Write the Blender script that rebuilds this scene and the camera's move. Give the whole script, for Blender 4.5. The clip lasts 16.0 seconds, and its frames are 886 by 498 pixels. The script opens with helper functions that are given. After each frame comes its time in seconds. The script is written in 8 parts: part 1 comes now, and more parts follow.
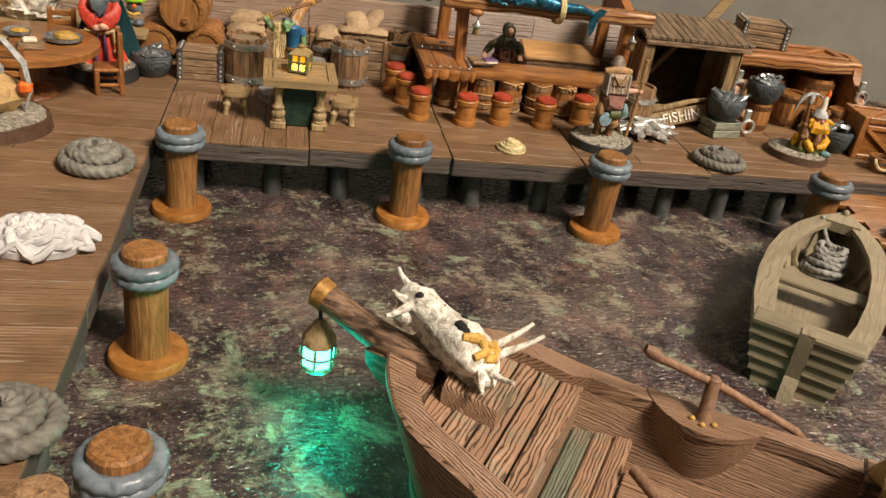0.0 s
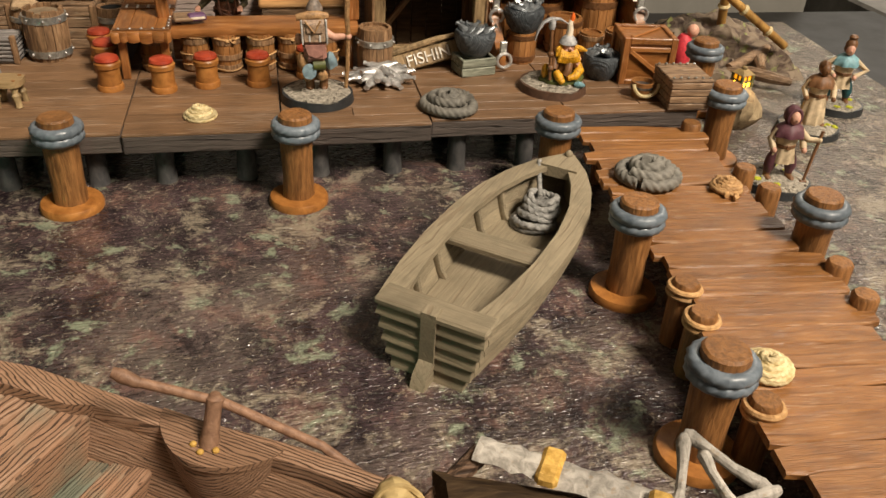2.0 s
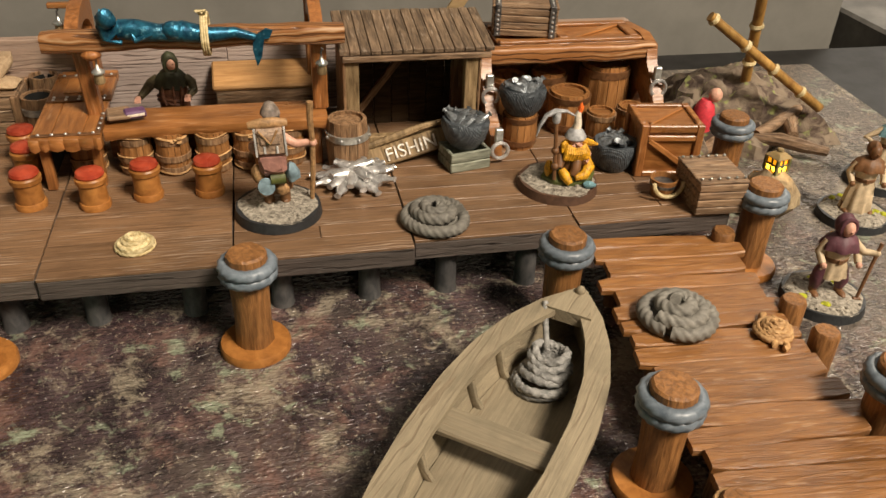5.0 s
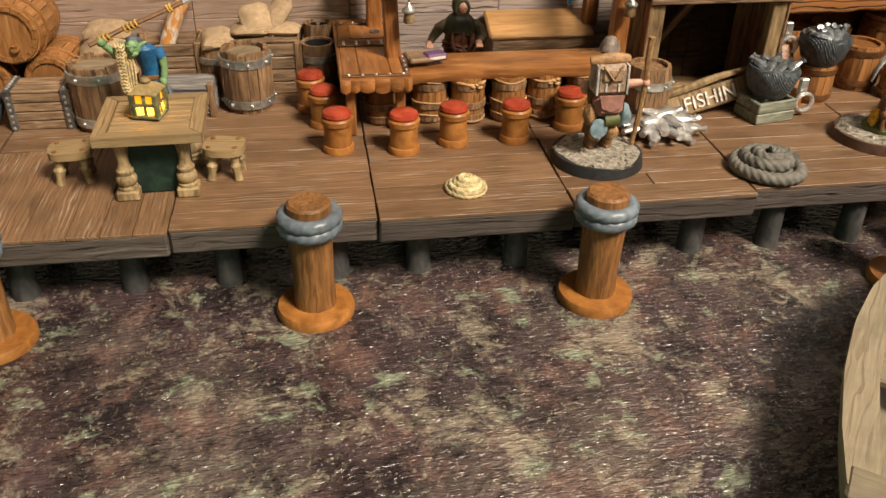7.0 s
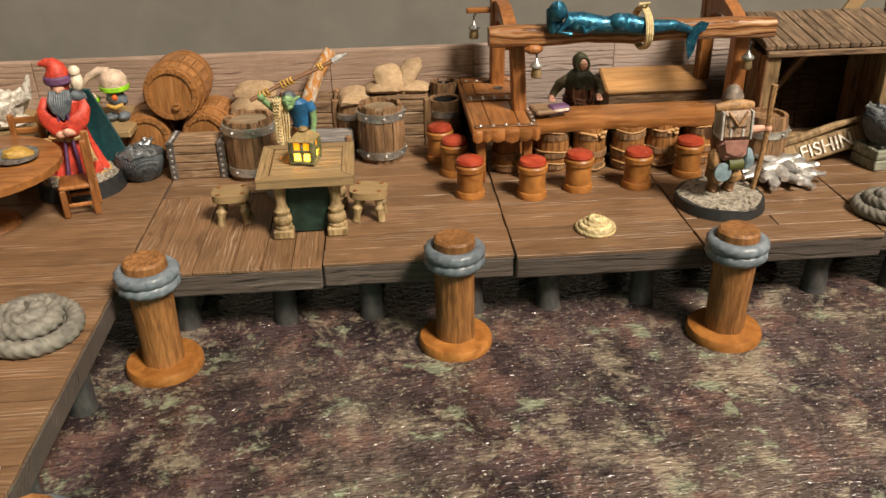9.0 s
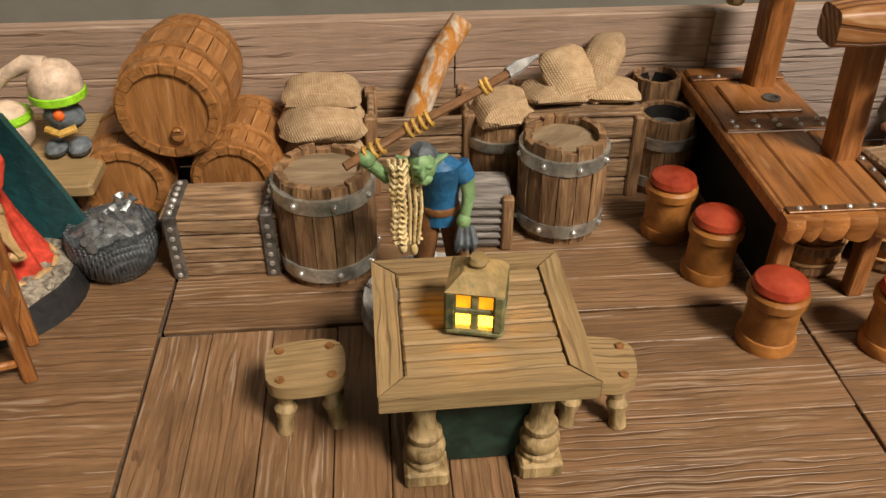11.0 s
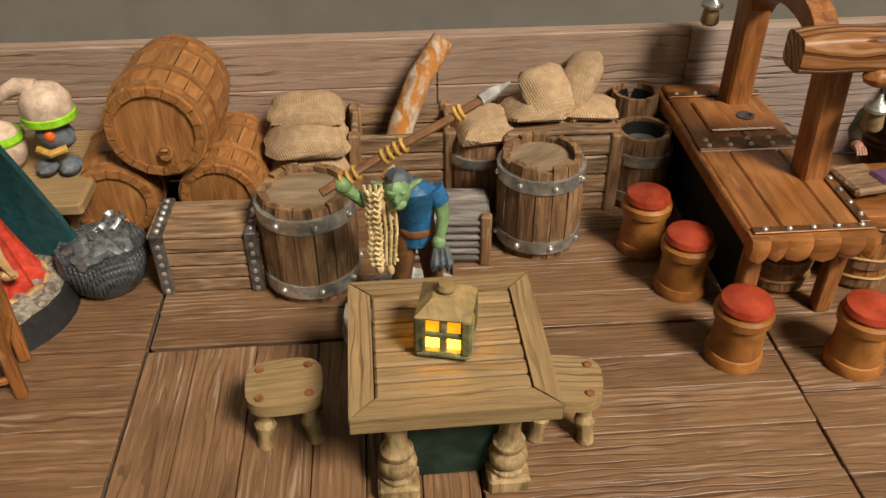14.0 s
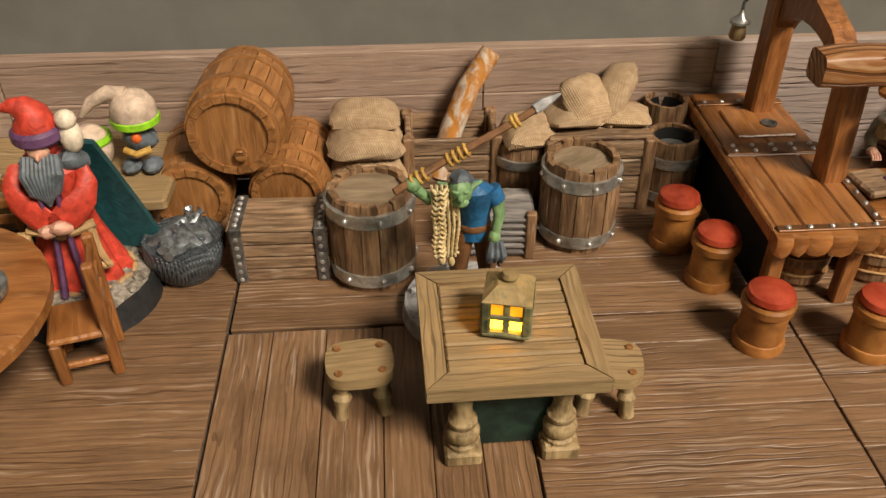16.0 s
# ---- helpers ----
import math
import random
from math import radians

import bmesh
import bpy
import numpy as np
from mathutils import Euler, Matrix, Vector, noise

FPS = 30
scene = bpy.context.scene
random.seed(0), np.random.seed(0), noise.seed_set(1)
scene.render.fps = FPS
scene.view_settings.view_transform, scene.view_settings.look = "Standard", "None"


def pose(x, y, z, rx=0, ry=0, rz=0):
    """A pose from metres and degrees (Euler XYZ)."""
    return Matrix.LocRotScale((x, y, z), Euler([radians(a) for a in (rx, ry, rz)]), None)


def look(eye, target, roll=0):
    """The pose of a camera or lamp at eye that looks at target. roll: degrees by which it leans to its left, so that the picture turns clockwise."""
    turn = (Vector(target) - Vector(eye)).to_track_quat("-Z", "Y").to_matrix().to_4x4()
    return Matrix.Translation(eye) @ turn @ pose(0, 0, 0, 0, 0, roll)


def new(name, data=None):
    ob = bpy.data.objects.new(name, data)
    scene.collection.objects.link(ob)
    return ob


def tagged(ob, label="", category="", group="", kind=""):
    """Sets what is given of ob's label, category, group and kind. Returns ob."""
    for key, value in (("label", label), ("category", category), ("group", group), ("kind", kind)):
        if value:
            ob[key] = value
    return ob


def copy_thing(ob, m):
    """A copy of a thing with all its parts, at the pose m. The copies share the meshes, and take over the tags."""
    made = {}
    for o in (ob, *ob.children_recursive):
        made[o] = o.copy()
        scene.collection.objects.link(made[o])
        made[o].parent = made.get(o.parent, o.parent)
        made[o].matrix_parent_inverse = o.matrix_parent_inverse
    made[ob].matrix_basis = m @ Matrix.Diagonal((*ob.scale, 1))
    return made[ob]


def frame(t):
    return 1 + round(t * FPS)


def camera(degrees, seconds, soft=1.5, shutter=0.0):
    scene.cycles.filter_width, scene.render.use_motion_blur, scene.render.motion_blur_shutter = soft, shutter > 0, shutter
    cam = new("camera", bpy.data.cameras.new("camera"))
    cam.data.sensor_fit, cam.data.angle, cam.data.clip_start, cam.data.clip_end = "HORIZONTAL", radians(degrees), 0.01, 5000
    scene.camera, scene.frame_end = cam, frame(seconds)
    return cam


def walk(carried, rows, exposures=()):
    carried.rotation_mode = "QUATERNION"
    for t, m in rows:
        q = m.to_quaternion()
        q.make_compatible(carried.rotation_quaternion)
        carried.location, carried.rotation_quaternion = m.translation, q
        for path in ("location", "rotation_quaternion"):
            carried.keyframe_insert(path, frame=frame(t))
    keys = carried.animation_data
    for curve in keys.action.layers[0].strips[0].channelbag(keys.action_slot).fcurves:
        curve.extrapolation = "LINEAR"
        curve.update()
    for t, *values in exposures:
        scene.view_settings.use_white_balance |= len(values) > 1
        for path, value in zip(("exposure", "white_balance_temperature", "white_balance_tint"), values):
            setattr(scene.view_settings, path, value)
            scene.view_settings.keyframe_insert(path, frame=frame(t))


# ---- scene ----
cam = camera(55.99, 16.0)
PATH = [
    (0, (-0.01027, -0.27071, 0.13212), (0.02943, -0.09851, 0.03845), 8.80),
    (0.5, (-0.01011, -0.27024, 0.12885), (0.02951, -0.09732, 0.03650), 8.30),
    (1, (0.01282, -0.26943, 0.11885), (0.05014, -0.09634, 0.02585), 4.83),
    (1.5, (0.04548, -0.25803, 0.11984), (0.08401, -0.08893, 0.02024), 4.54),
    (2, (0.09885, -0.25775, 0.13758), (0.13687, -0.09287, 0.03097), 3.38),
    (2.5, (0.13252, -0.25265, 0.13967), (0.17873, -0.09022, 0.03252), 3.91),
    (3, (0.14627, -0.24155, 0.14073), (0.19858, -0.08168, 0.03253), 4.29),
    (3.2, (0.14692, -0.23843, 0.14300), (0.20002, -0.07879, 0.03485), 4.11),
    (5.3, (0.10145, -0.18332, 0.15133), (0.13781, -0.02001, 0.04176), 2.36),
    (5.5, (0.09198, -0.17564, 0.14969), (0.12775, -0.01251, 0.03964), 2.41),
    (6, (0.07685, -0.16703, 0.14791), (0.10951, -0.00370, 0.03720), 2.05),
    (6.5, (0.05778, -0.16449, 0.13718), (0.08798, -0.00125, 0.02566), 1.85),
    (7, (0.03703, -0.17716, 0.12768), (0.06516, -0.01149, 0.01923), 1.37),
    (7.5, (0.02737, -0.18309, 0.12539), (0.05467, -0.01117, 0.02690), 0.92),
    (8, (0.02711, -0.18858, 0.12786), (0.05200, -0.01419, 0.03316), 0.45),
    (8.5, (0.02458, -0.19080, 0.12611), (0.04326, -0.01498, 0.03263), -0.38),
    (9, (0.01847, -0.19062, 0.12594), (0.03061, -0.01424, 0.03244), -1.22),
    (9.5, (0.00049, -0.17134, 0.13009), (0.00905, 0.00491, 0.03594), -1.50),
    (9.7, (-0.01381, -0.14368, 0.12606), (-0.00515, 0.03168, 0.03028), -1.24),
    (11.8, (-0.01482, -0.04641, 0.10805), (-0.00028, 0.10959, -0.01626), 0.50),
    (12, (-0.01102, -0.04740, 0.10936), (0.00178, 0.10905, -0.01458), 0.22),
    (12.5, (-0.01007, -0.04864, 0.11242), (0.00415, 0.10999, -0.00855), 0.38),
    (13, (-0.00976, -0.05016, 0.11221), (0.00305, 0.10936, -0.00775), 0.03),
    (13.5, (-0.00977, -0.05121, 0.11260), (0.00301, 0.10836, -0.00729), -0.01),
    (14, (-0.01053, -0.05288, 0.11509), (0.00160, 0.10732, -0.00404), -0.12),
    (14.5, (-0.01092, -0.05388, 0.11518), (0.00088, 0.10617, -0.00418), -0.19),
    (15, (-0.01076, -0.05713, 0.11653), (0.00115, 0.10269, -0.00312), -0.18),
    (15.5, (-0.01132, -0.06360, 0.12304), (0.00062, 0.09640, 0.00363), -0.12),
    (16, (-0.01940, -0.06417, 0.12307), (-0.00915, 0.09584, 0.00352), -0.06),
]
walk(cam, [(t, look(eye, target, roll)) for t, eye, target, roll in PATH], [(0, -0.2), (1.2, -0.17), (2.0, -0.33), (3.0, -0.38), (5.5, -0.25), (8.0, -0.05), (9.5, -0.1), (12.2, -0.38), (16.0, -0.34)])

# ---- light ----
C = 0.01  # all sizes below are in centimetres
world = bpy.data.worlds.new("room_light")
scene.world = world
world.use_nodes = True
world.node_tree.nodes["Background"].inputs[0].default_value = (1.0, 0.88, 0.74, 1)
world.node_tree.nodes["Background"].inputs[1].default_value = 0.08


def lamp(name, kind, power, colour, m, size=0.1):
    data = bpy.data.lights.new(name, kind)
    data.energy, data.color = power, colour
    if kind == "AREA":
        data.shape, data.size = "DISK", size
    else:
        data.shadow_soft_size = size
    ob = new(name, data)
    ob.matrix_world = m
    return ob


# the room's ceiling lamp, over and in front of the table
lamp("ceiling_lamp", "AREA", 91.0, (1.0, 0.862, 0.70), look((0.90, -1.05, 1.62), (0.08, 0.0, 0.0)), 0.58)
# an unseen lamp added low beyond the table's end, for sheen on the mat
lamp("added_far_lamp", "AREA", 4.8, (1.0, 0.90, 0.76), look((0.92, 0.70, 0.64), (0.2, -0.05, 0.0)), 0.42)
lamp("green_lamp", "POINT", 0.040, (0.0, 1.0, 0.58), pose(0.0005, -0.1195, 0.0150), 0.004)
scene.view_settings.exposure = 0.0


# ---- materials ----
def node(tree, kind, **values):
    n = tree.nodes.new(kind)
    for k, v in values.items():
        n.inputs[k].default_value = v
    return n


def mat(name, a, b, scale=(3, 3, 3), rough=0.6, bump=0.35, metal=0.0, streak=None, amount=0.5, coarse=0.35, rnd=0.12, detail=5.0, warp=0.5, spec=0.4, coat=0.0, lo=0.34, hi=0.64):
    """A painted or raw surface: two tones along a grain, broad stains, dry-brushed or highlight streaks and relief.
    scale: per centimetre.
    """
    m = bpy.data.materials.new(name)
    m.use_nodes = True
    t = m.node_tree
    bsdf = t.nodes["Principled BSDF"]
    link = t.links.new
    coord, info = t.nodes.new("ShaderNodeTexCoord"), t.nodes.new("ShaderNodeObjectInfo")
    shift = t.nodes.new("ShaderNodeVectorMath")
    shift.operation = "MULTIPLY_ADD"
    shift.inputs[1].default_value = (100, 100, 100)
    comb = t.nodes.new("ShaderNodeMath")
    comb.operation = "MULTIPLY"
    comb.inputs[1].default_value = 37.0
    link(info.outputs["Random"], comb.inputs[0])
    link(coord.outputs["Object"], shift.inputs[0])
    link(comb.outputs[0], shift.inputs[2])
    mp = node(t, "ShaderNodeMapping", Scale=scale)
    link(shift.outputs[0], mp.inputs["Vector"])
    grain = node(t, "ShaderNodeTexNoise", Scale=1.0, Detail=detail, Roughness=0.62, Distortion=warp)
    link(mp.outputs[0], grain.inputs["Vector"])
    ramp = t.nodes.new("ShaderNodeValToRGB")
    ramp.color_ramp.elements[0].position, ramp.color_ramp.elements[1].position = lo, hi
    ramp.color_ramp.elements[0].color, ramp.color_ramp.elements[1].color = (*a, 1), (*b, 1)
    link(grain.outputs["Fac"], ramp.inputs[0])
    stain = node(t, "ShaderNodeTexNoise", Scale=0.55, Detail=3.0, Roughness=0.6)
    link(shift.outputs[0], stain.inputs["Vector"])
    level = node(t, "ShaderNodeMapRange")
    level.inputs["From Min"].default_value, level.inputs["From Max"].default_value = 0.25, 0.75
    level.inputs["To Min"].default_value, level.inputs["To Max"].default_value = 1.0 - coarse, 1.0 + coarse
    link(stain.outputs["Fac"], level.inputs["Value"])
    own = node(t, "ShaderNodeMapRange")
    own.inputs["To Min"].default_value, own.inputs["To Max"].default_value = 1.0 - rnd, 1.0 + rnd
    link(info.outputs["Random"], own.inputs["Value"])
    times = t.nodes.new("ShaderNodeMath")
    times.operation = "MULTIPLY"
    link(level.outputs[0], times.inputs[0])
    link(own.outputs[0], times.inputs[1])
    hsv = t.nodes.new("ShaderNodeHueSaturation")
    link(ramp.outputs[0], hsv.inputs["Color"])
    link(times.outputs[0], hsv.inputs["Value"])
    out = hsv.outputs[0]
    if streak:
        mp2 = node(t, "ShaderNodeMapping", Scale=[s * 1.7 for s in scale], Location=(3.1, 7.7, 1.3))
        link(shift.outputs[0], mp2.inputs["Vector"])
        dry = node(t, "ShaderNodeTexNoise", Scale=1.0, Detail=3.0, Roughness=0.5)
        link(mp2.outputs[0], dry.inputs["Vector"])
        cut = node(t, "ShaderNodeMapRange")
        cut.inputs["From Min"].default_value, cut.inputs["From Max"].default_value = 0.60, 0.70
        cut.inputs["To Max"].default_value = amount
        link(dry.outputs["Fac"], cut.inputs["Value"])
        mix = t.nodes.new("ShaderNodeMix")
        mix.data_type = "RGBA"
        mix.inputs[7].default_value = (*streak, 1)
        link(cut.outputs[0], mix.inputs[0])
        link(out, mix.inputs[6])
        out = mix.outputs[2]
    link(out, bsdf.inputs["Base Color"])
    bsdf.inputs["Metallic"].default_value = metal
    bsdf.inputs["Specular IOR Level"].default_value = spec
    bsdf.inputs["Coat Weight"].default_value = coat
    bsdf.inputs["Coat Roughness"].default_value = 0.25
    rr = node(t, "ShaderNodeMapRange")
    rr.inputs["To Min"].default_value, rr.inputs["To Max"].default_value = max(0.03, rough - 0.12), min(1.0, rough + 0.15)
    link(stain.outputs["Fac"], rr.inputs["Value"])
    link(rr.outputs[0], bsdf.inputs["Roughness"])
    if bump:
        bp = node(t, "ShaderNodeBump", Strength=bump, Distance=0.0006)
        link(grain.outputs["Fac"], bp.inputs["Height"])
        link(bp.outputs[0], bsdf.inputs["Normal"])
    return m


def carved(name, base, tint, along="X", period=0.095, wash=0.45, rough=0.6, deep=1.0, lean=38, dark=0.17, brush=None, worn_at=0.56, faint=0.15, grain=0.0, scuff_glints=0.0, broken=0.0):
    """Hand-carved timber: many thin dark wavy grain lines cut into a washed wood tone. period: centimetres."""
    m = bpy.data.materials.new(name)
    m.use_nodes = True
    t = m.node_tree
    bsdf = t.nodes["Principled BSDF"]
    link = t.links.new
    coord, info = t.nodes.new("ShaderNodeTexCoord"), t.nodes.new("ShaderNodeObjectInfo")
    big = t.nodes.new("ShaderNodeVectorMath")
    big.operation = "MULTIPLY_ADD"
    big.inputs[1].default_value = (100, 100, 100)
    off = t.nodes.new("ShaderNodeMath")
    off.operation = "MULTIPLY"
    off.inputs[1].default_value = 23.0
    link(info.outputs["Random"], off.inputs[0])
    link(coord.outputs["Object"], big.inputs[0])
    link(off.outputs[0], big.inputs[2])
    turn = node(t, "ShaderNodeMapping", Rotation=(radians(lean), 0, 0) if along == "X" else (0, radians(lean), 0), Scale=(0.22, 1, 1) if along == "X" else (1, 0.22, 1))
    link(big.outputs[0], turn.inputs["Vector"])
    wave = node(t, "ShaderNodeTexWave", Scale=0.314 / period, Distortion=7.5, Detail=2.0)
    wave.inputs["Detail Scale"].default_value = 0.9
    wave.bands_direction = "Y" if along == "X" else "X"
    link(turn.outputs[0], wave.inputs["Vector"])
    fade = node(t, "ShaderNodeTexNoise", Scale=1.1, Detail=3.0)
    link(turn.outputs[0], fade.inputs["Vector"])
    edge = node(t, "ShaderNodeMapRange")
    edge.inputs["From Min"].default_value, edge.inputs["From Max"].default_value = 0.35, 0.7
    edge.inputs["To Min"].default_value, edge.inputs["To Max"].default_value = faint, 0.36
    link(fade.outputs["Fac"], edge.inputs["Value"])
    line = node(t, "ShaderNodeMapRange")
    line.interpolation_type = "SMOOTHSTEP"
    line.inputs["From Min"].default_value = 0.02
    link(edge.outputs[0], line.inputs["From Max"])
    link(wave.outputs["Fac"], line.inputs["Value"])
    cutline = line.outputs[0]
    if broken:
        patch = node(t, "ShaderNodeTexNoise", Scale=1.5, Detail=4.0, Roughness=0.65, Distortion=0.5)
        link(turn.outputs[0], patch.inputs["Vector"])
        smooth = node(t, "ShaderNodeMapRange")
        smooth.inputs["From Min"].default_value, smooth.inputs["From Max"].default_value, smooth.inputs["To Max"].default_value = 0.40, 0.56, broken
        link(patch.outputs["Fac"], smooth.inputs["Value"])
        filled = t.nodes.new("ShaderNodeMath")
        filled.operation = "MAXIMUM"
        link(line.outputs[0], filled.inputs[0])
        link(smooth.outputs[0], filled.inputs[1])
        cutline = filled.outputs[0]
    stain = node(t, "ShaderNodeTexNoise", Scale=0.8, Detail=4.0, Roughness=0.6)
    link(big.outputs[0], stain.inputs["Vector"])
    cut = node(t, "ShaderNodeMapRange")
    cut.inputs["From Min"].default_value, cut.inputs["From Max"].default_value = 0.46, 0.66
    cut.inputs["To Max"].default_value = wash
    link(stain.outputs["Fac"], cut.inputs["Value"])
    tone = t.nodes.new("ShaderNodeMix")
    tone.data_type = "RGBA"
    tone.inputs[6].default_value, tone.inputs[7].default_value = (*base, 1), (*tint, 1)
    link(cut.outputs[0], tone.inputs[0])
    own = node(t, "ShaderNodeMapRange")
    own.inputs["To Min"].default_value, own.inputs["To Max"].default_value = 0.84, 1.14
    link(info.outputs["Random"], own.inputs["Value"])
    hsv = t.nodes.new("ShaderNodeHueSaturation")
    link(tone.outputs[2], hsv.inputs["Color"])
    link(own.outputs[0], hsv.inputs["Value"])
    mix = t.nodes.new("ShaderNodeMix")
    mix.data_type = "RGBA"
    mix.inputs[6].default_value = (base[0] * dark, base[1] * dark * 0.94, base[2] * dark * 0.92, 1)
    link(cutline, mix.inputs[0])
    link(hsv.outputs[0], mix.inputs[7])
    out = mix.outputs[2]
    high = cutline
    if grain:
        mg = node(t, "ShaderNodeMapping", Scale=(0.8, 14, 14) if along == "X" else (14, 0.8, 14))
        link(big.outputs[0], mg.inputs["Vector"])
        fine = node(t, "ShaderNodeTexNoise", Scale=1.0, Detail=5.0, Roughness=0.65, Distortion=0.4)
        link(mg.outputs[0], fine.inputs["Vector"])
        tooth = node(t, "ShaderNodeMapRange")
        tooth.inputs["From Min"].default_value, tooth.inputs["From Max"].default_value = 0.3, 0.7
        tooth.inputs["To Min"].default_value, tooth.inputs["To Max"].default_value = 1.0 - grain, 1.0 + grain
        link(fine.outputs["Fac"], tooth.inputs["Value"])
        shade = t.nodes.new("ShaderNodeHueSaturation")
        link(out, shade.inputs["Color"])
        link(tooth.outputs[0], shade.inputs["Value"])
        out = shade.outputs[0]
        rise = t.nodes.new("ShaderNodeMath")
        rise.operation = "MULTIPLY_ADD"
        rise.inputs[1].default_value = 0.8
        link(fine.outputs["Fac"], rise.inputs[0])
        link(cutline, rise.inputs[2])
        high = rise.outputs[0]
    if brush:
        ridge = node(t, "ShaderNodeMapRange")
        ridge.inputs["From Min"].default_value, ridge.inputs["From Max"].default_value = 0.72, 0.95
        link(wave.outputs["Fac"], ridge.inputs["Value"])
        worn = node(t, "ShaderNodeTexNoise", Scale=1.6, Detail=4.0, Roughness=0.65)
        link(turn.outputs[0], worn.inputs["Vector"])
        some = node(t, "ShaderNodeMapRange")
        some.inputs["From Min"].default_value, some.inputs["From Max"].default_value = worn_at, worn_at + 0.12
        some.inputs["To Max"].default_value = 0.4
        link(worn.outputs["Fac"], some.inputs["Value"])
        both = t.nodes.new("ShaderNodeMath")
        both.operation = "MULTIPLY"
        link(ridge.outputs[0], both.inputs[0])
        link(some.outputs[0], both.inputs[1])
        dry = t.nodes.new("ShaderNodeMix")
        dry.data_type = "RGBA"
        dry.inputs[7].default_value = (*brush, 1)
        link(both.outputs[0], dry.inputs[0])
        link(out, dry.inputs[6])
        out = dry.outputs[2]
    # thin pale streaks: worn spots, and plank-edge highlights put into the colour
    if scuff_glints:
        ms = node(t, "ShaderNodeMapping", Scale=(0.6, 15, 15) if along == "X" else (15, 0.6, 15), Location=(4.1, 2.3, 8.8))
        link(big.outputs[0], ms.inputs["Vector"])
        thin_streak = node(t, "ShaderNodeTexNoise", Scale=1.0, Detail=4.0, Roughness=0.6)
        link(ms.outputs[0], thin_streak.inputs["Vector"])
        bare = node(t, "ShaderNodeMapRange")
        bare.inputs["From Min"].default_value, bare.inputs["From Max"].default_value, bare.inputs["To Max"].default_value = 0.645, 0.68, scuff_glints
        link(thin_streak.outputs["Fac"], bare.inputs["Value"])
        pale_streak = t.nodes.new("ShaderNodeMix")
        pale_streak.data_type = "RGBA"
        pale_streak.inputs[7].default_value = (0.60, 0.50, 0.41, 1)
        link(bare.outputs[0], pale_streak.inputs[0])
        link(out, pale_streak.inputs[6])
        out = pale_streak.outputs[2]
    link(out, bsdf.inputs["Base Color"])
    bsdf.inputs["Roughness"].default_value = rough
    bsdf.inputs["Specular IOR Level"].default_value = 0.4
    bp = node(t, "ShaderNodeBump", Strength=deep, Distance=0.0005)
    link(high, bp.inputs["Height"])
    link(bp.outputs[0], bsdf.inputs["Normal"])
    return m


def woven(name, a, b, period=0.07, rough=0.85, metal=0.0, turn=0.0, soft=0.78, rise=0.8):
    """Coarse plain weave: two crossing sets of threads. period: centimetres."""
    m = mat(name, a, b, (6, 6, 6), rough, 0.0, metal=metal, coarse=0.25)
    t = m.node_tree
    link, bsdf = t.links.new, t.nodes["Principled BSDF"]
    coord = t.nodes.new("ShaderNodeTexCoord")
    mp = node(t, "ShaderNodeMapping", Scale=(100, 100, 100), Rotation=(0.35, 0.35, radians(turn)))
    link(coord.outputs["Object"], mp.inputs["Vector"])
    high = None
    for d in "XY":
        w = node(t, "ShaderNodeTexWave", Scale=0.314 / period, Distortion=0.8)
        w.bands_direction = d
        link(mp.outputs[0], w.inputs["Vector"])
        if high is None:
            high = w.outputs["Fac"]
        else:
            mul = t.nodes.new("ShaderNodeMath")
            mul.operation = "MULTIPLY"
            link(high, mul.inputs[0])
            link(w.outputs["Fac"], mul.inputs[1])
            high = mul.outputs[0]
    deep = node(t, "ShaderNodeMapRange")
    deep.inputs["To Min"].default_value, deep.inputs["To Max"].default_value = soft, 1.08
    link(high, deep.inputs["Value"])
    hsv = t.nodes.new("ShaderNodeHueSaturation")
    link(bsdf.inputs["Base Color"].links[0].from_socket, hsv.inputs["Color"])
    link(deep.outputs[0], hsv.inputs["Value"])
    link(hsv.outputs[0], bsdf.inputs["Base Color"])
    bp = node(t, "ShaderNodeBump", Strength=rise, Distance=0.0004)
    link(high, bp.inputs["Height"])
    link(bp.outputs[0], bsdf.inputs["Normal"])
    return m


def glow(name, colour, strength):
    m = bpy.data.materials.new(name)
    m.use_nodes = True
    bsdf = m.node_tree.nodes["Principled BSDF"]
    bsdf.inputs["Base Color"].default_value = (*colour, 1)
    bsdf.inputs["Emission Color"].default_value = (*colour, 1)
    bsdf.inputs["Emission Strength"].default_value = strength
    return m


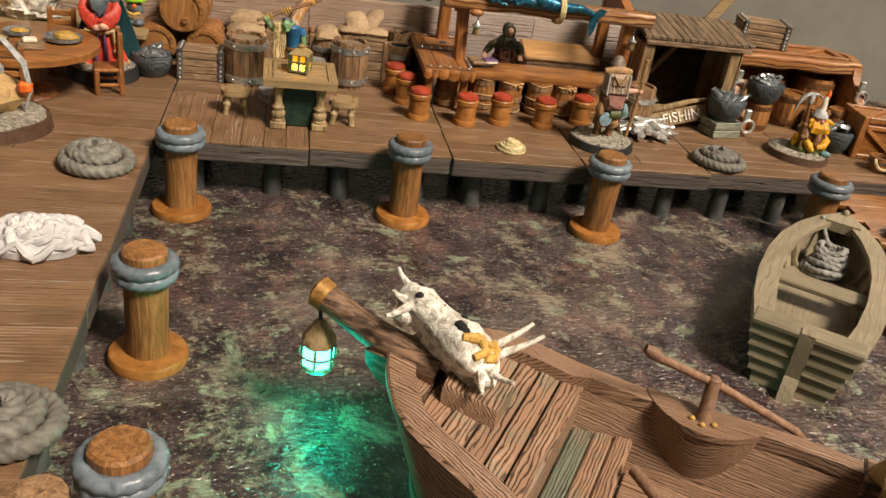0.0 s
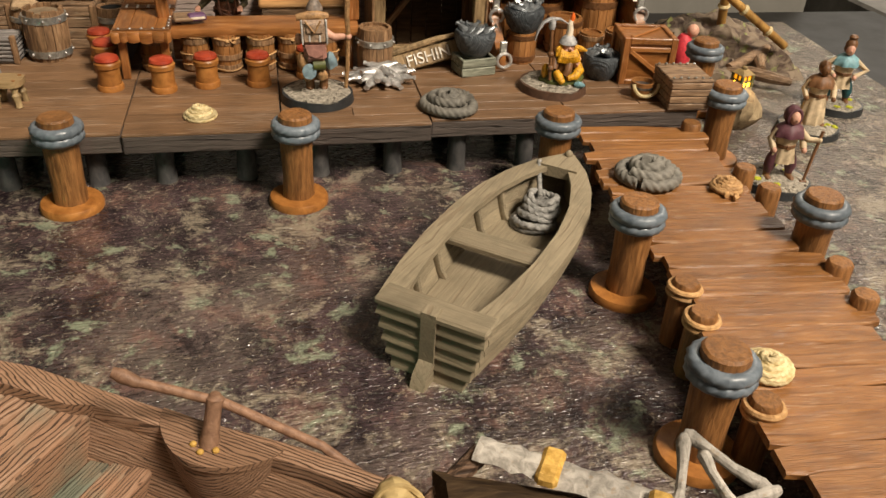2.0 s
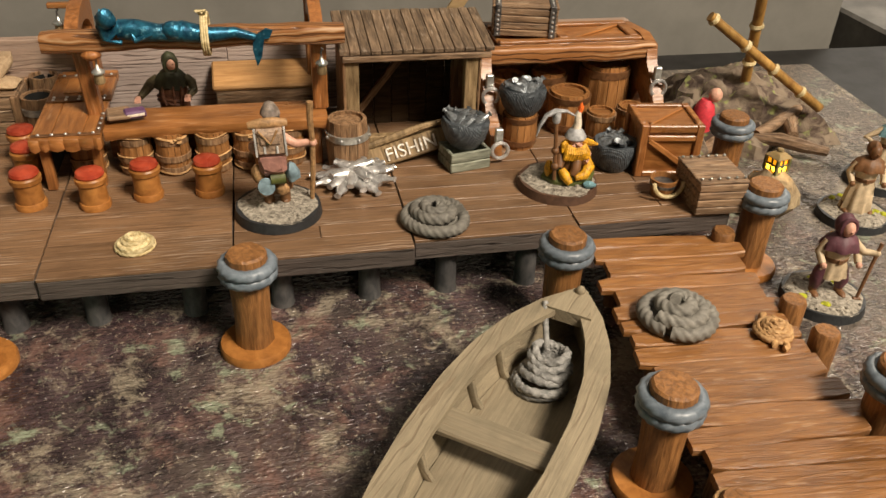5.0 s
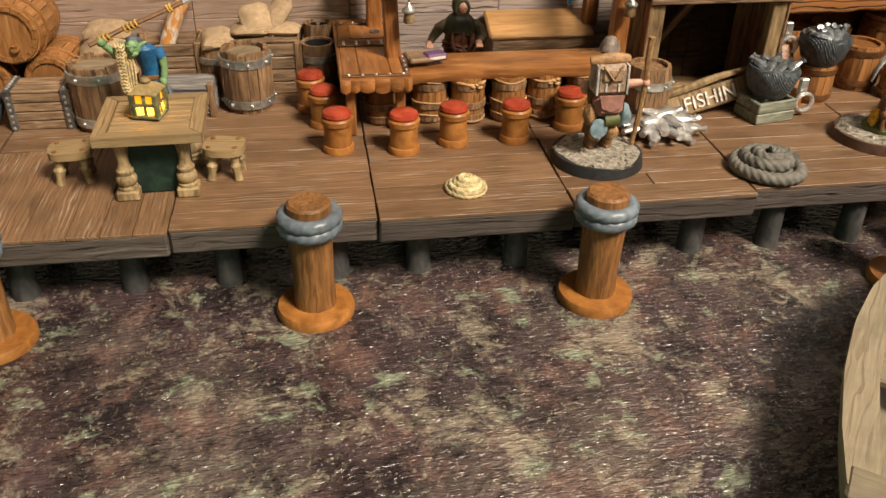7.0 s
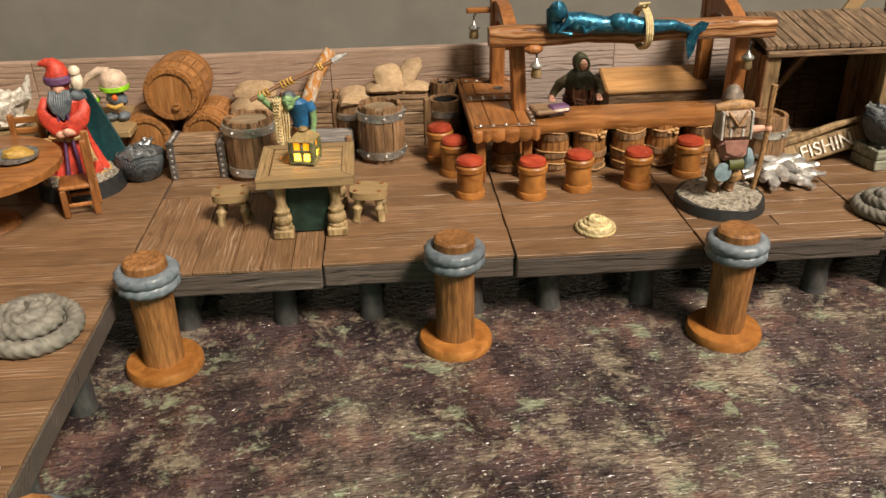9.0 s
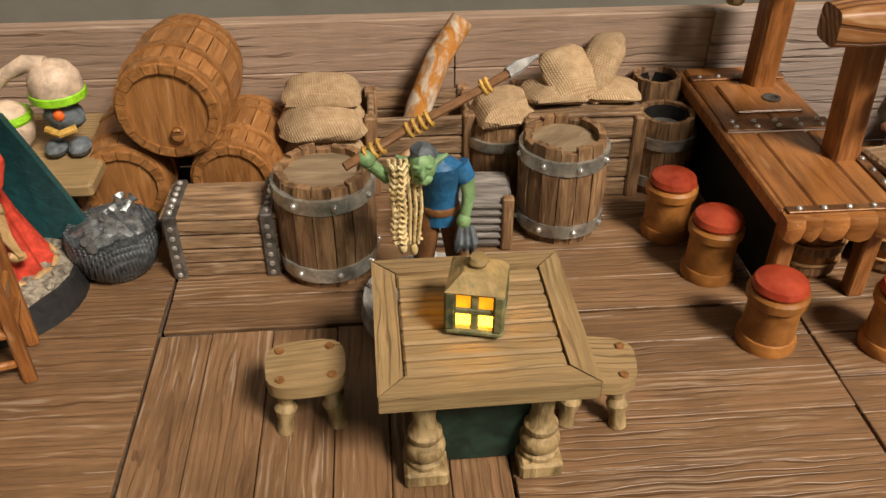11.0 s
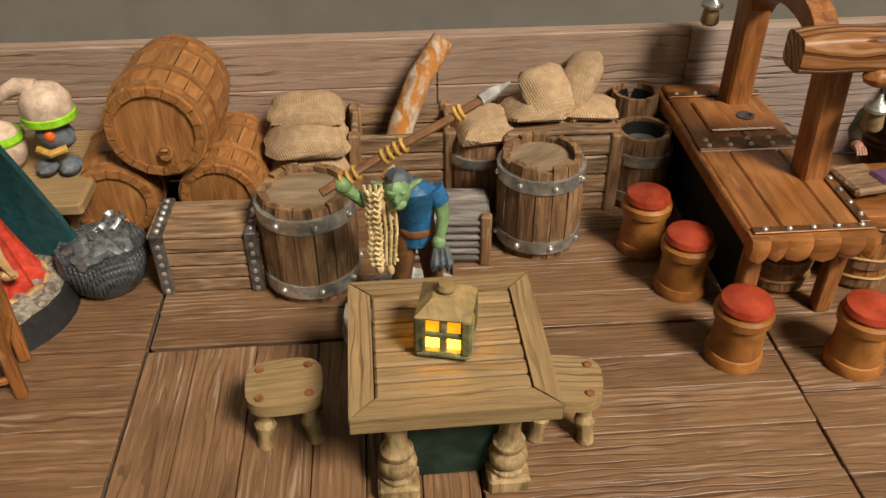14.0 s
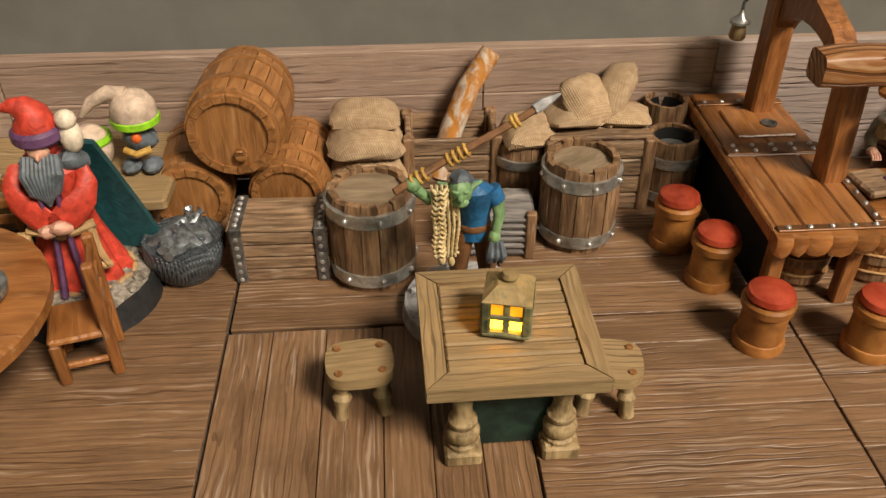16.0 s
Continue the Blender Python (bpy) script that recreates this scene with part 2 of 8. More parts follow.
def mat_water(name):
    """The printed gaming mat: dark violet-brown murk with pale green, buff and rusty blotches under a rippled sheen."""
    m = bpy.data.materials.new(name)
    m.use_nodes = True
    t = m.node_tree
    link, bsdf = t.links.new, t.nodes["Principled BSDF"]
    coord = t.nodes.new("ShaderNodeTexCoord")
    mp = node(t, "ShaderNodeMapping", Scale=(100, 100, 100))
    link(coord.outputs["Object"], mp.inputs["Vector"])

    def blotch(scale, lo, hi, colour, below, amount, detail=6.0, at=(0, 0, 0), rough=0.65):
        mp2 = node(t, "ShaderNodeMapping", Location=at)
        link(mp.outputs[0], mp2.inputs["Vector"])
        n = node(t, "ShaderNodeTexNoise", Scale=scale, Detail=detail, Roughness=rough, Distortion=0.4)
        link(mp2.outputs[0], n.inputs["Vector"])
        r = node(t, "ShaderNodeMapRange")
        r.inputs["From Min"].default_value, r.inputs["From Max"].default_value, r.inputs["To Max"].default_value = lo, hi, amount
        link(n.outputs["Fac"], r.inputs["Value"])
        mix = t.nodes.new("ShaderNodeMix")
        mix.data_type = "RGBA"
        mix.inputs[7].default_value = (*colour, 1)
        link(r.outputs[0], mix.inputs[0])
        if below is None:
            mix.inputs[6].default_value = (0.020, 0.014, 0.016, 1)
        else:
            link(below, mix.inputs[6])
        return mix.outputs[2]

    c = blotch(0.5, 0.42, 0.62, (0.075, 0.048, 0.051), None, 1.0, 10.0, rough=0.72)
    c = blotch(0.2, 0.48, 0.64, (0.20, 0.155, 0.13), c, 0.5, 9.0, (7, 5, 0), 0.66)
    c = blotch(0.55, 0.52, 0.63, (0.19, 0.108, 0.088), c, 0.75, 10.0, (11, 3, 0), 0.74)
    sep = t.nodes.new("ShaderNodeSeparateXYZ")
    link(mp.outputs[0], sep.inputs[0])
    wob = node(t, "ShaderNodeTexNoise", Scale=0.22, Detail=6.0, Roughness=0.65)
    link(mp.outputs[0], wob.inputs["Vector"])
    east = t.nodes.new("ShaderNodeMath")
    east.operation = "MULTIPLY_ADD"
    east.inputs[1].default_value = 16.0
    link(wob.outputs["Fac"], east.inputs[0])
    link(sep.outputs[0], east.inputs[2])
    # paler print towards the east, with the sheen there put into its colour
    east_sheen = node(t, "ShaderNodeMapRange")
    east_sheen.inputs["From Min"].default_value, east_sheen.inputs["From Max"].default_value, east_sheen.inputs["To Max"].default_value = 31.0, 40.0, 0.62
    link(east.outputs[0], east_sheen.inputs["Value"])
    pale = t.nodes.new("ShaderNodeMix")
    pale.data_type = "RGBA"
    pale.inputs[7].default_value = (0.20, 0.175, 0.14, 1)
    link(east_sheen.outputs[0], pale.inputs[0])
    link(c, pale.inputs[6])
    c = pale.outputs[2]
    c = blotch(0.46, 0.525, 0.60, (0.34, 0.29, 0.215), c, 0.66, 11.0, (5, 17, 0), 0.78)
    c = blotch(0.75, 0.56, 0.63, (0.27, 0.31, 0.215), c, 0.75, 9.0, (31, 8, 0), 0.72)
    c = blotch(2.4, 0.57, 0.66, (0.36, 0.29, 0.21), c, 0.6, 8.0, (2, 41, 0), 0.76)
    # small pale specks: print, and ripple glints painted in
    c = blotch(7.0, 0.60, 0.68, (0.52, 0.45, 0.35), c, 0.65, 5.0, (22, 1, 0))
    c = blotch(0.7, 0.53, 0.64, (0.012, 0.008, 0.010), c, 0.85, 11.0, (9, 23, 0), 0.76)
    c = blotch(3.4, 0.53, 0.65, (0.012, 0.008, 0.010), c, 0.62, 8.0, (4, 3, 0), 0.78)
    link(c, bsdf.inputs["Base Color"])
    mp3 = node(t, "ShaderNodeMapping", Scale=(3.8, 9.0, 1))
    link(mp.outputs[0], mp3.inputs["Vector"])
    rip = node(t, "ShaderNodeTexNoise", Scale=1.0, Detail=2.5, Roughness=0.5, Distortion=0.6)
    link(mp3.outputs[0], rip.inputs["Vector"])
    bp = node(t, "ShaderNodeBump", Strength=1.0, Distance=0.0012)
    link(rip.outputs["Fac"], bp.inputs["Height"])
    link(bp.outputs[0], bsdf.inputs["Normal"])
    bsdf.inputs["Roughness"].default_value = 0.16
    bsdf.inputs["Specular IOR Level"].default_value = 0.5
    return m


M_MAT = mat_water("printed_mat")
M_DECK = carved("deck_planks", (0.205, 0.118, 0.062), (0.140, 0.080, 0.042), period=0.095, wash=0.7, rough=0.38, deep=0.45, dark=0.6, brush=(0.54, 0.43, 0.33), worn_at=0.515, faint=0.02, grain=0.3, scuff_glints=0.36, broken=0.95)
M_EDGE = carved("deck_edge", (0.088, 0.070, 0.060), (0.052, 0.042, 0.038), period=0.13, rough=0.6, dark=0.5, brush=(0.34, 0.29, 0.26), faint=0.03, grain=0.25, broken=0.8)
M_WALL = carved("wall_planks", (0.33, 0.232, 0.174), (0.42, 0.315, 0.246), period=0.12, rough=0.7, deep=0.45, dark=0.62, brush=(0.55, 0.46, 0.39), faint=0.03, grain=0.2, scuff_glints=0.3, broken=0.95)
M_WALLG = carved("grey_wall_planks", (0.36, 0.29, 0.255), (0.45, 0.375, 0.335), period=0.10, rough=0.75, deep=0.6, dark=0.42, brush=(0.64, 0.57, 0.51), faint=0.06, grain=0.12, broken=0.8)
M_ORANGE = mat("orange_wood", (0.135, 0.058, 0.018), (0.315, 0.145, 0.048), (9, 9, 1.2), 0.45, 0.8, coarse=0.25)
# the streak colour holds both worn edges and painted edge highlights
M_ORANGEX = mat("orange_planks", (0.165, 0.068, 0.020), (0.290, 0.130, 0.039), (0.8, 7, 7), 0.36, 1.0, streak=(0.68, 0.46, 0.29), amount=0.28, coarse=0.22)
M_BASE = mat("base_wood", (0.235, 0.088, 0.019), (0.405, 0.170, 0.042), (3, 3, 3), 0.42, 0.15, coarse=0.2)
M_ROPEB = mat("blue_grey_rope", (0.085, 0.108, 0.13), (0.175, 0.205, 0.235), (4, 4, 4), 0.33, 0.12, coarse=0.2)
M_ROPEG = mat("grey_rope", (0.10, 0.094, 0.080), (0.21, 0.198, 0.170), (4, 4, 4), 0.65, 0.12, coarse=0.15)
M_ROPEY = mat("straw_rope", (0.40, 0.30, 0.13), (0.74, 0.62, 0.36), (6, 6, 6), 0.65, 0.5)
M_PEG = mat("grey_pegs", (0.030, 0.030, 0.032), (0.078, 0.075, 0.072), (4, 4, 2), 0.6, 0.3)
M_TAN = carved("tan_wood", (0.300, 0.205, 0.100), (0.22, 0.152, 0.07), period=0.085, wash=0.6, rough=0.6, deep=0.4, dark=0.6, brush=(0.52, 0.42, 0.25), faint=0.04, grain=0.2, broken=0.85)
M_TANZ = mat("tan_turned_wood", (0.15, 0.10, 0.044), (0.40, 0.29, 0.15), (6, 6, 2), 0.6, 0.6)
M_DARKGREEN = mat("dark_green_paint", (0.006, 0.016, 0.012), (0.016, 0.040, 0.028), (3, 3, 3), 0.6, 0.2)
M_BROWN = mat("barrel_wood", (0.10, 0.052, 0.025), (0.32, 0.19, 0.098), (8, 8, 1.0), 0.58, 0.8, streak=(0.5, 0.36, 0.22), amount=0.4)
M_BROWNX = mat("crate_wood", (0.10, 0.058, 0.031), (0.32, 0.205, 0.118), (1.0, 8, 8), 0.62, 0.9, streak=(0.5, 0.40, 0.29), amount=0.5)
M_REDWOOD = mat("red_brown_wood", (0.190, 0.070, 0.018), (0.355, 0.148, 0.043), (0.6, 4, 4), 0.30, 0.7, streak=(0.58, 0.33, 0.16), amount=0.3, coat=0.3, coarse=0.32)
M_BEAM = carved("carved_beam_wood", (0.29, 0.120, 0.038), (0.36, 0.165, 0.06), period=0.13, rough=0.42, dark=0.3, brush=(0.70, 0.48, 0.28), worn_at=0.46, faint=0.2, broken=0.25, deep=0.9)
M_REDWOODZ = mat("red_brown_post", (0.17, 0.062, 0.016), (0.34, 0.135, 0.040), (7, 7, 1.0), 0.38, 0.6, streak=(0.62, 0.36, 0.18), amount=0.3, coat=0.15)
M_OAK = mat("oak_staves", (0.195, 0.082, 0.025), (0.34, 0.158, 0.054), (8, 8, 0.9), 0.33, 0.5, streak=(0.62, 0.42, 0.24), amount=0.2, coarse=0.25)
M_OAKX = carved("oak_heads", (0.27, 0.118, 0.038), (0.34, 0.155, 0.052), period=0.14, rough=0.34, deep=1.0, dark=0.5, brush=(0.62, 0.40, 0.22), faint=0.08, grain=0.15, broken=0.5)
M_STEEL = mat("dull_steel", (0.27, 0.275, 0.255), (0.60, 0.61, 0.58), (4, 4, 4), 0.28, 0.3, metal=0.7)
M_IRON = mat("dark_iron", (0.055, 0.055, 0.055), (0.19, 0.18, 0.17), (4, 4, 4), 0.45, 0.3, metal=0.6)
M_SILVER = mat("bright_silver", (0.36, 0.35, 0.34), (0.76, 0.75, 0.73), (4, 4, 4), 0.28, 0.6, metal=0.7)
M_SACK = woven("sackcloth", (0.37, 0.25, 0.14), (0.50, 0.36, 0.22), 0.046, soft=0.8, rise=0.5)
M_RED = mat("red_leather", (0.27, 0.032, 0.014), (0.41, 0.066, 0.030), (3, 3, 3), 0.26, 0.06, coarse=0.2)
M_ROOF = mat("roof_boards", (0.070, 0.046, 0.028), (0.215, 0.146, 0.090), (8, 1.0, 8), 0.65, 1.0, streak=(0.46, 0.37, 0.28), amount=0.45)
M_TANDARK = mat("stall_timber", (0.12, 0.075, 0.032), (0.34, 0.235, 0.12), (7, 7, 1.0), 0.65, 0.8)
M_BONE = mat("bone_white", (0.36, 0.32, 0.26), (0.76, 0.72, 0.65), (5, 5, 5), 0.65, 1.0, streak=(0.16, 0.12, 0.08), amount=0.55, lo=0.38, hi=0.55)
M_NET = woven("blue_grey_basket", (0.045, 0.053, 0.062), (0.125, 0.145, 0.16), 0.065, 0.45, 0.2, 45)
M_FISH = mat("grey_metal_fish", (0.08, 0.09, 0.10), (0.34, 0.37, 0.39), (6, 6, 6), 0.3, 0.4, metal=0.6)
M_GREENISH = mat("grey_green_wood", (0.10, 0.105, 0.075), (0.33, 0.345, 0.27), (1.0, 8, 8), 0.7, 0.8)
M_TANROPE = mat("tan_rope", (0.30, 0.16, 0.06), (0.56, 0.34, 0.15), (6, 6, 6), 0.65, 0.5)
M_WHITEROPE = mat("pale_rope", (0.13, 0.13, 0.122), (0.33, 0.322, 0.30), (6, 6, 6), 0.6, 0.5)
M_BOATX = carved("grey_tan_boat_wood", (0.262, 0.216, 0.142), (0.178, 0.147, 0.096), "X", period=0.17, wash=0.75, rough=0.7, deep=0.35, dark=0.8, faint=0.02, grain=0.2, broken=0.95)
M_BOATY = carved("grey_tan_boat_boards", (0.262, 0.216, 0.142), (0.178, 0.147, 0.096), "Y", period=0.17, wash=0.75, rough=0.7, deep=0.35, dark=0.8, faint=0.02, grain=0.2, broken=0.95)
M_SHIP = carved("brown_ship_wood", (0.285, 0.165, 0.098), (0.37, 0.225, 0.15), period=0.062, brush=(0.52, 0.37, 0.27), faint=0.10, grain=0.12, broken=0.22, worn_at=0.48)
M_SHIPF = carved("brown_ship_side", (0.285, 0.165, 0.098), (0.37, 0.225, 0.15), period=0.062, lean=-38, brush=(0.52, 0.37, 0.27), faint=0.10, grain=0.12, broken=0.22, worn_at=0.48)
M_SHIPY = carved("brown_ship_boards", (0.29, 0.165, 0.098), (0.15, 0.17, 0.125), "Y", period=0.062, faint=0.09, grain=0.12, brush=(0.50, 0.36, 0.26), broken=0.22, wash=0.65, worn_at=0.48)
M_SHIPX = mat("dark_ship_wood", (0.045, 0.026, 0.016), (0.235, 0.142, 0.088), (1.1, 7, 7), 0.6, 1.0, streak=(0.36, 0.25, 0.17), amount=0.4, lo=0.42, hi=0.58)
M_SHIPG = carved("green_stained_ship_wood", (0.165, 0.18, 0.13), (0.25, 0.165, 0.105), "Y", period=0.062, wash=0.7, faint=0.09, grain=0.12, broken=0.22)
M_OAR = mat("oar_wood", (0.15, 0.078, 0.045), (0.27, 0.155, 0.095), (6, 6, 6), 0.6, 0.4, coarse=0.2)
M_LID = mat("tan_lid_wood", (0.33, 0.165, 0.055), (0.52, 0.29, 0.115), (0.6, 6, 6), 0.5, 0.6)
M_BRASS = mat("old_gold", (0.25, 0.11, 0.025), (0.52, 0.30, 0.09), (4, 4, 4), 0.45, 0.4, metal=0.3)
M_MUSTARD = mat("ochre_lashing", (0.34, 0.19, 0.03), (0.58, 0.36, 0.09), (7, 7, 7), 0.6, 0.6)
M_MUSTARDCLOTH = mat("mustard_cloth", (0.31, 0.215, 0.085), (0.43, 0.32, 0.145), (3, 3, 3), 0.65, 0.3, streak=(0.52, 0.42, 0.23), amount=0.3)
M_MOSS = mat("mossy_earth", (0.075, 0.050, 0.038), (0.225, 0.175, 0.125), (1.6, 1.6, 1.6), 0.9, 1.0, streak=(0.27, 0.30, 0.10), amount=0.9, lo=0.4, hi=0.58)
M_WRECK = mat("dark_wreck_wood", (0.022, 0.013, 0.007), (0.065, 0.040, 0.020), (1, 7, 7), 0.8, 0.6, streak=(0.10, 0.07, 0.035), amount=0.3, spec=0.15)
M_STRAP = mat("rusty_strap", (0.11, 0.048, 0.020), (0.235, 0.115, 0.050), (4, 4, 4), 0.45, 0.4, metal=0.4)
M_ROCK = mat("tan_rock", (0.15, 0.105, 0.058), (0.40, 0.31, 0.185), (3, 3, 2), 0.8, 0.8)
M_BAMBOO = mat("ochre_bamboo", (0.22, 0.105, 0.022), (0.42, 0.24, 0.062), (3, 3, 1), 0.45, 0.3)
M_GREYBOX = mat("grey_box_wood", (0.085, 0.078, 0.075), (0.27, 0.25, 0.235), (1.0, 8, 8), 0.7, 0.8)
M_BIRCH = mat("peeling_bark", (0.48, 0.20, 0.035), (0.60, 0.52, 0.42), (3.2, 3.2, 1.6), 0.6, 0.8, streak=(0.25, 0.20, 0.17), amount=0.6, lo=0.44, hi=0.56, coarse=0.15)
M_VERDI = mat("verdigris_brass", (0.05, 0.075, 0.045), (0.24, 0.22, 0.10), (4, 4, 4), 0.5, 0.4, metal=0.2)
M_CLOTHWHITE = mat("white_cloth", (0.44, 0.42, 0.43), (0.58, 0.56, 0.56), (4, 4, 4), 0.75, 0.5, streak=(0.40, 0.40, 0.48), amount=0.4)
M_SLAB = mat("chalky_slab", (0.19, 0.175, 0.15), (0.42, 0.39, 0.345), (4, 4, 4), 0.8, 0.9, streak=(0.26, 0.17, 0.08), amount=0.4)
M_DUST = mat("dusty_barrel_head", (0.15, 0.105, 0.062), (0.27, 0.205, 0.13), (1.2, 5, 5), 0.75, 0.7, coarse=0.2)
M_OCHRE = mat("worn_ochre_paint", (0.17, 0.13, 0.055), (0.33, 0.225, 0.095), (4, 4, 4), 0.55, 0.4, streak=(0.10, 0.14, 0.09), amount=0.5)
# black tub lining; elsewhere painted shade for skull holes and cask gaps
M_BLACK = mat("black_lining_and_shade", (0.004, 0.004, 0.004), (0.012, 0.011, 0.010), (3, 3, 3), 0.8, 0.0)


# ---- mesh building ----
class Build:
    """Collects faces, in centimetres; m is the material slot of what is added next."""

    def __init__(self, at=None):
        self.v, self.f, self.k, self.m, self.at = [], [], [], 0, at

    def add(self, verts, faces, M=None):
        base = len(self.v)
        if M is not None:
            verts = [M @ Vector(p) for p in verts]
        self.v += [tuple(p) for p in verts]
        self.f += [[base + i for i in f] for f in faces]
        self.k += [self.m] * len(faces)
        return self

    def box(self, x0, x1, y0, y1, z0, z1, M=None, e=0.03):
        """A box with chamfered edges."""
        e = min(e, 0.45 * min(x1 - x0, y1 - y0, z1 - z0))
        vs, idx = [], {}
        lo, hi = (x0, y0, z0), (x1, y1, z1)
        for c in range(8):
            s = [(c >> a) & 1 for a in range(3)]
            for a in range(3):
                idx[c, a] = len(vs)
                vs.append([(hi[i] if s[i] else lo[i]) - (0 if i == a else (e if s[i] else -e)) for i in range(3)])
        fs = []
        for a in range(3):
            b, d = (a + 1) % 3, (a + 2) % 3
            for s in (0, 1):
                cs = [(s << a) | (p << b) | (q << d) for p, q in ((0, 0), (1, 0), (1, 1), (0, 1))]
                f = [idx[c, a] for c in cs]
                fs.append(f if s else f[::-1])
            for p in (0, 1):
                for q in (0, 1):
                    c0 = (p << b) | (q << d)
                    c1 = c0 | (1 << a)
                    f = [idx[c0, b], idx[c1, b], idx[c1, d], idx[c0, d]]
                    fs.append(f if p == q else f[::-1])
        for c in range(8):
            f = [idx[c, 0], idx[c, 1], idx[c, 2]]
            fs.append(f if bin(c).count("1") % 2 else f[::-1])
        return self.add(vs, fs, M)

    def lathe(self, prof, n=20, M=None, rough=0.0):
        """Turns a profile of (radius, height) round z; its ends are closed."""
        vs, fs = [], []
        for r, z in prof:
            for i in range(n):
                a = 2 * math.pi * i / n
                q = r * (1 + rough * (noise.noise((3 * math.cos(a), 3 * math.sin(a), z)) if rough else 0))
                vs.append((q * math.cos(a), q * math.sin(a), z))
        for j in range(len(prof) - 1):
            for i in range(n):
                k = (i + 1) % n
                fs.append([j * n + i, j * n + k, (j + 1) * n + k, (j + 1) * n + i])
        if prof[0][0] > 1e-4:
            fs.append(list(range(n))[::-1])
        if prof[-1][0] > 1e-4:
            fs.append([(len(prof) - 1) * n + i for i in range(n)])
        return self.add(vs, fs, M)

    def loft(self, rings, M=None, caps=True, closed=True):
        n = len(rings[0])
        vs = [p for r in rings for p in r]
        fs = [[j * n + i, j * n + (i + 1) % n, (j + 1) * n + (i + 1) % n, (j + 1) * n + i] for j in range(len(rings) - 1) for i in range(n if closed else n - 1)]
        if caps:
            fs += [list(range(n))[::-1], [(len(rings) - 1) * n + i for i in range(n)]]
        return self.add(vs, fs, M)

    def tube(self, pts, r=0.1, n=8, M=None, closed=False, flat=1.0):
        pts = [Vector(p) for p in pts]
        rs = r if isinstance(r, (list, tuple)) else [r] * len(pts)
        rings, side = [], None
        for i, p in enumerate(pts):
            a = pts[(i - 1) % len(pts)] if closed or i else pts[i]
            b = pts[(i + 1) % len(pts)] if closed or i < len(pts) - 1 else pts[i]
            d = (b - a).normalized()
            if side is None:
                side = d.cross(Vector((0, 0, 1)) if abs(d.z) < 0.9 else Vector((1, 0, 0))).normalized()
            side = (side - d * side.dot(d)).normalized()
            up = side.cross(d)
            rings.append([p + rs[i] * (math.cos(2 * math.pi * k / n) * side + flat * math.sin(2 * math.pi * k / n) * up) for k in range(n)])
        if closed:
            rings.append(rings[0])
        return self.loft(rings, M, caps=not closed)

    def ball(self, c, r, M=None, n=10, rough=0.0, seed=0.0):
        """An ellipsoid; r: three radii."""
        vs, fs, h = [], [], max(4, n * 2 // 3)
        for j in range(h + 1):
            th = math.pi * j / h
            for i in range(n):
                ph = 2 * math.pi * i / n
                d = Vector((math.sin(th) * math.cos(ph), math.sin(th) * math.sin(ph), -math.cos(th)))
                k = 1 + (rough * noise.noise(d * 1.7 + Vector((seed, seed * 2, 5))) if rough else 0)
                vs.append((c[0] + r[0] * d.x * k, c[1] + r[1] * d.y * k, c[2] + r[2] * d.z * k))
        for j in range(h):
            for i in range(n):
                k = (i + 1) % n
                fs.append([j * n + i, j * n + k, (j + 1) * n + k, (j + 1) * n + i])
        return self.add(vs, fs, M)

    def prism(self, poly, z0, z1, M=None):
        n = len(poly)
        vs = [(x, y, z0) for x, y in poly] + [(x, y, z1) for x, y in poly]
        fs = [list(range(n))[::-1], list(range(n, 2 * n))] + [[i, (i + 1) % n, n + (i + 1) % n, n + i] for i in range(n)]
        return self.add(vs, fs, M)

    def coil(self, r0, r1, turns, z0, z1, thick, M=None, n=8):
        k = int(turns * 18)
        return self.tube([((r0 + (r1 - r0) * i / k) * math.cos(i * turns * 2 * math.pi / k), (r0 + (r1 - r0) * i / k) * math.sin(i * turns * 2 * math.pi / k), z0 + (z1 - z0) * i / k) for i in range(k + 1)], thick, n, M)

    def mesh(self, name, mats, angle=38):
        me = bpy.data.meshes.new(name)
        me.from_pydata([(x * C, y * C, z * C) for x, y, z in self.v], [], self.f)
        for m in mats if isinstance(mats, (list, tuple)) else [mats]:
            me.materials.append(m)
        me.polygons.foreach_set("material_index", self.k)
        me.polygons.foreach_set("use_smooth", [True] * len(self.f))
        me.set_sharp_from_angle(angle=radians(angle))
        return me


def cm(x, y, z, rx=0, ry=0, rz=0):
    return pose(x * C, y * C, z * C, rx, ry, rz)


def thing(name, x, y, z, rz=0, label="", category="", group="", kind=""):
    ob = new(name)
    ob.empty_display_size = 0.005
    ob.matrix_world = cm(x, y, z, 0, 0, rz)
    return tagged(ob, label, category, group, kind)


def part(name, b, mats, parent, label="", m=None):
    ob = new(name, b if isinstance(b, bpy.types.Mesh) else b.mesh(name, mats))
    ob.parent = parent
    if m is not None:
        ob.matrix_basis = m
    return tagged(ob, label)


def solo(name, b, mats, x=0, y=0, z=0, rz=0, label="", category="", group="", kind=""):
    ob = new(name, b.mesh(name, mats))
    ob.matrix_world = cm(x, y, z, 0, 0, rz)
    return tagged(ob, label, category, group, kind)


RNG = random.Random(7)
DECK = 2.16

